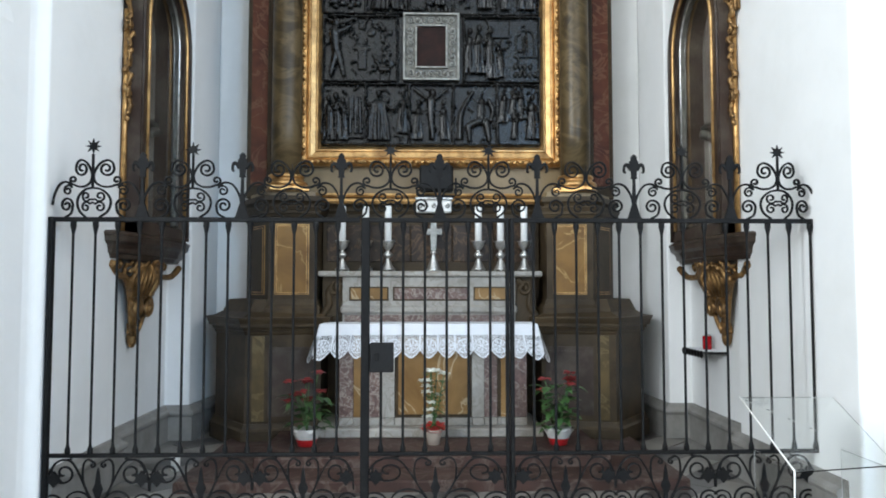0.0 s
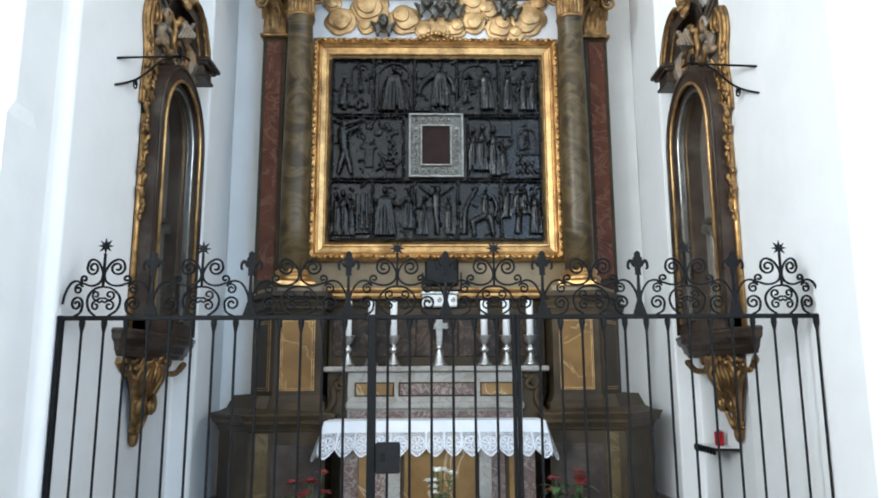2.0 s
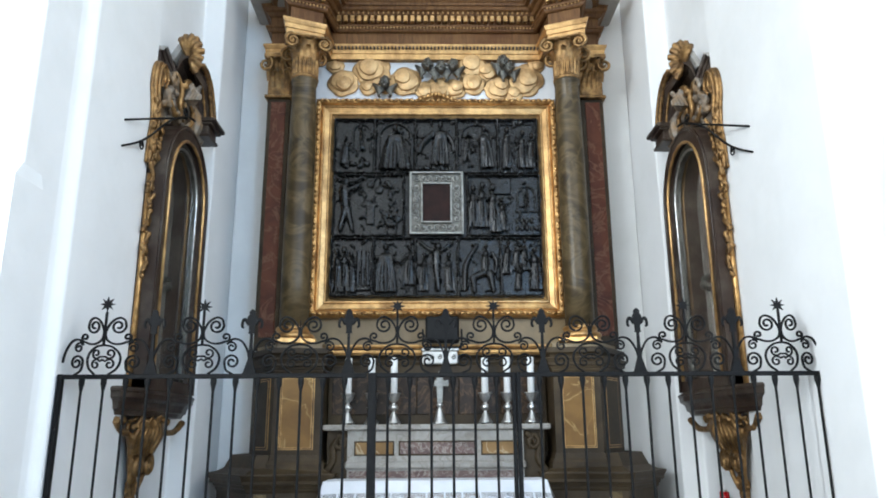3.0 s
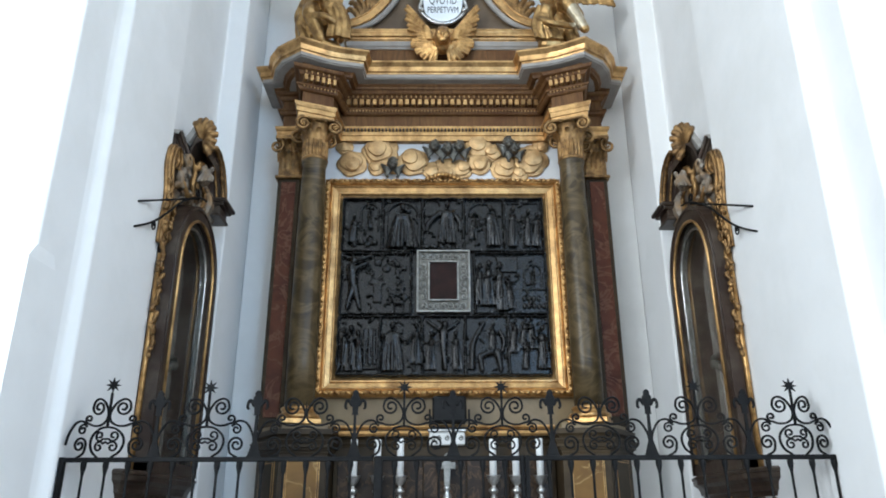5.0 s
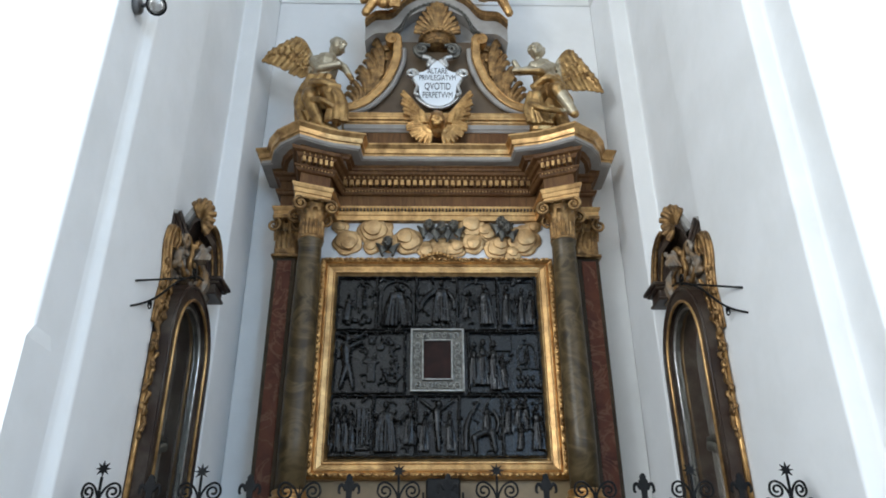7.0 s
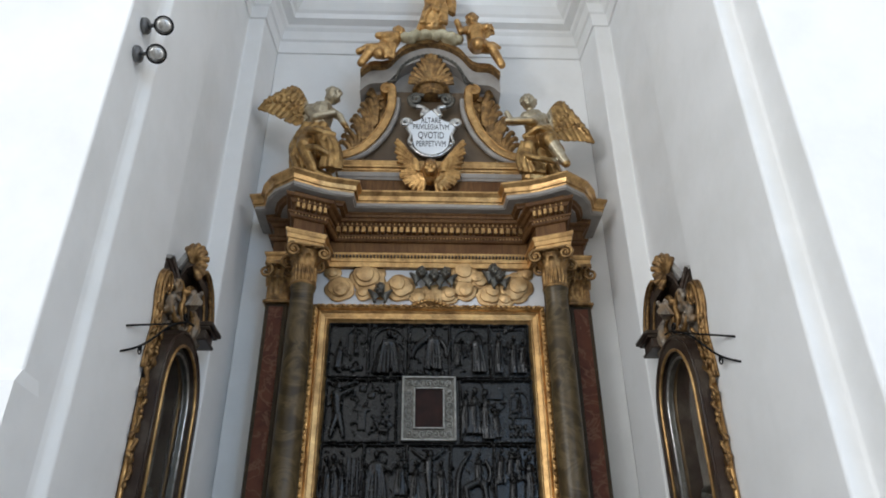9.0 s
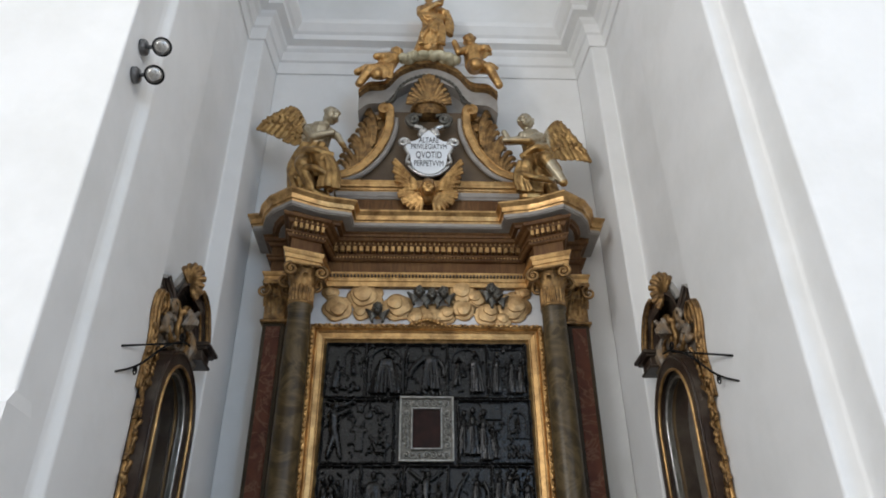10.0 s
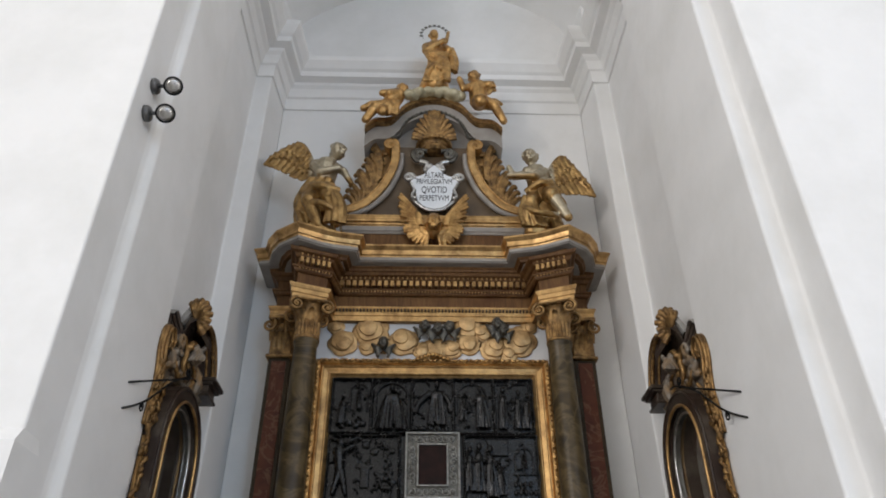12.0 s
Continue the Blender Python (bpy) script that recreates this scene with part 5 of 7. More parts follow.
def wall_case(s):
    ob = thing("wall_case", (s * 2.69, 6.72, 1.08), "tall arched glazed case of dark wood with gilded rococo carving", "display case", group="wall cases")

    def P(y, d, z):
        return (s * (2.698 - d), y, z)

    def made(name, bm, mat, label="", smooth=False, parent=None):
        bmesh.ops.recalc_face_normals(bm, faces=bm.faces)
        return part(name, bm, mat, parent or ob, label, smooth)

    def slab(bm, y0, y1, d0, d1, z0, z1, bev=0.0):
        box(bm, s * (2.698 - d0), s * (2.698 - d1), y0, y1, z0, z1, bev)
        return bm

    YC, HW, Z0, ZS = 6.72, 0.62, 1.98, 3.80

    def arch(hw, top, z0, spring, n=18):
        pts = [(YC - hw, z0)] + [(YC - hw * math.cos(math.pi * i / n), spring + (top - spring) * math.sin(math.pi * i / n)) for i in range(n + 1)] + [(YC + hw, z0)]
        return pts

    def arch_band(bm, a, b, d0, d1):
        n = len(a)
        A0 = [bm.verts.new(P(y, d0, z)) for y, z in a]
        A1 = [bm.verts.new(P(y, d1, z)) for y, z in a]
        B0 = [bm.verts.new(P(y, d0, z)) for y, z in b]
        B1 = [bm.verts.new(P(y, d1, z)) for y, z in b]
        for i in range(n - 1):
            bm.faces.new((A1[i], A1[i + 1], B1[i + 1], B1[i]))
            bm.faces.new((A0[i], A0[i + 1], A1[i + 1], A1[i]))
            bm.faces.new((B1[i], B1[i + 1], B0[i + 1], B0[i]))
        for i in (0, n - 1):
            bm.faces.new((A0[i], A1[i], B1[i], B0[i]))

    D = 0.32
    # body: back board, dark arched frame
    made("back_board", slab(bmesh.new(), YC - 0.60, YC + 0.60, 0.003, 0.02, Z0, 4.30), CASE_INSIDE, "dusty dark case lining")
    bm = bmesh.new()
    arch_band(bm, arch(HW, 4.48, Z0, ZS), arch(HW - 0.14, 4.34, Z0 + 0.10, ZS), 0.0, D)
    slab(bm, YC - HW, YC + HW, 0.0, D, Z0, Z0 + 0.10)
    made("case_frame", bm, WOOD_DARK, "dark stained wooden arched frame")
    for hw, top, z0, r, mat, dd, nm in ((HW - 0.14, 4.33, Z0 + 0.10, 0.016, GOLD_PALE, D + 0.004, "inner_bead"), (HW - 0.20, 4.26, Z0 + 0.14, 0.012, SILVER, D - 0.05, "glazing_bead"), (HW - 0.03, 4.45, Z0, 0.014, WOOD_DARK, D + 0.002, "outer_bead")):
        bm = bmesh.new()
        tube(bm, [P(y, dd, z) for y, z in arch(hw, top, z0, ZS)], r, 8)
        made(nm, bm, mat, "thin gilded bead" if mat is GOLD_PALE else "", True)
    bm = bmesh.new()
    arch_band(bm, arch(HW - 0.14, 4.33, Z0 + 0.10, ZS), arch(HW - 0.21, 4.25, Z0 + 0.14, ZS), D - 0.09, D - 0.05)
    made("glazing_frame", bm, SILVER_DARK)
    bm = bmesh.new()
    a = arch(HW - 0.20, 4.26, Z0 + 0.13, ZS)
    f0 = [bm.verts.new(P(y, D - 0.075, z)) for y, z in a]
    f1 = [bm.verts.new(P(y, D - 0.071, z)) for y, z in a]
    bm.faces.new(f0)
    bm.faces.new(f1[::-1])
    for i in range(len(a)):
        j = (i + 1) % len(a)
        bm.faces.new((f0[i], f0[j], f1[j], f1[i]))
    pane = made("pane", bm, GLASS, "clear glass pane")
    pane.visible_shadow = False
    # something pale and draped inside; the dark lining colour paints in the case's shade
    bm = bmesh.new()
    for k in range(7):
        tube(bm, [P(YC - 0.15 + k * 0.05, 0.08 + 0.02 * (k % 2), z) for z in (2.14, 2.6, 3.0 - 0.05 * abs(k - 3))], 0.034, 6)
    made("draped_figure", bm, CASE_INSIDE, "pale draped shape inside the case, shade painted in with the dark lining colour", True)
    bm = bmesh.new()
    slab(bm, YC - 0.32, YC + 0.32, 0.05, 0.12, 3.02, 3.08, 0.01)
    rnd = random.Random(4)
    for i in range(16):
        blob(bm, P(YC - 0.3 + 0.04 * i, 0.11, 3.0 - 0.10 * math.exp(-((i - 8) / 4) ** 2)), (0.03, 0.03, 0.05), (0, 0, rnd.uniform(0, 90)), 7, 5)
    made("inner_canopy", bm, SILVER_DARK, "small lace-edged canopy inside", True)
    # carved foliage along the outer edges
    rnd = random.Random(9)
    for e in (-1, 1):
        bm = bmesh.new()
        for i in range(30):
            z = 2.9 + i * 0.05
            if z > 4.35:
                break
            wob = 0.022 * math.sin(i * 1.7)
            off = HW + 0.035 + wob - max(0, z - 3.8) * 0.22
            blob(bm, P(YC + e * off, 0.22 + rnd.uniform(-.02, .03), z), (0.024, 0.022, 0.038), (rnd.uniform(-40, 40), rnd.uniform(-30, 30), 0), 8, 6)
        for i in range(5):
            z = 3.1 + 0.28 * i
            tube(bm, [P(YC + e * (HW + 0.07 + x - max(0, z - 3.8) * 0.25), 0.26, z + w) for x, w in curl(0, 0, 0.045, 1.3, 90, e, 18, 0.15)], 0.014, 6, lambda t: 1 - 0.5 * t)
        fuse(made("edge_carving", bm, GOLD_OLD, "gilded carved leaves on the edge", True), 0.012, 0)
        bm = bmesh.new()
        tube(bm, [P(YC + e * (HW + 0.02), 0.20, Z0), P(YC + e * (HW + 0.02), 0.20, 3.8)], 0.022, 8)
        made("edge_moulding", bm, GOLD, "gilded edge moulding", True)
    # cresting: a dusty carved field between a gilded scroll, a moulded arc and a split hood with a shell
    dz = -0.05 if s > 0 else 0.0

    def Q(y, d, z):
        return P(y, d, z + dz)

    def sheet(bm, rows):
        vs = [[bm.verts.new(p) for p in r] for r in rows]
        for a, b in zip(vs, vs[1:]):
            for i in range(len(a) - 1):
                bm.faces.new((a[i], a[i + 1], b[i + 1], b[i]))
        bm.faces.new(vs[0])
        bm.faces.new(vs[-1][::-1])

    # carved field
    bm = bmesh.new()
    field = [(6.16, 4.30), (6.14, 4.72), (6.24, 4.90), (6.60, 4.98), (6.98, 5.02), (7.16, 4.90), (7.26, 4.72), (7.24, 4.34), (7.0, 4.44), (6.72, 4.50), (6.44, 4.44)]
    f0 = [bm.verts.new(Q(y, 0.0, z)) for y, z in field]
    f1 = [bm.verts.new(Q(y, 0.17, z)) for y, z in field]
    bm.faces.new(f1)
    for i in range(len(field)):
        j = (i + 1) % len(field)
        bm.faces.new((f0[i], f0[j], f1[j], f1[i]))
    made("crest_field", bm, CREST_DUST, "dusty grey carved ground of the cresting")
    rnd = random.Random(9)
    bm = bmesh.new()
    for i in range(34):
        y, z = rnd.uniform(6.22, 7.18), rnd.uniform(4.46, 4.92)
        blob(bm, Q(y, 0.17 + rnd.uniform(0, 0.05), z), (0.030, 0.05, 0.045), (rnd.uniform(-70, 70), rnd.uniform(-40, 40), 0), 8, 6)
    for y, z, r, a in ((6.34, 4.62, 0.10, 1), (6.86, 4.58, 0.09, -1), (7.06, 4.72, 0.10, 1), (6.52, 4.54, 0.07, -1), (6.36, 4.84, 0.07, -1)):
        tube(bm, [Q(y + u, 0.23, z + w) for u, w in curl(0, 0, r, 1.3, 90, a, 20, 0.2)], 0.028, 7, lambda t: 1.1 - 0.5 * t)
    for k in range(5):
        tube(bm, bend([Q(6.98 + 0.05 * k, 0.20, 4.90), Q(7.02 + 0.05 * k, 0.27, 4.70), Q(6.96 + 0.055 * k, 0.22, 4.48)], 5), 0.026, 6, lambda t: 0.6 + 0.5 * math.sin(3.1 * t))
    fuse(made("crest_carving", bm, CREST_DUST, "dusty carved leaves and curls", True), 0.012, 0)
    bm = bmesh.new()
    for pts in (((6.40, 4.92), (6.52, 4.80), (6.50, 4.66), (6.62, 4.52)), ((6.60, 4.94), (6.66, 4.86), (6.62, 4.72), (6.72, 4.60)), ((6.78, 4.78), (6.88, 4.72), (6.84, 4.60), (6.78, 4.52)), ((6.28, 4.60), (6.36, 4.52), (6.46, 4.50), (6.56, 4.56))):
        tube(bm, [Q(p.x, 0.25, p.y) for p in bend(pts, 5)], 0.022, 7, lambda t: 0.5 + 0.8 * math.sin(3.0 * t))
    for k in range(7):
        a = radians(20 + 25 * k)
        blob(bm, Q(6.62 + 0.10 * math.cos(a), 0.28, 4.84 + 0.09 * math.sin(a)), (0.035, 0.04, 0.035), None, 8, 6)
    fuse(made("crest_gilding", bm, GOLD_OLD, "worn gilded leaves", True), 0.011, 0)
    bm = bmesh.new()
    blob(bm, Q(6.62, 0.31, 4.78), (0.070, 0.08, 0.075), None, 14, 10)
    for k in range(5):
        tube(bm, bend([Q(6.60, 0.26, 4.88), Q(6.56, 0.33 + 0.02 * k, 4.86 - 0.02 * k), Q(6.55, 0.27 + 0.035 * k, 4.72)], 4), 0.016, 6)
    for k in range(8):
        blob(bm, Q(6.58 + 0.03 * math.cos(k), 0.25 + 0.02 * k, 4.86 + 0.02 * math.sin(k * 2)), (0.025, 0.03, 0.025), None, 8, 6)
    fuse(made("crest_orb", bm, CREST_DUST, "tarnished carved orb with curled leaves", True), 0.009, 0)
    # near edge: tall gilded scroll
    bm = bmesh.new()
    sc = [tuple(p) for p in bend([(6.14, 4.66), (6.20, 4.76), (6.12, 4.86), (6.03, 4.80), (6.00, 4.62), (6.05, 4.44), (6.07, 4.28), (6.04, 4.10), (6.03, 3.88)], 6)]
    for w, r, d in ((0.0, 0.024, 0.20), (0.032, 0.016, 0.225), (-0.026, 0.014, 0.185)):
        tube(bm, [Q(y + w, d, z) for y, z in sc], r, 8, lambda t: 0.75 + 0.4 * math.sin(3 * t))
    for i in range(9):
        blob(bm, Q(6.05 + 0.02 * math.sin(i * 2.1), 0.22, 3.86 + 0.075 * i), (0.026, 0.024, 0.045), (35 * (-1) ** i, 0, 0), 8, 6)
    made("leaf_scroll", bm, GOLD_OLD, "worn gilded leaf scroll", True)
    # far edge: moulded arc on a square block
    arc_line = bend([(6.78, 5.20), (6.92, 5.19), (7.06, 5.12), (7.16, 5.00), (7.24, 4.86), (7.28, 4.72)], 5)
    prof = ((-0.20, 0.0, -0.10), (-0.20, 0.22, -0.10), (-0.13, 0.24, -0.05), (-0.12, 0.30, -0.04), (-0.06, 0.31, 0.0), (-0.05, 0.345, 0.0), (0.0, 0.35, 0.02), (0.01, 0.32, 0.03), (0.03, 0.31, 0.04), (0.03, 0.0, 0.04))
    bm = bmesh.new()
    sheet(bm, [[Q(p.x + w, d, p.y + h) for w, d, h in prof] for p in arc_line])
    made("pediment_arc", bm, WOOD_DARK, "dark moulded arc of the broken pediment")
    bm = bmesh.new()
    for w, d, h, r in ((-0.055, 0.335, 0.0, 0.020), (0.005, 0.345, 0.025, 0.020), (-0.125, 0.29, -0.04, 0.013)):
        tube(bm, [Q(p.x + w, d, p.y + h) for p in arc_line], r, 8)
    made("arc_gilding", bm, GOLD_OLD, "gilded ridges of the arc", True)
    bm = bmesh.new()
    for y0, y1, d, z0, z1 in ((7.03, 7.42, 0.42, 4.73, 4.775), (7.05, 7.39, 0.39, 4.70, 4.73), (7.07, 7.35, 0.35, 4.61, 4.70), (7.05, 7.37, 0.37, 4.575, 4.61)):
        box(bm, s * 2.698, s * (2.698 - d), y0, y1, z0 + dz, z1 + dz, 0.01)
    made("pediment_block", bm, WOOD_DARK, "dark moulded block")
    # split hood: a raking wedge with a dusty top beside an arched half with a shell
    bm = bmesh.new()
    wedge = [(6.34, 0.02, 5.14), (6.46, 0.10, 5.21), (6.44, 0.20, 4.96), (6.36, 0.16, 4.86), (6.30, 0.06, 4.84)]
    front = [bm.verts.new(Q(*p)) for p in wedge]
    rear = [bm.verts.new(Q(p[0] + 0.20, 0.0 if i else 0.004, p[2])) for i, p in enumerate(wedge)]
    bm.faces.new(front)
    for i in range(5):
        j = (i + 1) % 5
        bm.faces.new((front[i], front[j], rear[j], rear[i]))
    for o, r in ((0.0, 0.024), (0.045, 0.020), (0.085, 0.016)):
        tube(bm, [Q(6.42, 0.105 - o, 5.19), Q(6.40, 0.16 - o * 0.9, 5.06), Q(6.38, 0.215 - o * 0.7, 4.93), Q(6.36, 0.235 - o * 0.5, 4.86)], r, 6)
    made("hood_wedge", bm, WOOD_DARK, "dark raking moulding of the split hood")
    bm = bmesh.new()
    sheet(bm, [[Q(y, d, z) for y, d, z in r] for r in (((6.40, 0.0, 5.20), (6.30, 0.03, 5.17), (6.30, 0.03, 5.13), (6.40, 0.0, 5.14)), ((6.60, 0.0, 5.26), (6.44, 0.115, 5.23), (6.44, 0.115, 5.19), (6.60, 0.0, 5.20)))])
    sheet(bm, [[Q(6.50, d, z), Q(6.50, d + 0.03, z - 0.06), Q(6.78, d + 0.03, z - 0.06), Q(6.78, d, z)] for d, z in ((0.07, 5.20), (0.12, 5.18), (0.18, 5.29), (0.24, 5.37), (0.30, 5.42))])
    made("hood_top", bm, DUST_GREY, "dusty grey top of the hood")
    bm = bmesh.new()
    sheet(bm, [[Q(6.52, d, z), Q(6.52, d, z - 0.08), Q(6.90, d, z - 0.08), Q(6.90, d, z)] for d, z in ((0.16, 4.98), (0.185, 5.10), (0.22, 5.20), (0.27, 5.24), (0.32, 5.19), (0.36, 5.06))])
    made("hood_soffit", bm, WOOD_DARK, "dark curved hood")
    bm = bmesh.new()
    for i in range(9):
        a = radians(-50 + 175 * i / 8)
        rx, rz = 0.145 + 0.01 * (i % 2), 0.23
        tube(bm, bend([Q(6.54, 0.275 + 0.02 * math.cos(a), 5.17), Q(6.49, 0.275 + 0.6 * rx * math.cos(a), 5.17 + 0.6 * rz * math.sin(a)), Q(6.53, 0.275 + rx * math.cos(a), 5.17 + rz * math.sin(a))], 5), 0.030, 7, lambda t: 0.5 + 0.7 * t)
    for d, z, w in ((0.385, 5.07, 1), (0.345, 5.03, -1), (0.39, 5.15, 1)):
        tube(bm, [Q(6.52, d + u, z + v) for u, v in curl(0, 0, 0.032, 1.2, 200, w, 16, 0.2)], 0.016, 6)
    fuse(made("crest_shell", bm, GOLD_OLD, "gilded shell at the top of the hood", True), 0.009, 1)
    # console shelf and carved bracket
    bm = bmesh.new()
    rows = []
    for z, d, w in ((1.765, 0.23, 0.78), (1.80, 0.245, 0.80), (1.81, 0.265, 0.82), (1.84, 0.27, 0.825), (1.87, 0.285, 0.84), (1.89, 0.31, 0.87), (1.90, 0.32, 0.88), (1.94, 0.325, 0.885), (1.945, 0.335, 0.895), (1.965, 0.335, 0.895), (1.98, 0.31, 0.87)):
        rows.append([bm.verts.new(P(y, q, z)) for y, q in ((YC - w, 0.0), (YC - w, d * 0.75), (YC - w * 0.6, d), (YC + w * 0.6, d), (YC + w, d * 0.75), (YC + w, 0.0))])
    for a, b in zip(rows, rows[1:]):
        for i in range(6):
            bm.faces.new((a[i], a[(i + 1) % 6], b[(i + 1) % 6], b[i]))
    bm.faces.new(rows[0])
    bm.faces.new(rows[-1])
    made("console_shelf", bm, WOOD_DARK, "dark moulded console shelf")
    bm = bmesh.new()
    rnd = random.Random(2)
    for i in range(150):
        k = rnd.random()
        z = 1.76 - 0.62 * k
        w = (0.56 * (1 - k) ** 3.0 + 0.07)
        y = YC + rnd.uniform(-w, w)
        d = 0.03 + 0.24 * (1 - k) ** 1.2 * (1 - 0.5 * abs(y - YC) / max(w, 0.1))
        blob(bm, P(y, d, z), (0.018, 0.024, 0.040), (rnd.uniform(-70, 70), rnd.uniform(-50, 50), 0), 8, 6)
    for e in (-1, 1):
        tube(bm, [P(YC + e * p.x, 0.06 + 0.16 * p.x, p.y) for p in bend([(0.78, 1.73), (0.62, 1.64), (0.36, 1.62), (0.20, 1.48), (0.13, 1.25), (0.04, 1.12)], 6)], 0.034, 8, lambda t: 1 - 0.45 * t)
        tube(bm, [P(YC + e * (0.12 + x), 0.13, 1.36 + z) for x, z in curl(0, 0, 0.09, 1.5, 90, -e, 24, 0.2)], 0.028, 8)
        for i in range(6):
            tube(bm, bend([P(YC + e * 0.03 * i, 0.20, 1.74), P(YC + e * (0.05 + 0.05 * i), 0.24 - 0.015 * i, 1.62), P(YC + e * (0.04 + 0.035 * i), 0.17 - 0.01 * i, 1.46)], 4), 0.024, 6)
    blob(bm, P(YC, 0.04, 1.09), (0.05, 0.05, 0.09), None, 8, 6)
    fuse(made("carved_bracket", bm, GOLD_OLD, "worn gilded carved bracket", True), 0.009, 0)
    # iron stays tying the case to the wall
    bm = bmesh.new()
    tube(bm, [Q(5.555, 0.165, 4.064), Q(5.93, 0.33, 4.248), Q(6.40, 0.335, 4.465)] + [Q(6.42 + u, 0.34, 4.53 + w) for u, w in curl(0, 0, 0.06, 1.3, 250, 1, 22, 0.25)], 0.010, 6)
    made("iron_stay", bm, IRON, "straight iron stay with a curled end", True)
    bm = bmesh.new()
    tube(bm, bend([Q(5.55, 0.165, 3.837), Q(5.725, 0.20, 3.935), Q(5.84, 0.24, 4.025), Q(5.908, 0.30, 4.13), Q(6.023, 0.335, 4.255), Q(6.222, 0.345, 4.385), Q(6.50, 0.345, 4.52), Q(6.72, 0.33, 4.58)], 5), 0.010, 6)
    tube(bm, [Q(5.80 + u, 0.22, 3.95 + w) for u, w in curl(0, 0, 0.045, 1.2, 60, -1, 18, 0.25)], 0.007, 6)
    made("iron_stay", bm, IRON, "curved iron stay with a curl", True)
    return ob


wall_case(-1)
wall_case(1)

# ---------- the altar ----------
altar = thing("altar", (0, 7.3, 0.17), "marble altar with yellow and breccia panels in white borders", "altar")
part("altar_step", box(bmesh.new(), -1.08, 1.02, 6.88, 7.7, 0.172, 0.255, 0.012), WHITE_MARBLE, altar, "grey worn marble slab")
part("altar_body", box(bmesh.new(), -0.84, 0.87, 7.07, 7.7, 0.255, 1.10), STONE_DARK, altar)
part("altar_table", box(bmesh.new(), -1.01, 0.95, 6.99, 7.7, 1.10, 1.185, 0.01), WHITE_MARBLE, altar)
for s in (-1, 1):
    c = 0.012
    for x0, x1, mat, y0, nm in ((0.36, 0.475, WHITE_MARBLE, 7.03, "white_border"), (0.475, 0.60, BRECCIA, 7.045, "breccia_pilaster"), (0.60, 0.635, STONE_DARK, 7.06, "shadow_fillet"), (0.635, 0.745, YELLOW, 7.05, "yellow_panel"), (0.745, 0.875, BRECCIA, 7.035, "breccia_pilaster")):
        a, b = sorted((s * x0 + c, s * x1 + c))
        part(nm, box(bmesh.new(), a, b, y0, 7.12, 0.33, 1.10, 0.004), mat, altar)
        part("panel_foot", box(bmesh.new(), a + 0.001, b - 0.001, y0 - 0.018, 7.12, 0.256, 0.329, 0.006), WHITE_MARBLE, altar)
part("white_border", box(bmesh.new(), -0.345, 0.37, 7.028, 7.12, 0.257, 0.325, 0.004), WHITE_MARBLE, altar)
part("inner_border", box(bmesh.new(), -0.343, 0.367, 7.046, 7.12, 0.327, 1.10, 0.004), STONE_DARK, altar)
part("centre_panel", box(bmesh.new(), -0.315, 0.34, 7.038, 7.12, 0.355, 1.08, 0.006), YELLOW, altar, "large veined yellow marble panel")

gradine = thing("altar_shelf", (0, 7.5, 1.19), "white marble gradine with breccia and yellow inlays", "altar shelf")
part("body", box(bmesh.new(), -0.88, 0.83, 7.42, 7.69, 1.19, 1.64), WHITE_MARBLE, gradine)
part("ledge", box(bmesh.new(), -1.12, 1.10, 7.38, 7.69, 1.645, 1.70, 0.012), WHITE_MARBLE, gradine, "worn marble shelf edge")
part("lower_strip", box(bmesh.new(), -0.86, 0.81, 7.408, 7.5, 1.195, 1.265, 0.004), BRECCIA, gradine)
part("moulding", box(bmesh.new(), -0.90, 0.85, 7.385, 7.5, 1.28, 1.36, 0.02), WHITE_MARBLE, gradine)
for x0, x1, mat in ((-0.80, -0.44, YELLOW), (-0.37, 0.36, BRECCIA), (0.43, 0.78, YELLOW)):
    part("inlay_border", box(bmesh.new(), x0 - 0.014, x1 + 0.014, 7.412, 7.5, 1.406, 1.544, 0.003), STONE_DARK, gradine)
    part("inlay", box(bmesh.new(), x0, x1, 7.406, 7.5, 1.42, 1.53, 0.004), mat, gradine)
for s in (-1, 1):
    bm = bmesh.new()
    tube(bm, [(s * 0.95 - 0.02, 7.44, 1.56)] + [(s * (0.945 + x) - 0.02, 7.44, 1.53 + z) for x, z in curl(0, 0, 0.07, 1.4, 90, -s, 24, 0.2)], 0.022, 8)
    tube(bm, [(s * p.x - 0.02, 7.46, p.y) for p in bend([(0.88, 1.62), (1.0, 1.50), (1.0, 1.36), (1.08, 1.24)], 6)], 0.035, 8)
    part("side_volute", bm, STONE_DARK, gradine, "dark stone side volute", True)
    x0, x1 = sorted((s * 0.86 - 0.02, s * 1.06 - 0.02))
    part("side_block", box(bmesh.new(), x0, x1, 7.47, 7.69, 1.19, 1.645), STONE_DARK, gradine)

# lace altar cloth: a linen top and an openwork hem cut into scallops
cloth = thing("altar_cloth", (0, 7.3, 1.19), "white linen altar cloth with a scalloped lace hem", "altar cloth")
bm = bmesh.new()
box(bm, -1.04, 0.98, 6.972, 7.40, 1.187, 1.199, 0.004)
part("linen_top", bm, LINEN, cloth)


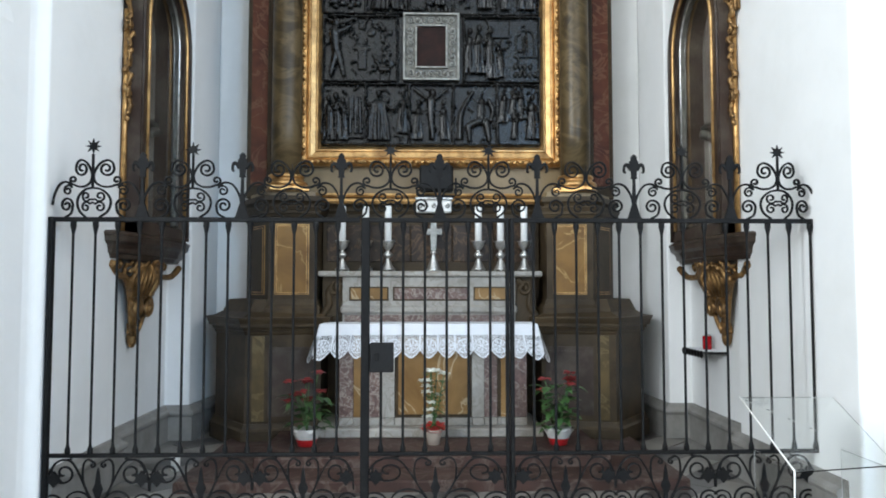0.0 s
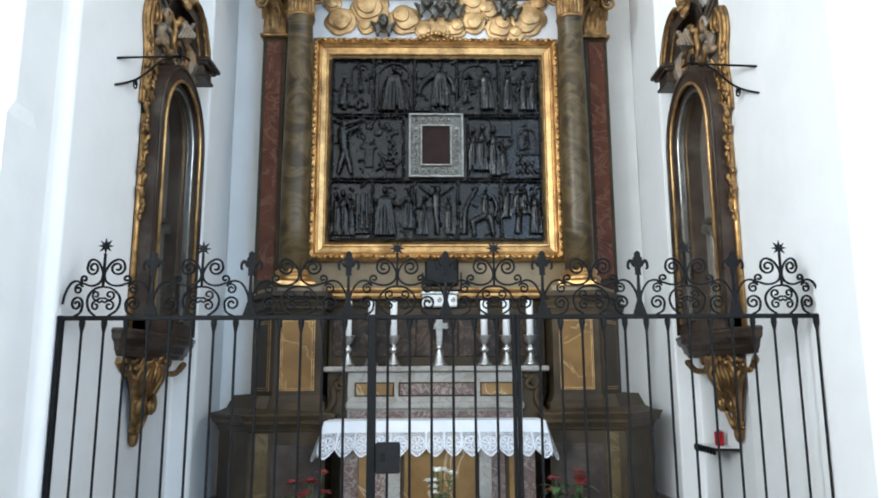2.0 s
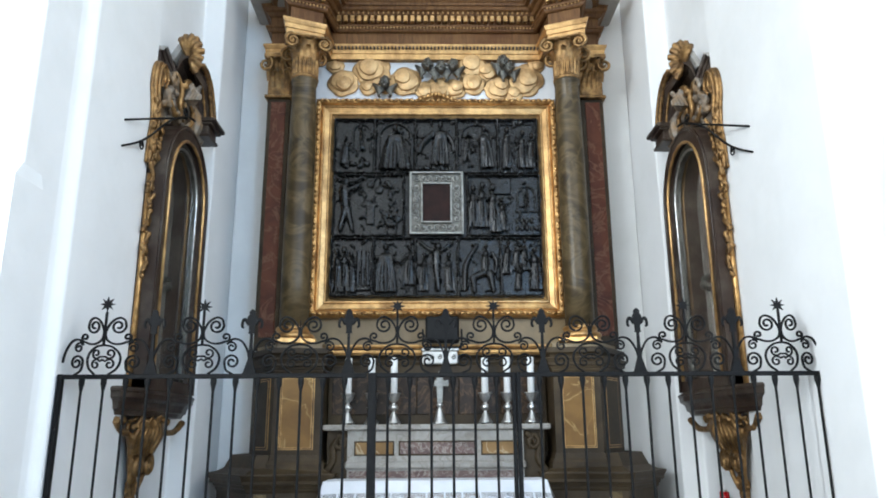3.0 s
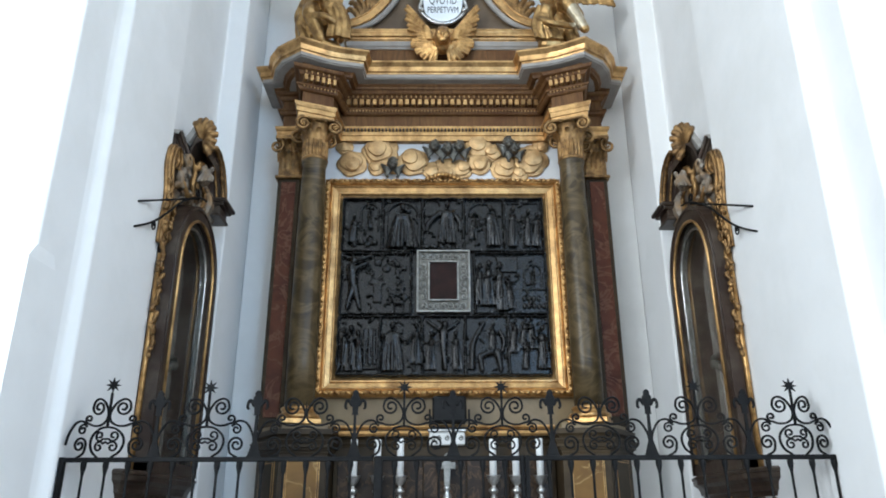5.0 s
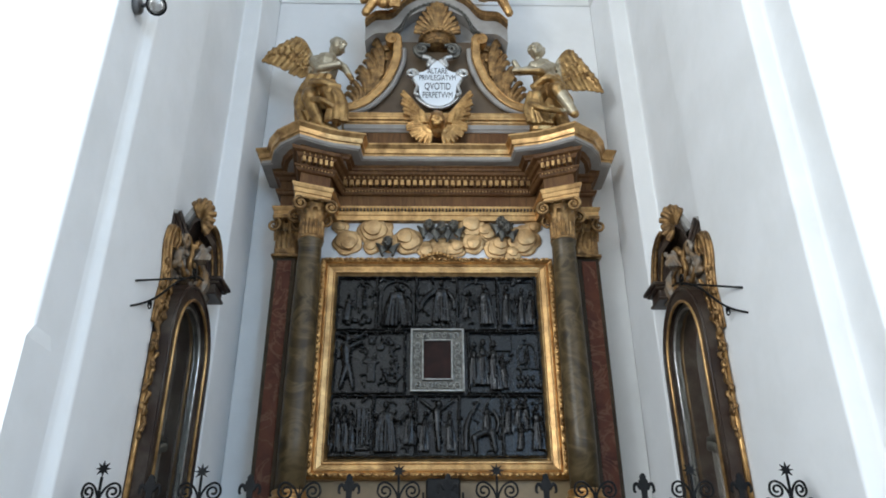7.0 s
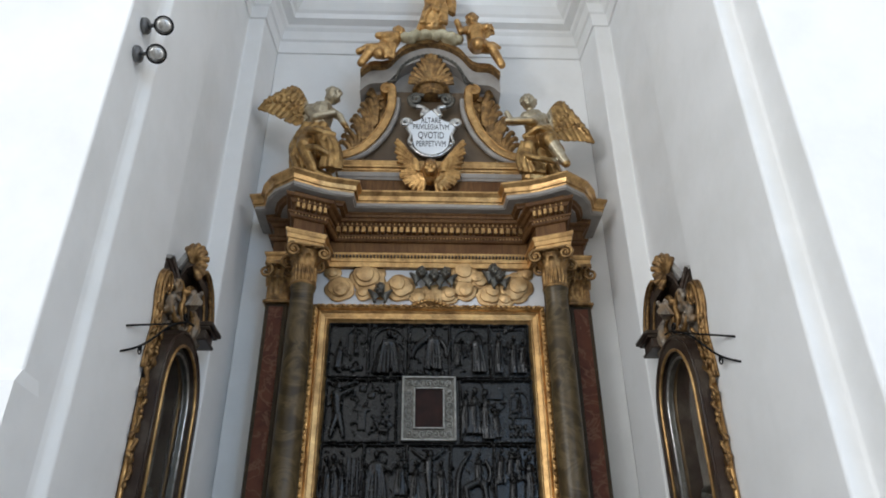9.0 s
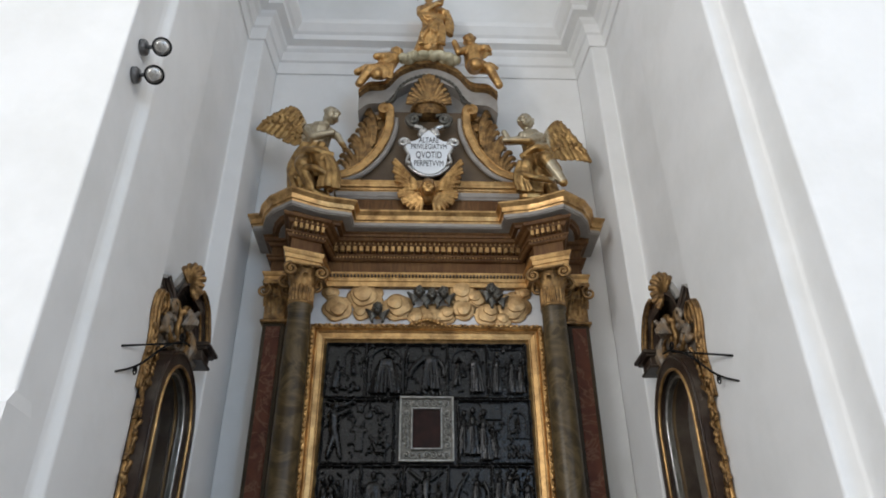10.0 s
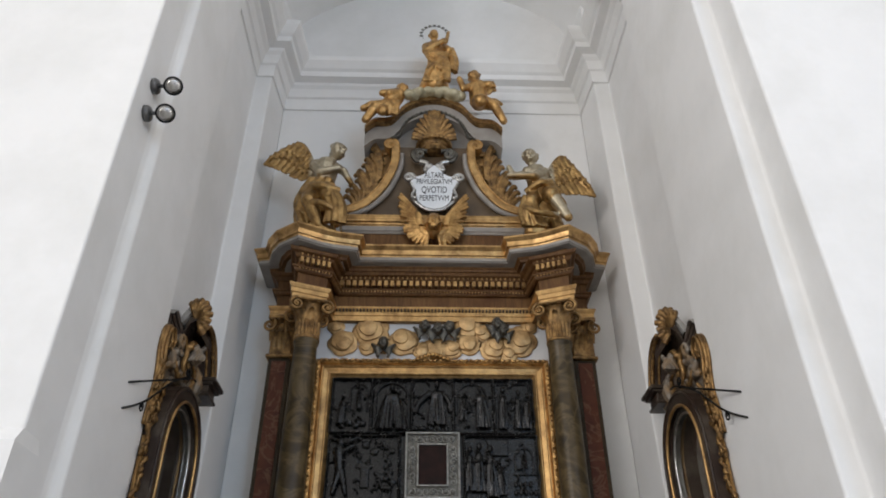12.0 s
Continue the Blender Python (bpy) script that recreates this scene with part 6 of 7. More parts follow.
def lace(u, v):
    """Whether the lace has thread at u along and v down the hem (metres)."""
    if v < 0.10:
        return True
    per = 0.1555
    p = (u / per) % 1.0 - 0.5
    edge = 0.315 - 0.075 * (abs(2 * p) ** 1.6)
    if v > edge:
        return None
    if v > edge - 0.014:
        return True
    x, z = p * per, v - 0.20
    r = math.hypot(x, z)
    a = math.atan2(x, z)
    mesh = (int(u / 0.00546) + int(v / 0.0055)) % 2 == 0
    if 0.056 < r < 0.066 or r < 0.010:
        return True
    if r < 0.056:
        return True if math.cos(7 * a) > 0.1 and r < 0.050 else mesh
    if abs(abs(p) - 0.5) < 0.05:
        return True
    return mesh


def hem(at, length, n, down):
    bm = bmesh.new()
    grid = {}
    step = length / n
    for i in range(n):
        for j in range(58):
            u, v = (i + 0.5) * step, (j + 0.5) * 0.0055
            if not lace(u, v):
                continue
            ids = []
            for a, b in ((i, j), (i + 1, j), (i + 1, j + 1), (i, j + 1)):
                if (a, b) not in grid:
                    grid[a, b] = bm.verts.new(at(a * step, b * 0.0055))
                ids.append(grid[a, b])
            bm.faces.new(ids)
    return bm


part("front_hem", hem(lambda u, v: (-0.03 + (u - 1.01) * (1 + 0.26 * v), 6.966 - 0.014 * math.sin(u * 21) * v / 0.3 - 0.05 * v * abs(u - 1.01) ** 6, 1.196 - v * (1 + 0.10 * abs(u - 1.01) ** 8)), 2.02, 370, 0), LINEN, cloth, "openwork lace hem")
for s, x in ((-1, -1.042), (1, 0.982)):
    part("side_hem", hem(lambda u, v: (x + s * (0.36 * v + 0.012 * math.sin(u * 30 + 1) * v / 0.3), 6.968 - 0.10 * v + u, 1.196 - v * 1.14), 0.43, 80, 0), LINEN, cloth, "lace side drop")


def candlestick(x, h):
    ob = thing("candlestick", (x, 7.54, 1.70), "tarnished silver candlestick with a white candle", "candlestick", group="candlesticks on the altar shelf")
    bm = bmesh.new()
    lathe(bm, [(0.070, 0.012), (0.072, 0.024), (0.060, 0.034), (0.045, 0.06), (0.030, 0.10), (0.020, 0.12), (0.016, 0.13), (0.034, 0.142), (0.048, 0.165), (0.034, 0.188), (0.019, 0.20), (0.019, 0.215), (0.040, 0.232), (0.056, 0.262), (0.062, 0.295), (0.072, 0.30), (0.072, 0.308), (0.036, 0.312)], x, 7.54, 18, 1.70)
    stick = part("stem", bm, SILVER, ob, "turned silver stem")
    for a in range(3):
        ang = math.tau * a / 3 - math.pi / 2
        part("foot", blob(bmesh.new(), (x + 0.062 * math.cos(ang), 7.54 + 0.062 * math.sin(ang), 1.711), (0.013, 0.013, 0.011), None, 8, 6), SILVER, ob, smooth=True)
    bm = bmesh.new()
    lathe(bm, [(0.035, 0.0), (0.035, h - 0.01), (0.031, h - 0.002), (0.010, h)], x, 7.54, 16, 2.012)
    candle = part("candle", bm, WAX, ob, "thick white candle")
    bm = bmesh.new()
    tube(bm, [(x, 7.54, 2.01 + h), (x + 0.003, 7.54, 2.022 + h)], 0.003, 5)
    part("wick", bm, BLACK, candle)


for x, h in ((-0.90, 0.35), (-0.665, 0.345), (-0.44, 0.35), (0.475, 0.345), (0.70, 0.35), (0.94, 0.35)):
    candlestick(x, h)

cross = thing("altar_cross", (0.02, 7.54, 1.70), "small silver altar cross on a bell-shaped foot", "cross")
bm = bmesh.new()
lathe(bm, [(0.075, 0.0), (0.078, 0.015), (0.06, 0.03), (0.05, 0.07), (0.034, 0.13), (0.02, 0.165), (0.03, 0.18), (0.034, 0.195), (0.02, 0.21)], 0.02, 7.54, 20, 1.70)
part("foot", bm, SILVER, cross)
bm = prism(bmesh.new(), [(0.02 + x, z) for x, z in ((-0.03, 1.905), (0.03, 1.905), (0.036, 2.07), (0.085, 2.065), (0.092, 2.10), (0.085, 2.135), (0.036, 2.13), (0.03, 2.20), (0.0, 2.225), (-0.03, 2.20), (-0.036, 2.13), (-0.085, 2.135), (-0.092, 2.10), (-0.085, 2.065), (-0.036, 2.07))], 7.52, 7.56)
bmesh.ops.bevel(bm, geom=list(bm.edges), offset=0.006, segments=1, affect="EDGES")
part("cross_plate", bm, SILVER_MID, cross)

box_thing = thing("relic_box", (0.025, 7.66, 2.30), "white and silver box on the reredos ledge", "box")
part("box_body", box(bmesh.new(), -0.155, 0.205, 7.60, 7.735, 2.305, 2.43, 0.012), PAPER, box_thing)
part("box_lid", box(bmesh.new(), -0.17, 0.22, 7.585, 7.74, 2.432, 2.462, 0.008), SILVER, box_thing)
bm = bmesh.new()
for i in range(5):
    tube(bm, [(-0.12 + 0.07 * i + x, 7.598, 2.37 + z) for x, z in curl(0, 0, 0.026, 1.3, 90, 1 if i % 2 else -1, 16)], 0.006, 5)
part("scroll_ornament", bm, SILVER_DARK, box_thing)

flood = thing("floodlight", (0.05, 7.62, 2.462), "black floodlight turned up towards the relief", "floodlight")
t = box(bmesh.new(), -0.175, 0.175, -0.05, 0.05, -0.14, 0.14, 0.02)
bm = merge(bmesh.new(), t, Matrix.Translation((0.05, 7.63, 2.655)) @ Matrix.Rotation(radians(-12), 4, "X"))
part("housing", bm, BLACK, flood)
bm = tube(bmesh.new(), [(-0.15, 7.62, 2.66), (-0.15, 7.62, 2.49), (-0.13, 7.62, 2.472), (0.23, 7.62, 2.472), (0.25, 7.62, 2.49), (0.25, 7.62, 2.66)], 0.012, 6)
part("bracket", bm, BLACK, flood)
t = box(bmesh.new(), -0.15, 0.15, 0.05, 0.056, -0.11, 0.11)
part("lens_glass", merge(bmesh.new(), t, Matrix.Translation((0.05, 7.63, 2.655)) @ Matrix.Rotation(radians(-12), 4, "X")), LAMP_GREY, flood)

# ---------- plants ----------


def leaf(bm, p, direction, length, width, droop, mat_index=0):
    """A pointed leaf with a folded midrib, bending down towards its tip."""
    d = Vector(direction).normalized()
    side = d.cross(Vector((0, 0, 1)))
    side = side.normalized() if side.length > 1e-4 else Vector((1, 0, 0))
    rows = []
    for i in range(6):
        k = i / 5
        c = Vector(p) + d * (length * k) + Vector((0, 0, -droop * k * k))
        w = width * math.sin(math.pi * (0.08 + 0.9 * k) ** 0.8)
        rows.append([bm.verts.new(c - side * w + Vector((0, 0, 0.2 * w))), bm.verts.new(c), bm.verts.new(c + side * w + Vector((0, 0, 0.2 * w)))])
    for a, b in zip(rows, rows[1:]):
        for i in range(2):
            f = bm.faces.new((a[i], a[i + 1], b[i + 1], b[i]))
            f.smooth, f.material_index = True, mat_index


def potted(name, x, y, z, seed, label, kind):
    ob = thing(name, (x, y, z), label, "potted plant", group="flower pots before the altar")
    rnd = random.Random(seed)
    if kind == "lily":
        pot = part("pot", lathe(bmesh.new(), [(0.050, 0), (0.072, 0.12), (0.076, 0.13), (0.066, 0.128)], x, y, 18, z), CLAY, ob, "pale plastic pot")
        bm = bmesh.new()
        for i in range(26):
            a = math.tau * i / 26
            leaf(bm, (x + 0.05 * math.cos(a), y + 0.05 * math.sin(a), z + 0.10 + 0.02 * (i % 3)), (math.cos(a), math.sin(a), rnd.uniform(0.3, 0.9)), 0.08, 0.035, 0.01)
        part("foil_wrap", bm, FOIL_RED, ob, "crumpled red foil wrap")
        tips = []
        bm = bmesh.new()
        for i in range(7):
            a = rnd.uniform(0, math.tau)
            t = (x + 0.09 * math.cos(a), y + 0.06 * math.sin(a), z + rnd.uniform(0.34, 0.64))
            tube(bm, bend([(x + 0.01 * i - 0.03, y, z + 0.12), (x + 0.03 * math.cos(a), y, z + 0.3), t], 5), 0.005, 5)
            tips.append(t)
        part("flower_stalk", bm, LEAF, ob)
        bm = bmesh.new()
        for i in range(90):
            t = tips[i % 7]
            a = rnd.uniform(0, math.tau)
            h = rnd.uniform(0.15, t[2] - z)
            leaf(bm, (x + (t[0] - x) * (h / 0.6), y + rnd.uniform(-.03, .03), z + h), (math.cos(a), math.sin(a), rnd.uniform(0.1, 0.8)), rnd.uniform(0.06, 0.12), 0.012, 0.04)
        part("leaves", bm, LEAF, ob)
        for t in tips + [(x - 0.06, y - 0.05, z + 0.45 + 0.05 * k) for k in range(3)] + [(x - 0.05 + 0.01 * k, y - 0.05, z + 0.24 + 0.06 * k) for k in range(3)]:
            bm = bmesh.new()
            for k in range(6):
                a = math.tau * k / 6 + rnd.uniform(0, 0.5)
                leaf(bm, t, (math.cos(a), math.sin(a) - 0.4, 0.5), 0.07, 0.022, 0.02)
            part("flower", bm, PETAL_WHITE, ob, "white lily flower")
        return ob
    pot = part("pot", lathe(bmesh.new(), [(0.075, 0), (0.095, 0.07), (0.098, 0.075)], x, y, 20, z), FOIL_RED, ob, "red pot foot")
    bm = bmesh.new()
    for i in range(24):
        a = math.tau * i / 24
        leaf(bm, (x + 0.085 * math.cos(a), y + 0.085 * math.sin(a), z + 0.055), (math.cos(a) * 0.5, math.sin(a) * 0.5, 1), rnd.uniform(0.10, 0.15), 0.04, 0.03)
    lathe(bm, [(0.096, 0.06), (0.108, 0.14), (0.10, 0.145), (0.03, 0.12)], x, y, 20, z)
    part("paper_wrap", bm, PAPER, ob, "white paper wrap with a ragged edge")
    bm = bmesh.new()
    n = 46 if kind == "sparse" else 70
    for i in range(n):
        a = rnd.uniform(0, math.tau)
        h = rnd.uniform(0.14, 0.42 if kind == "sparse" else 0.50)
        q = rnd.uniform(0.02, 0.16)
        leaf(bm, (x + q * math.cos(a), y + 0.7 * q * math.sin(a), z + h), (math.cos(a), math.sin(a), rnd.uniform(0.0, 0.7)), rnd.uniform(0.10, 0.17), rnd.uniform(0.03, 0.05), 0.07)
    part("leaves", bm, LEAF, ob)
    k = 9 if kind == "sparse" else 7
    bm = bmesh.new()
    heads = []
    for i in range(k):
        a = rnd.uniform(0, math.tau)
        t = (x + rnd.uniform(-0.16, 0.16), y + rnd.uniform(-0.08, 0.08), z + rnd.uniform(0.36, 0.66))
        tube(bm, bend([(x, y, z + 0.12), (x + (t[0] - x) * 0.4, y, z + 0.32), t], 5), 0.005, 5)
        heads.append(t)
    part("flower_stalk", bm, LEAF, ob)
    for t in heads:
        bm = bmesh.new()
        for j in range(5):
            a = math.tau * j / 5 + rnd.uniform(0, 1)
            leaf(bm, t, (math.cos(a), math.sin(a) - 0.5, 0.35), 0.075, 0.032, 0.02)
        part("flower", bm, PETAL_RED, ob, "red flower")
    return ob


potted("flower_pot", -1.09, 6.6, 0.171, 1, "red flowering plant in a white paper wrapped pot", "sparse")
potted("flower_pot", 1.10, 6.6, 0.171, 7, "leafy red flowering plant in a white wrapped pot", "full")
potted("flower_pot", 0.01, 6.62, 0.171, 5, "white lilies in a pot with red foil", "lily")

# ---------- small things on walls and floor ----------
shelf = thing("votive_shelf", (2.69, 7.08, 0.92), "small dark wall shelf with a scalloped edge", "wall shelf")
bm = solid(bmesh.new(), [(2.70, 6.80), (2.70, 7.38), (2.48, 7.34), (2.46, 7.09), (2.48, 6.84)], 0.925, 0.945)
part("shelf_board", bm, BLACK, shelf)
bm = bmesh.new()
for i in range(7):
    blob(bm, (2.475, 6.86 + i * 0.075, 0.92), (0.012, 0.045, 0.035), None, 8, 6)
part("scalloped_edge", bm, BLACK, shelf, smooth=True)
single("doily", solid(bmesh.new(), [(2.695, 6.84), (2.695, 7.34), (2.52, 7.32), (2.48, 7.2), (2.5, 7.08), (2.48, 6.95), (2.52, 6.86)], 0.9455, 0.951), LINEN, (2.6, 7.08, 0.9455), "white cloth doily on the wall shelf", "doily")
votive = thing("votive_candle", (2.61, 7.06, 0.951), "red votive candle on a wall shelf", "candle")
part("cup", lathe(bmesh.new(), [(0.036, 0), (0.042, 0.02), (0.042, 0.12), (0.038, 0.125)], 2.61, 7.06, 18, 0.952), RED_WAX, votive, "red glass cup")
part("cap", lathe(bmesh.new(), [(0.030, 0), (0.030, 0.012), (0.012, 0.016)], 2.61, 7.06, 16, 1.078), SILVER, votive)

bm = bmesh.new()
for x0 in (1.66,):
    add = [(1.66, 4.2, 0.93), (2.18, 4.2, 0.93), (2.17, 3.66, 0.69), (1.68, 3.66, 0.66)]
    top = [Vector(v) for v in add]
    lowv = [v - Vector((0, 0, 0.006)) for v in top]
    add_faces(bm, top + lowv, [(0, 3, 2, 1), (4, 5, 6, 7), (0, 1, 5, 4), (1, 2, 6, 5), (2, 3, 7, 6), (3, 0, 4, 7)])
bmesh.ops.recalc_face_normals(bm, faces=bm.faces)
stand = thing("lectern_stand", (1.92, 3.9, 0.0), "clear acrylic reading stand before the screen", "stand")
part("sloping_plate", bm, GLASS, stand, "clear acrylic plate")
for x in (1.69, 2.16):
    leg = part("leg", box(bmesh.new(), x - 0.004, x + 0.004, 3.70, 4.10, 0.0, 0.665, 0.001), GLASS, stand)
# opaque white tube stands in for the glint along the acrylic edge
bm = tube(bmesh.new(), [(1.658, 4.2, 0.932), (1.678, 3.66, 0.664), (1.686, 3.70, 0.02)], 0.0045, 6)
part("painted_edge_glint", bm, PAPER, stand, "white tube painted as the glint on the acrylic edge")

cup = single("candle_cup", lathe(bmesh.new(), [(0.035, 0), (0.038, 0.10), (0.040, 0.11), (0.034, 0.108)], -2.16, 6.45, 16, 0.0), WAX, (-2.16, 6.45, 0.0), "white plastic candle cup on the floor", "cup")


def wall_spot(z, tilt):
    ob = thing("spotlight", (-2.6, 4.66, z), "grey spotlight on a round wall mount", "spotlight", group="spotlights on the pier")
    m = Matrix.Translation((-2.598, 4.66, z)) @ Matrix.Rotation(radians(90), 4, "Y")
    part("mount", merge(bmesh.new(), lathe(bmesh.new(), [(0.075, 0), (0.075, 0.03), (0.06, 0.05), (0.02, 0.055)], 0, 0, 20), m), LAMP_GREY, ob)
    part("arm", tube(bmesh.new(), [(-2.55, 4.66, z), (-2.50, 4.66, z + 0.01), (-2.45, 4.65, z + 0.005)], 0.018, 8), LAMP_GREY, ob)
    m = look((-2.42, 4.66, z + 0.01), (-0.9, 1.4, z - 3.4))
    head = part("lamp_head", merge(bmesh.new(), lathe(bmesh.new(), [(0.045, 0.10), (0.065, 0.075), (0.078, 0.0), (0.078, -0.06), (0.085, -0.065), (0.085, -0.08), (0.07, -0.08)], 0, 0, 24), m), BLACK, ob)
    part("lens", merge(bmesh.new(), lathe(bmesh.new(), [(0.068, -0.082), (0.045, -0.09), (0.01, -0.093)], 0, 0, 24), m), SILVER, head, "silvery round lens")
    return ob


wall_spot(6.55, 0)
wall_spot(6.21, 0)

# ---------- carved figures and gilding of the altarpiece ----------


def statue(name, bm, mat, base, label, voxel=0.0095):
    """A carved figure: limbs and folds fused into one plain mesh."""
    ob = single(name, bm, mat, base, label, "statue")
    r = ob.modifiers.new("fuse", "REMESH")
    r.mode, r.voxel_size, r.use_smooth_shade = "VOXEL", voxel, True
    s = ob.modifiers.new("soften", "SMOOTH")
    s.factor, s.iterations = 0.5, 1
    return ob


def wing(bm, root, top, tip, low, y, n=15, layers=3):
    """A feathered wing between a shoulder, its bend and its tip."""
    root, top, tip, low = (Vector((p[0], y, p[1])) for p in (root, top, tip, low))
    out = (tip - root).normalized()
    shoulder = root.lerp(top, 0.65) - out * 0.05
    edge = bend([root, shoulder, top, top.lerp(tip, 0.5) + Vector((0, 0, 0.06)), tip], 8)
    trail = bend([low, low.lerp(tip, 0.35) + Vector((0, 0, -0.04)), low.lerp(tip, 0.7), tip], 8)
    tube(bm, edge, 0.046, 8, lambda t: 1.0 - 0.6 * t, 0.8)
    for lay in range(layers):
        reach = (1.0, 0.68, 0.40)[lay]
        for i in range(n + 3):
            k = i / (n + 2)
            a = edge[int(k * 0.9 * (len(edge) - 1))]
            b = a.lerp(trail[int(min(1.0, 0.22 + 0.85 * k) * (len(trail) - 1))], reach)
            mid = a.lerp(b, 0.55) - out * 0.02
            f = Vector((0, -0.026 * lay - (0.010 if i % 2 else 0), 0))
            tube(bm, bend([a + f, mid + f + Vector((0, -0.015, 0)), b + f], 4), 0.042 - 0.007 * lay, 7, lambda t: 0.75 + 0.35 * t - 0.5 * t ** 6, 0.45)
        if lay:
            for i in range(2 * n):
                k = (i + 0.5) / (2 * n)
                a = edge[int(k * 0.88 * (len(edge) - 1))]
                b = a.lerp(trail[int(min(1.0, 0.22 + 0.85 * k) * (len(trail) - 1))], 0.18 + 0.22 * (i % 3))
                blob(bm, b + Vector((0, -0.07, 0)), (0.022, 0.016, 0.030), None, 7, 5)


def folds(bm, a, b, w0, w1, n, r, y, rnd, bow=0.0):
    """Falling drapery between a waist and a hem."""
    for i in range(n):
        k = i / (n - 1) * 2 - 1
        p = [(a[0] + k * w0, y + rnd.uniform(-.03, .02), a[1]), ((a[0] + b[0]) / 2 + k * (w0 + w1) / 2 + bow, y - 0.05 * (1 - k * k) + rnd.uniform(-.02, .02), (a[1] + b[1]) / 2), (b[0] + k * w1, y + rnd.uniform(-.04, .03), b[1])]
        tube(bm, bend(p, 5), r * rnd.uniform(0.8, 1.25), 7)


def head(bm, x, y, z, r, face=0.0):
    blob(bm, (x, y, z), (r * 0.82, r * 0.92, r * 1.1), None, 14, 10)
    blob(bm, (x + face * r, y - r * 0.75, z - r * 0.2), (r * 0.22, r * 0.35, r * 0.3), None, 8, 6)
    blob(bm, (x + face * r, y - r * 0.6, z - r * 0.75), (r * 0.4, r * 0.4, r * 0.3), None, 8, 6)
    for e in (-1, 1):
        blob(bm, (x + face * r * 0.8 + e * r * 0.34, y - r * 0.72, z + r * 0.16), (r * 0.2, r * 0.16, r * 0.10), None, 7, 5)
        blob(bm, (x + face * r * 0.6 + e * r * 0.42, y - r * 0.6, z - r * 0.30), (r * 0.28, r * 0.28, r * 0.26), None, 7, 5)
    rnd = random.Random(int(abs(x) * 100))
    for i in range(26):
        a, e = rnd.uniform(0, math.tau), rnd.uniform(-0.1, 1.4)
        q = Vector((math.cos(a) * math.cos(e), abs(math.sin(a)) * math.cos(e) * (1 if rnd.random() < 0.75 else -0.5), math.sin(e)))
        blob(bm, (x + q.x * r * 0.85, y + q.y * r * 0.9, z + q.z * r * 1.05), (r * 0.26, r * 0.26, r * 0.26), None, 7, 5)


# angel leaning on the scroll, its head bowed on its arm
bm = bmesh.new()
rnd = random.Random(21)
Y = 7.55
head(bm, -1.32, Y - 0.05, 8.33, 0.125, 0.5)
limb(bm, (-1.50, Y, 7.72), (-1.46, Y, 8.06), 0.15, 0.17)
limb(bm, (-1.60, Y - 0.04, 8.08), (-1.40, Y - 0.02, 8.12), 0.085, 0.09)
limb(bm, (-1.44, Y, 8.16), (-1.36, Y - 0.03, 8.26), 0.06, 0.06)
limb(bm, (-1.61, Y - 0.06, 8.05), (-1.52, Y - 0.16, 7.86), 0.075, 0.06)
limb(bm, (-1.52, Y - 0.16, 7.86), (-1.27, Y - 0.18, 7.92), 0.06, 0.045)
limb(bm, (-1.34, Y - 0.02, 8.08), (-1.20, Y - 0.10, 7.92), 0.065, 0.055)
limb(bm, (-1.20, Y - 0.10, 7.92), (-1.10, Y - 0.10, 7.74), 0.05, 0.038)
limb(bm, (-1.52, Y, 7.66), (-1.34, Y - 0.22, 7.42), 0.15, 0.11)
limb(bm, (-1.36, Y - 0.22, 7.42), (-1.25, Y - 0.12, 7.06), 0.10, 0.07)
limb(bm, (-1.58, Y, 7.62), (-1.60, Y - 0.20, 7.36), 0.14, 0.11)
limb(bm, (-1.60, Y - 0.20, 7.36), (-1.46, Y - 0.16, 7.02), 0.10, 0.07)
folds(bm, (-1.50, 7.80), (-1.52, 7.22), 0.13, 0.16, 9, 0.032, Y - 0.10, rnd, -0.10)
folds(bm, (-1.62, 7.66), (-1.66, 7.05), 0.06, 0.10, 6, 0.03, Y - 0.06, rnd, -0.06)
folds(bm, (-1.40, 7.60), (-1.24, 6.98), 0.08, 0.12, 8, 0.028, Y - 0.24, rnd, 0.07)
tube(bm, bend([(-1.62, Y - 0.18, 7.62), (-1.44, Y - 0.30, 7.52), (-1.22, Y - 0.22, 7.50)], 6), 0.05, 7)
tube(bm, bend([(-1.60, Y - 0.22, 7.30), (-1.40, Y - 0.32, 7.22), (-1.16, Y - 0.2, 7.10)], 6), 0.045, 7)
limb(bm, (-1.70, Y + 0.05, 7.7), (-1.78, Y + 0.08, 7.3), 0.08, 0.06)
wing(bm, (-1.62, 8.06), (-1.88, 8.60), (-2.34, 8.20), (-1.68, 7.92), Y + 0.12, 13)
limb(bm, (-1.5, Y - 0.1, 7.0), (-1.3, Y - 0.1, 6.93), 0.10, 0.08)
blob(bm, (-1.52, Y, 7.40), (0.20, 0.17, 0.34), (0, 12, 0), 14, 10)
tube(bm, bend([(-1.72, Y - 0.02, 7.70), (-1.78, Y - 0.06, 7.40), (-1.66, Y - 0.12, 7.02)], 6), 0.05, 7)
statue("angel_statue", bm, ANGEL_LEANING, (-1.5, 7.5, 6.86), "gilded carved angel leaning on the cornice")

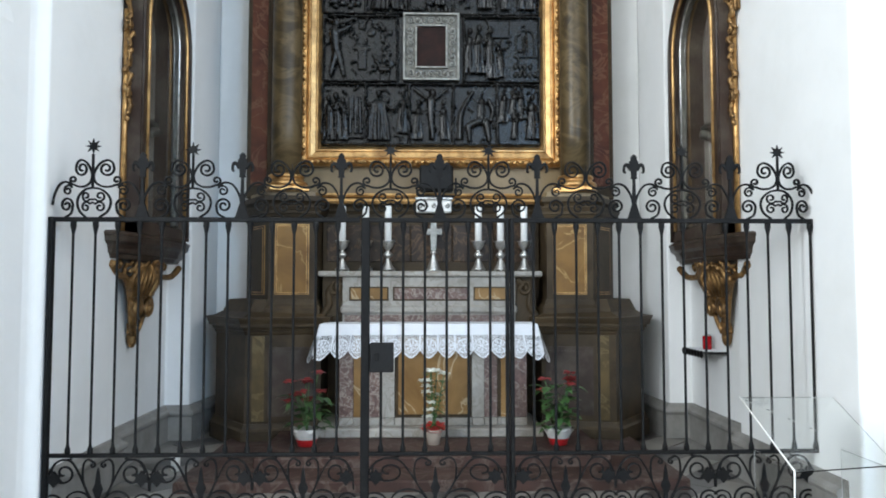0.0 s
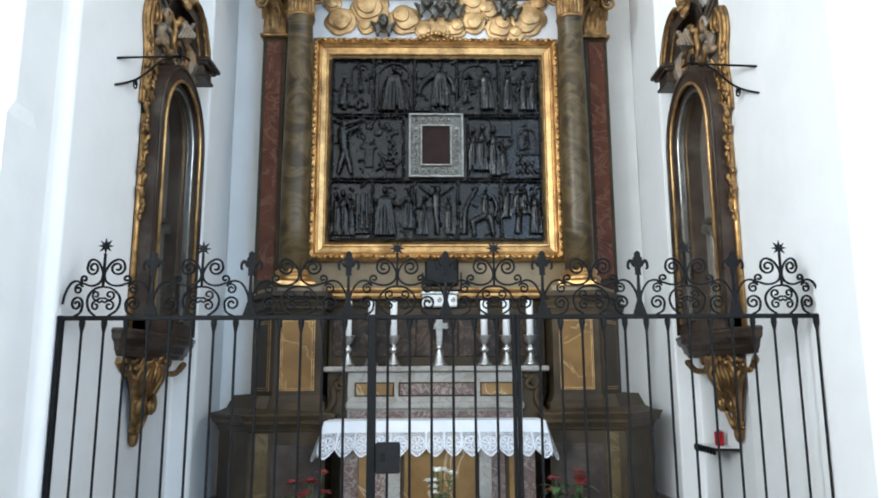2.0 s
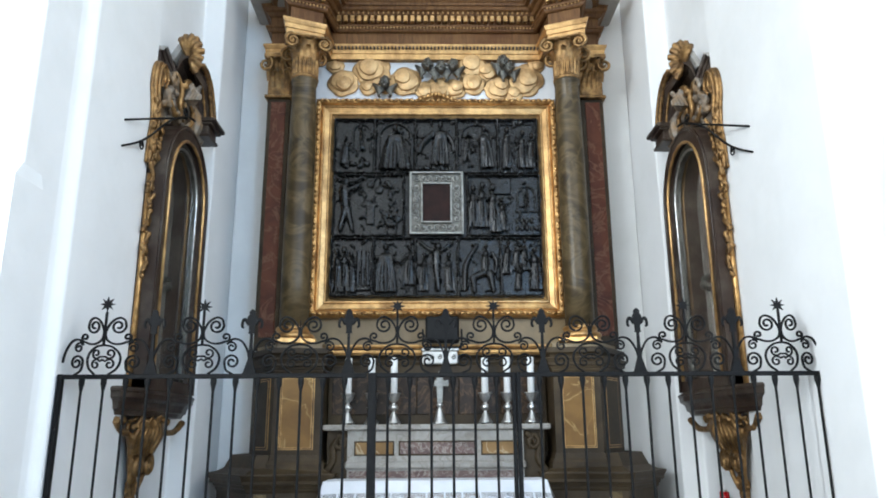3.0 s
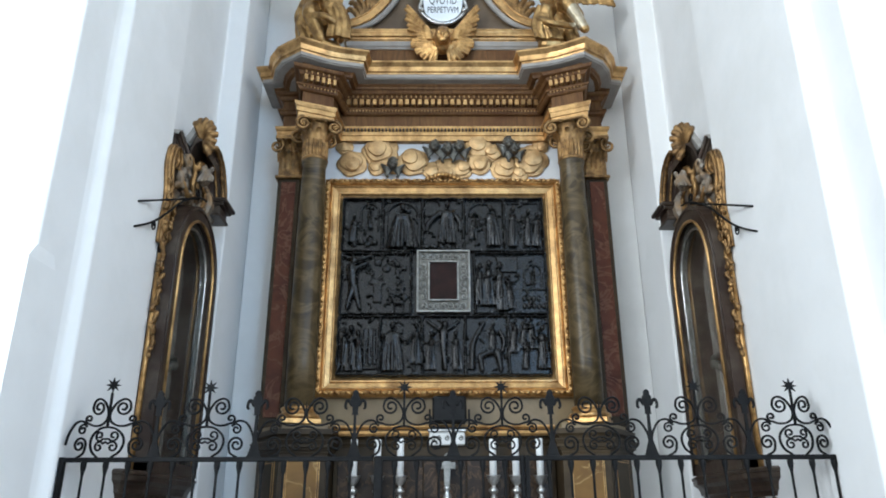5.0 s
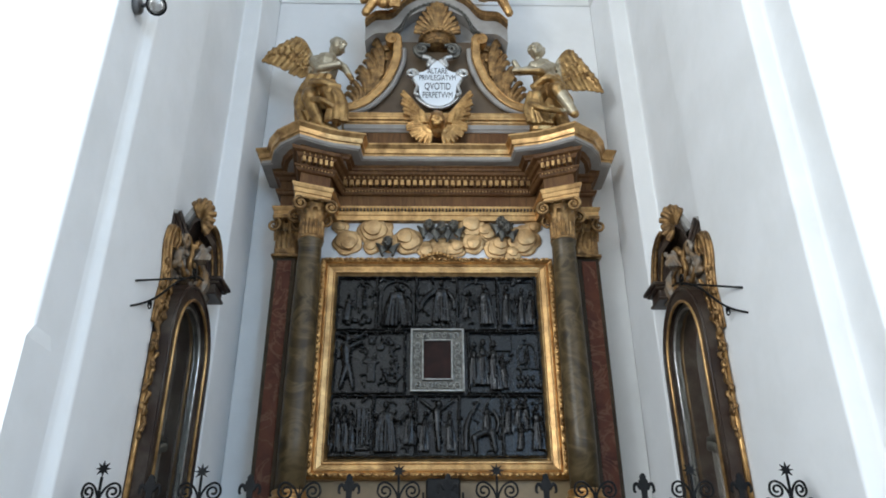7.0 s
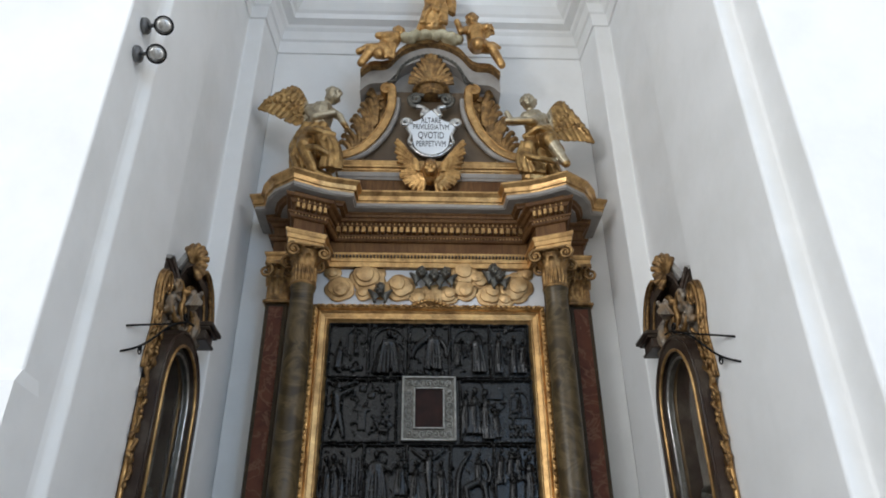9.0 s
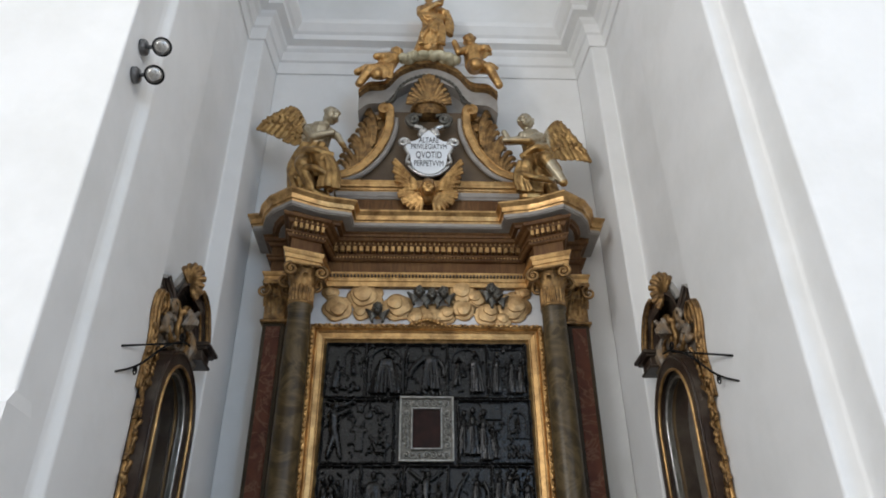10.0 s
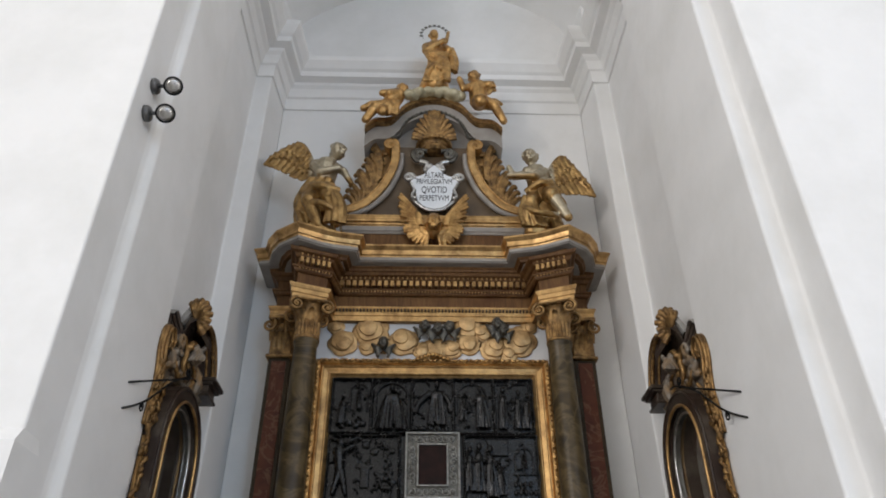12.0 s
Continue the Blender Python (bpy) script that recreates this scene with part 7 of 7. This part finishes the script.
bm = bmesh.new()
rnd = random.Random(22)
head(bm, 1.33, Y - 0.06, 8.27, 0.115, -0.2)
limb(bm, (1.46, Y, 7.68), (1.40, Y, 8.00), 0.14, 0.16)
limb(bm, (1.28, Y - 0.05, 8.02), (1.50, Y, 8.02), 0.08, 0.085)
limb(bm, (1.36, Y - 0.02, 8.08), (1.34, Y - 0.04, 8.18), 0.055, 0.055)
limb(bm, (1.50, Y - 0.06, 8.00), (1.32, Y - 0.22, 7.80), 0.075, 0.06)
limb(bm, (1.32, Y - 0.22, 7.80), (1.00, Y - 0.20, 7.82), 0.058, 0.04)
limb(bm, (1.24, Y, 8.00), (1.08, Y - 0.06, 7.92), 0.065, 0.055)
limb(bm, (1.08, Y - 0.06, 7.92), (1.02, Y - 0.08, 8.06), 0.05, 0.04)
limb(bm, (1.48, Y, 7.62), (1.52, Y - 0.24, 7.48), 0.14, 0.11)
limb(bm, (1.52, Y - 0.24, 7.48), (1.70, Y - 0.26, 7.10), 0.095, 0.060)
limb(bm, (1.36, Y, 7.60), (1.26, Y - 0.20, 7.40), 0.13, 0.10)
limb(bm, (1.26, Y - 0.20, 7.40), (1.30, Y - 0.14, 7.02), 0.09, 0.07)
folds(bm, (1.42, 7.82), (1.40, 7.42), 0.14, 0.20, 10, 0.03, Y - 0.12, rnd, 0.03)
tube(bm, bend([(1.22, Y - 0.1, 7.62), (1.42, Y - 0.26, 7.66), (1.66, Y - 0.1, 7.62)], 6), 0.05, 7)
folds(bm, (1.26, 7.46), (1.28, 6.98), 0.08, 0.15, 8, 0.028, Y - 0.2, rnd, -0.05)
tube(bm, bend([(1.14, Y - 0.22, 7.28), (1.32, Y - 0.32, 7.12), (1.58, Y - 0.22, 7.16)], 6), 0.04, 7)
limb(bm, (1.62, Y + 0.08, 7.8), (1.70, Y + 0.1, 7.45), 0.09, 0.09)
wing(bm, (1.54, 7.98), (1.82, 8.42), (2.20, 7.72), (1.62, 7.84), Y + 0.12, 13)
limb(bm, (1.25, Y - 0.1, 6.98), (1.45, Y - 0.1, 6.95), 0.10, 0.08)
blob(bm, (1.44, Y + 0.02, 7.42), (0.22, 0.16, 0.32), (0, -14, 0), 14, 10)
tube(bm, bend([(1.60, Y - 0.04, 7.66), (1.72, Y, 7.50), (1.64, Y - 0.04, 7.28)], 6), 0.05, 7)
limb(bm, (1.55, Y - 0.05, 7.3), (1.62, Y - 0.1, 6.98), 0.09, 0.08)
statue("angel_statue", bm, ANGEL_SEATED, (1.45, 7.5, 6.86), "gilded carved angel seated on the cornice")


def plump(bm, a, b, r0, r1):
    """A chubby child's limb with a round joint."""
    limb(bm, a, b, r0 * 1.3, r1 * 1.3)
    blob(bm, b, (r1 * 1.35, r1 * 1.35, r1 * 1.35), None, 8, 6)


def putto(x, z, s, pose_k, label):
    bm = bmesh.new()
    y = 7.62
    if pose_k == 0:
        head(bm, -0.47, y, 9.69, 0.095, 0.4)
        plump(bm, (-0.66, y, 9.34), (-0.55, y, 9.54), 0.10, 0.095)
        plump(bm, (-0.58, y - 0.05, 9.56), (-0.76, y - 0.08, 9.52), 0.05, 0.04)
        plump(bm, (-0.52, y - 0.05, 9.56), (-0.66, y - 0.14, 9.46), 0.05, 0.04)
        plump(bm, (-0.68, y, 9.30), (-0.84, y - 0.10, 9.22), 0.09, 0.07)
        plump(bm, (-0.84, y - 0.10, 9.22), (-0.98, y - 0.08, 8.98), 0.06, 0.045)
        plump(bm, (-0.70, y, 9.28), (-0.74, y - 0.14, 9.10), 0.085, 0.06)
        plump(bm, (-0.90, y, 9.34), (-1.03, y, 9.28), 0.06, 0.04)
        folds(bm, (-0.62, 9.36), (-0.66, 9.08), 0.10, 0.12, 6, 0.035, y - 0.08, random.Random(3))
    else:
        head(bm, 0.61, y - 0.05, 9.93, 0.105, -0.1)
        plump(bm, (0.67, y, 9.46), (0.65, y, 9.74), 0.11, 0.105)
        plump(bm, (0.58, y - 0.04, 9.74), (0.44, y - 0.1, 9.62), 0.05, 0.042)
        plump(bm, (0.44, y - 0.1, 9.62), (0.38, y - 0.1, 9.82), 0.04, 0.035)
        plump(bm, (0.72, y - 0.04, 9.76), (0.82, y - 0.12, 9.70), 0.05, 0.042)
        plump(bm, (0.66, y - 0.02, 9.42), (0.68, y - 0.18, 9.30), 0.09, 0.075)
        plump(bm, (0.74, y - 0.02, 9.42), (0.88, y - 0.12, 9.26), 0.085, 0.06)
        plump(bm, (0.88, y - 0.12, 9.26), (1.0, y - 0.10, 8.98), 0.058, 0.045)
        wing(bm, (0.74, 9.80), (0.86, 9.92), (0.94, 9.76), (0.78, 9.70), y + 0.08, 6, 2)
        folds(bm, (0.78, 9.46), (0.94, 9.40), 0.05, 0.08, 5, 0.03, y - 0.02, random.Random(6))
    return statue("putto_statue", bm, GOLD, (x, y, z), label, 0.013)


putto(-0.7, 9.05, -1, 0, "gilded putto reclining on the curved crown")
putto(0.7, 9.05, 1, 1, "gilded winged putto seated on the curved crown")

# standing figure with a ring of stars, on a cloud
bm = bmesh.new()
rnd = random.Random(31)
y = 7.64
head(bm, 0.0, y - 0.02, 10.84, 0.085, -0.15)
limb(bm, (0.01, y, 10.70), (0.0, y, 10.78), 0.04, 0.04)
limb(bm, (0.03, y, 10.30), (0.02, y, 10.60), 0.13, 0.12)
limb(bm, (-0.10, y, 10.60), (0.13, y, 10.60), 0.07, 0.07)
limb(bm, (-0.12, y - 0.02, 10.58), (-0.12, y - 0.10, 10.40), 0.06, 0.055)
limb(bm, (-0.12, y - 0.10, 10.40), (0.14, y - 0.17, 10.56), 0.05, 0.04)
limb(bm, (0.16, y - 0.02, 10.56), (0.22, y - 0.10, 10.44), 0.06, 0.05)
limb(bm, (0.17, y - 0.16, 10.54), (0.21, y - 0.17, 10.74), 0.035, 0.022)
folds(bm, (0.03, 10.40), (0.04, 9.78), 0.10, 0.17, 11, 0.028, y - 0.09, rnd, 0.04)
folds(bm, (0.06, 10.30), (0.0, 9.76), 0.10, 0.17, 9, 0.05, y + 0.06, rnd)
folds(bm, (0.20, 10.56), (0.24, 10.10), 0.05, 0.06, 4, 0.04, y + 0.02, rnd, 0.04)
tube(bm, bend([(-0.12, y - 0.1, 10.36), (0.05, y - 0.16, 10.28), (0.2, y - 0.08, 10.36)], 6), 0.05, 7)
tube(bm, bend([(-0.10, y - 0.1, 9.98), (0.05, y - 0.17, 10.10), (0.18, y - 0.08, 10.26)], 6), 0.045, 7)
blob(bm, (0.03, y - 0.02, 9.90), (0.17, 0.13, 0.20), None, 12, 9)
tube(bm, bend([(-0.13, y - 0.08, 10.46), (-0.08, y - 0.16, 10.20), (0.10, y - 0.17, 9.94)], 6), 0.03, 7)
tube(bm, bend([(0.20, y - 0.06, 10.40), (0.06, y - 0.18, 10.14), (-0.10, y - 0.15, 9.86)], 6), 0.03, 7)
bmesh.ops.transform(bm, matrix=Matrix.Translation((0, 0, 9.75)) @ Matrix.Diagonal((1.08, 1, 1.08, 1)) @ Matrix.Translation((0, 0, -9.75)), verts=bm.verts)
statue("saint_statue", bm, GOLD, (0.02, y, 9.72), "gilded standing robed figure with joined palms", 0.012)
halo = thing("star_halo", (0.02, 7.74, 10.74), "thin ring of small silver stars behind the figure", "halo")
ring_bm = tube(bmesh.new(), [(0.01 + 0.20 * math.cos(a), 7.74, 11.08 + 0.20 * math.sin(a)) for a in [radians(-30 + 8 * i) for i in range(31)]], 0.004, 5)
part("wire_ring", ring_bm, SILVER_DARK, halo)
for i in range(11):
    a = radians(-10 + 20 * i)
    bm = bmesh.new()
    cx, cz = 0.01 + 0.215 * math.cos(a), 11.08 + 0.215 * math.sin(a)
    pts = [(cx + (0.034 if k % 2 == 0 else 0.015) * math.cos(math.pi * k / 6), cz + (0.034 if k % 2 == 0 else 0.015) * math.sin(math.pi * k / 6)) for k in range(12)]
    prism(bm, pts, 7.730, 7.738)
    part("star", bm, SILVER_DARK, halo)
bm = bmesh.new()
rnd = random.Random(13)
for i in range(20):
    k = i / 19 * 2 - 1
    blob(bm, (0.02 + k * 0.40, 7.66 + rnd.uniform(-.06, .04), 9.66 - 0.10 * k * k + rnd.uniform(-.03, .05)), (rnd.uniform(.06, .11), 0.09, rnd.uniform(.05, .08)), None, 10, 8)
fuse(part("cloud", bm, CLOUD_PALE, retable, "pale gilded cloud on the crown", True), 0.014, 2)

# shell, crown, cartouche and winged head in the attic
bm = bmesh.new()
for i in range(15):
    a = math.pi * (0.02 + 0.96 * i / 14)
    rx, rz = 0.33, 0.42 + 0.17 * math.sin(a) ** 3
    tube(bm, bend([(0.01 - 0.05 * math.cos(a), 7.88, 8.84), (0.01 - 0.55 * rx * math.cos(a), 7.80, 8.84 + 0.62 * rz * math.sin(a)), (0.01 - rx * math.cos(a), 7.78, 8.84 + rz * math.sin(a) * 0.98)], 5), 0.044, 7, lambda t: 0.35 + 0.75 * t - 0.25 * t ** 4, 0.8)
fuse(part("shell", bm, GOLD_OLD, retable, "large gilded fan shell", True), 0.010, 0)
bm = bmesh.new()
lathe(bm, [(0.10, 0.0), (0.17, 0.02), (0.20, 0.06), (0.17, 0.09), (0.21, 0.14), (0.26, 0.18), (0.25, 0.20)], 0.01, 7.90, 24, 8.62)
for i in range(15):
    a = math.pi * (1 + i / 14)
    blob(bm, (0.01 + 0.24 * math.cos(a), 7.90 + 0.24 * math.sin(a), 8.80), (0.032, 0.03, 0.035), None, 8, 6)
    blob(bm, (0.01 + 0.19 * math.cos(a), 7.90 + 0.19 * math.sin(a), 8.69), (0.020, 0.02, 0.030), None, 8, 6)
fuse(part("carved_crown", bm, GOLD_OLD, retable, "carved gilded crown below the shell", True), 0.009, 0)
for q in (-1, 1):
    bm = bmesh.new()
    tube(bm, [(0.01 + q * (0.215 + u), 7.76, 8.53 + w) for u, w in curl(0, 0, 0.085, 1.5, 100, -1, 24, 0.2)] if q > 0 else [(0.01 - (0.215 + u), 7.76, 8.53 + w) for u, w in curl(0, 0, 0.085, 1.5, 100, -1, 24, 0.2)], 0.030, 8)
    tube(bm, [(0.01 + q * p.x, 7.77, p.y) for p in bend([(0.10, 8.60), (0.22, 8.61), (0.31, 8.54), (0.26, 8.42), (0.16, 8.40), (0.08, 8.36)], 6)], 0.032, 8)
    part("crown_volute", bm, SILVER_DARK, retable, "tarnished grey volute below the crown", True)
bm = bmesh.new()
half = [(-0.60, 8.86), (-0.50, 8.90), (-0.46, 9.06), (-0.36, 9.24), (-0.18, 9.37)]
edge = bend(half + [(0.0, 9.41)] + [(-x, z) for x, z in reversed(half)], 6)
tube(bm, [(p.x, 7.795, p.y) for p in edge], 0.022, 6)
for p in edge[::2]:
    blob(bm, (p.x, 7.775, p.y), (0.020, 0.016, 0.020), None, 6, 5)
part("bead_arch", bm, SILVER_DARK, retable, "dark beaded border round the shell", True)

cart = thing("cartouche", (0.01, 7.80, 7.55), "pale cartouche shield lettered in Latin with silver scrolls", "cartouche")
sh = [(0.0, 8.32), (0.07, 8.25), (0.12, 8.17), (0.20, 8.12), (0.30, 8.10), (0.33, 8.04), (0.29, 7.96), (0.25, 7.88), (0.245, 7.78), (0.22, 7.68), (0.15, 7.60), (0.06, 7.56), (0.0, 7.55)]
outline = [(0.01 + x, z) for x, z in sh] + [(0.01 - x, z) for x, z in sh[-2:0:-1]]
bm = prism(bmesh.new(), outline, 7.745, 7.82)
part("shield", bm, ENAMEL, cart, "pale enamel shield")
for s in (-1, 1):
    bm = bmesh.new()
    tube(bm, [(0.01 + s * (0.345 + x), 7.75, 8.09 + z) for x, z in curl(0, 0, 0.075, 1.4, 200, -1, 22, 0.2)] if s > 0 else [(0.01 - (0.345 + x), 7.75, 8.09 + z) for x, z in curl(0, 0, 0.075, 1.4, 200, -1, 22, 0.2)], 0.028, 8)
    tube(bm, [(0.01 + s * p.x, 7.77, p.y) for p in bend([(0.33, 8.02), (0.275, 7.90), (0.30, 7.78), (0.24, 7.66), (0.12, 7.56), (0.0, 7.53)], 6)], 0.025, 8)
    tube(bm, [(0.01 + s * p.x, 7.77, p.y) for p in bend([(0.04, 8.34), (0.12, 8.24), (0.10, 8.36), (0.20, 8.40)], 6)], 0.04, 8)
    blob(bm, (0.01 + s * 0.27, 7.73, 7.72), (0.03, 0.03, 0.03), None, 8, 6)
    part("scroll_edge", bm, SILVER, cart, "silvered scroll edge", True)


def words(text, z, size, parent):
    """A line of lettering on the shield."""
    cu = bpy.data.curves.new("lettering", "FONT")
    cu.body, cu.size, cu.align_x, cu.align_y, cu.extrude = text, size, "CENTER", "CENTER", 0.002
    tmp = new("lettering_source", cu)
    me = bpy.data.meshes.new_from_object(tmp.evaluated_get(bpy.context.evaluated_depsgraph_get()))
    bpy.data.objects.remove(tmp)
    bm = bmesh.new()
    bm.from_mesh(me)
    bpy.data.meshes.remove(me)
    bmesh.ops.scale(bm, vec=(0.74, 1.28, 1), verts=bm.verts)
    bmesh.ops.transform(bm, matrix=Matrix.Translation((0.01, 7.742, z)) @ Matrix.Rotation(radians(90), 4, "X"), verts=bm.verts)
    part("lettering", bm, INK, parent, "black painted letters")


words("ALTARE", 8.13, 0.105, cart)
words("PRIVILEGIATVM", 8.015, 0.098, cart)
words("QVOTID", 7.87, 0.125, cart)
words("PERPETVVM", 7.725, 0.105, cart)

bm = bmesh.new()
head(bm, 0.0, 7.60, 7.20, 0.125, 0)
blob(bm, (0.0, 7.68, 7.14), (0.10, 0.12, 0.12), None, 10, 8)
for s in (-1, 1):
    for ends, root, n in (((Vector((0.45, 7.80)), Vector((0.49, 7.55)), Vector((0.37, 7.26))), (0.09, 7.20), 8), ((Vector((0.40, 7.22)), Vector((0.34, 7.02)), Vector((0.10, 6.90))), (0.05, 7.12), 8)):
        for lay in range(3):
            for i in range(n):
                u = i / (n - 1)
                tip = ends[0] * (1 - u) ** 2 + ends[1] * 2 * u * (1 - u) + ends[2] * u * u
                k = (1.0, 0.72, 0.46)[lay] * (1 + 0.04 * (i % 2))
                p0 = Vector((s * root[0], 7.74 - 0.022 * lay, root[1]))
                p1 = Vector((s * (root[0] + (tip.x - root[0]) * k), 7.75 - 0.028 * lay, root[1] + (tip.y - root[1]) * k))
                tube(bm, bend([p0, p0.lerp(p1, 0.55) + Vector((0, -0.04, 0.02)), p1], 4), 0.026, 7, lambda t: 0.7 + 0.55 * t - 0.3 * t ** 4, 0.8)
statue("cherub_head", bm, GOLD, (0, 7.75, 7.0), "gilded winged cherub head under the cartouche", 0.008)

# clouds and small heads on the white frieze
CLOUDS = [(-1.10, 5.66, 0.17), (-1.20, 5.88, 0.10), (-0.76, 5.82, 0.21), (-0.36, 5.68, 0.18), (0.04, 5.56, 0.17), (0.42, 5.86, 0.20), (0.44, 5.66, 0.15), (0.62, 5.80, 0.13), (0.74, 5.60, 0.16), (0.92, 5.52, 0.11), (1.06, 5.70, 0.21), (1.20, 5.90, 0.10), (-0.58, 5.62, 0.10), (-0.12, 5.56, 0.12), (0.22, 5.58, 0.13), (-0.80, 5.60, 0.10)]
rnd = random.Random(17)


def scallop(bm, cx, cz, r, lobes, y, rnd):
    """One thick plate with a lobed, rounded rim and a gently domed face."""
    a0, n = rnd.uniform(0, math.tau), lobes * 6
    rows = []
    for k, dy in ((0.96, 0.0), (1.0, -0.014), (0.94, -0.026), (0.80, -0.026), (0.55, -0.036), (0.25, -0.042)):
        ringv = []
        for i in range(n):
            a = math.tau * i / n
            q = r * k * (0.86 + 0.16 * abs(math.sin(lobes * a / 2 + a0)) ** 0.6)
            ringv.append(bm.verts.new((cx + q * math.cos(a), y + dy, cz + q * 0.94 * math.sin(a))))
        rows.append(ringv)
    for a, b in zip(rows, rows[1:]):
        for i in range(n):
            f = bm.faces.new((a[i], a[(i + 1) % n], b[(i + 1) % n], b[i]))
            f.smooth = True
    bm.faces.new(rows[-1])
    bm.faces.new(rows[0][::-1])


for cx, cz, r in CLOUDS:
    bm = bmesh.new()
    r *= 1.12
    y = 8.016
    for k, lobes in ((1.0, 5), (0.74, 4), (0.50, 3)) if r > 0.14 else ((1.0, 4), (0.62, 3)):
        o = r * (1 - k) * 0.45
        scallop(bm, cx + rnd.uniform(-o, o), cz + rnd.uniform(-o, o), r * k, lobes, y, rnd)
        y -= 0.030
    bmesh.ops.recalc_face_normals(bm, faces=bm.faces)
    part("cloud_relief", bm, GOLD_CLOUD, retable, "pale gilded carved cloud")
for hx, hz in ((-0.60, 5.60), (-0.10, 5.84), (0.06, 5.80), (0.20, 5.83), (0.80, 5.88), (0.86, 5.80)):
    bm = bmesh.new()
    head(bm, hx, 7.88, hz, 0.072, 0)
    for s in (-1, 1):
        for i in range(7):
            tube(bm, bend([(hx, 7.92, hz - 0.05), (hx + s * 0.07, 7.90, hz - 0.045 - 0.015 * i), (hx + s * (0.14 - 0.014 * i), 7.93, hz + 0.01 - 0.028 * i)], 4), 0.017, 6)
    single("cherub_head", bm, SILVER_DARK, (hx, 7.92, hz), "small tarnished silver cherub head among clouds", "statue")

# ---------- chapel floor tiles, laid diagonally ----------
floor = bpy.data.objects["floor"]
SIDE = 0.30
meshes = []
for mat in (TILE_DARK, TILE_LIGHT):
    bm = box(bmesh.new(), -SIDE / 2 + 0.002, SIDE / 2 - 0.002, -SIDE / 2 + 0.002, SIDE / 2 - 0.002, -0.012, 0.0, 0.002)
    me = bpy.data.meshes.new("tile")
    bm.to_mesh(me)
    bm.free()
    me.materials.append(mat)
    meshes.append(me)
half = SIDE / math.sqrt(2)
for i in range(-14, 15):
    for j in range(0, 26):
        x, y = i * half, 4.75 + j * half
        if (i + j) % 2 or abs(x) > 2.45 or y > 8.1 or y < 4.7 or (abs(x) < 1.7 and y > 6.0):
            continue
        ob = new("tile", meshes[((i + j) // 2 + i) % 2])
        ob.parent = floor
        ob.matrix_parent_inverse = Matrix.Translation(floor.location).inverted()
        ob.location = (x, y, 0)
        ob.rotation_euler = (0, 0, radians(45))
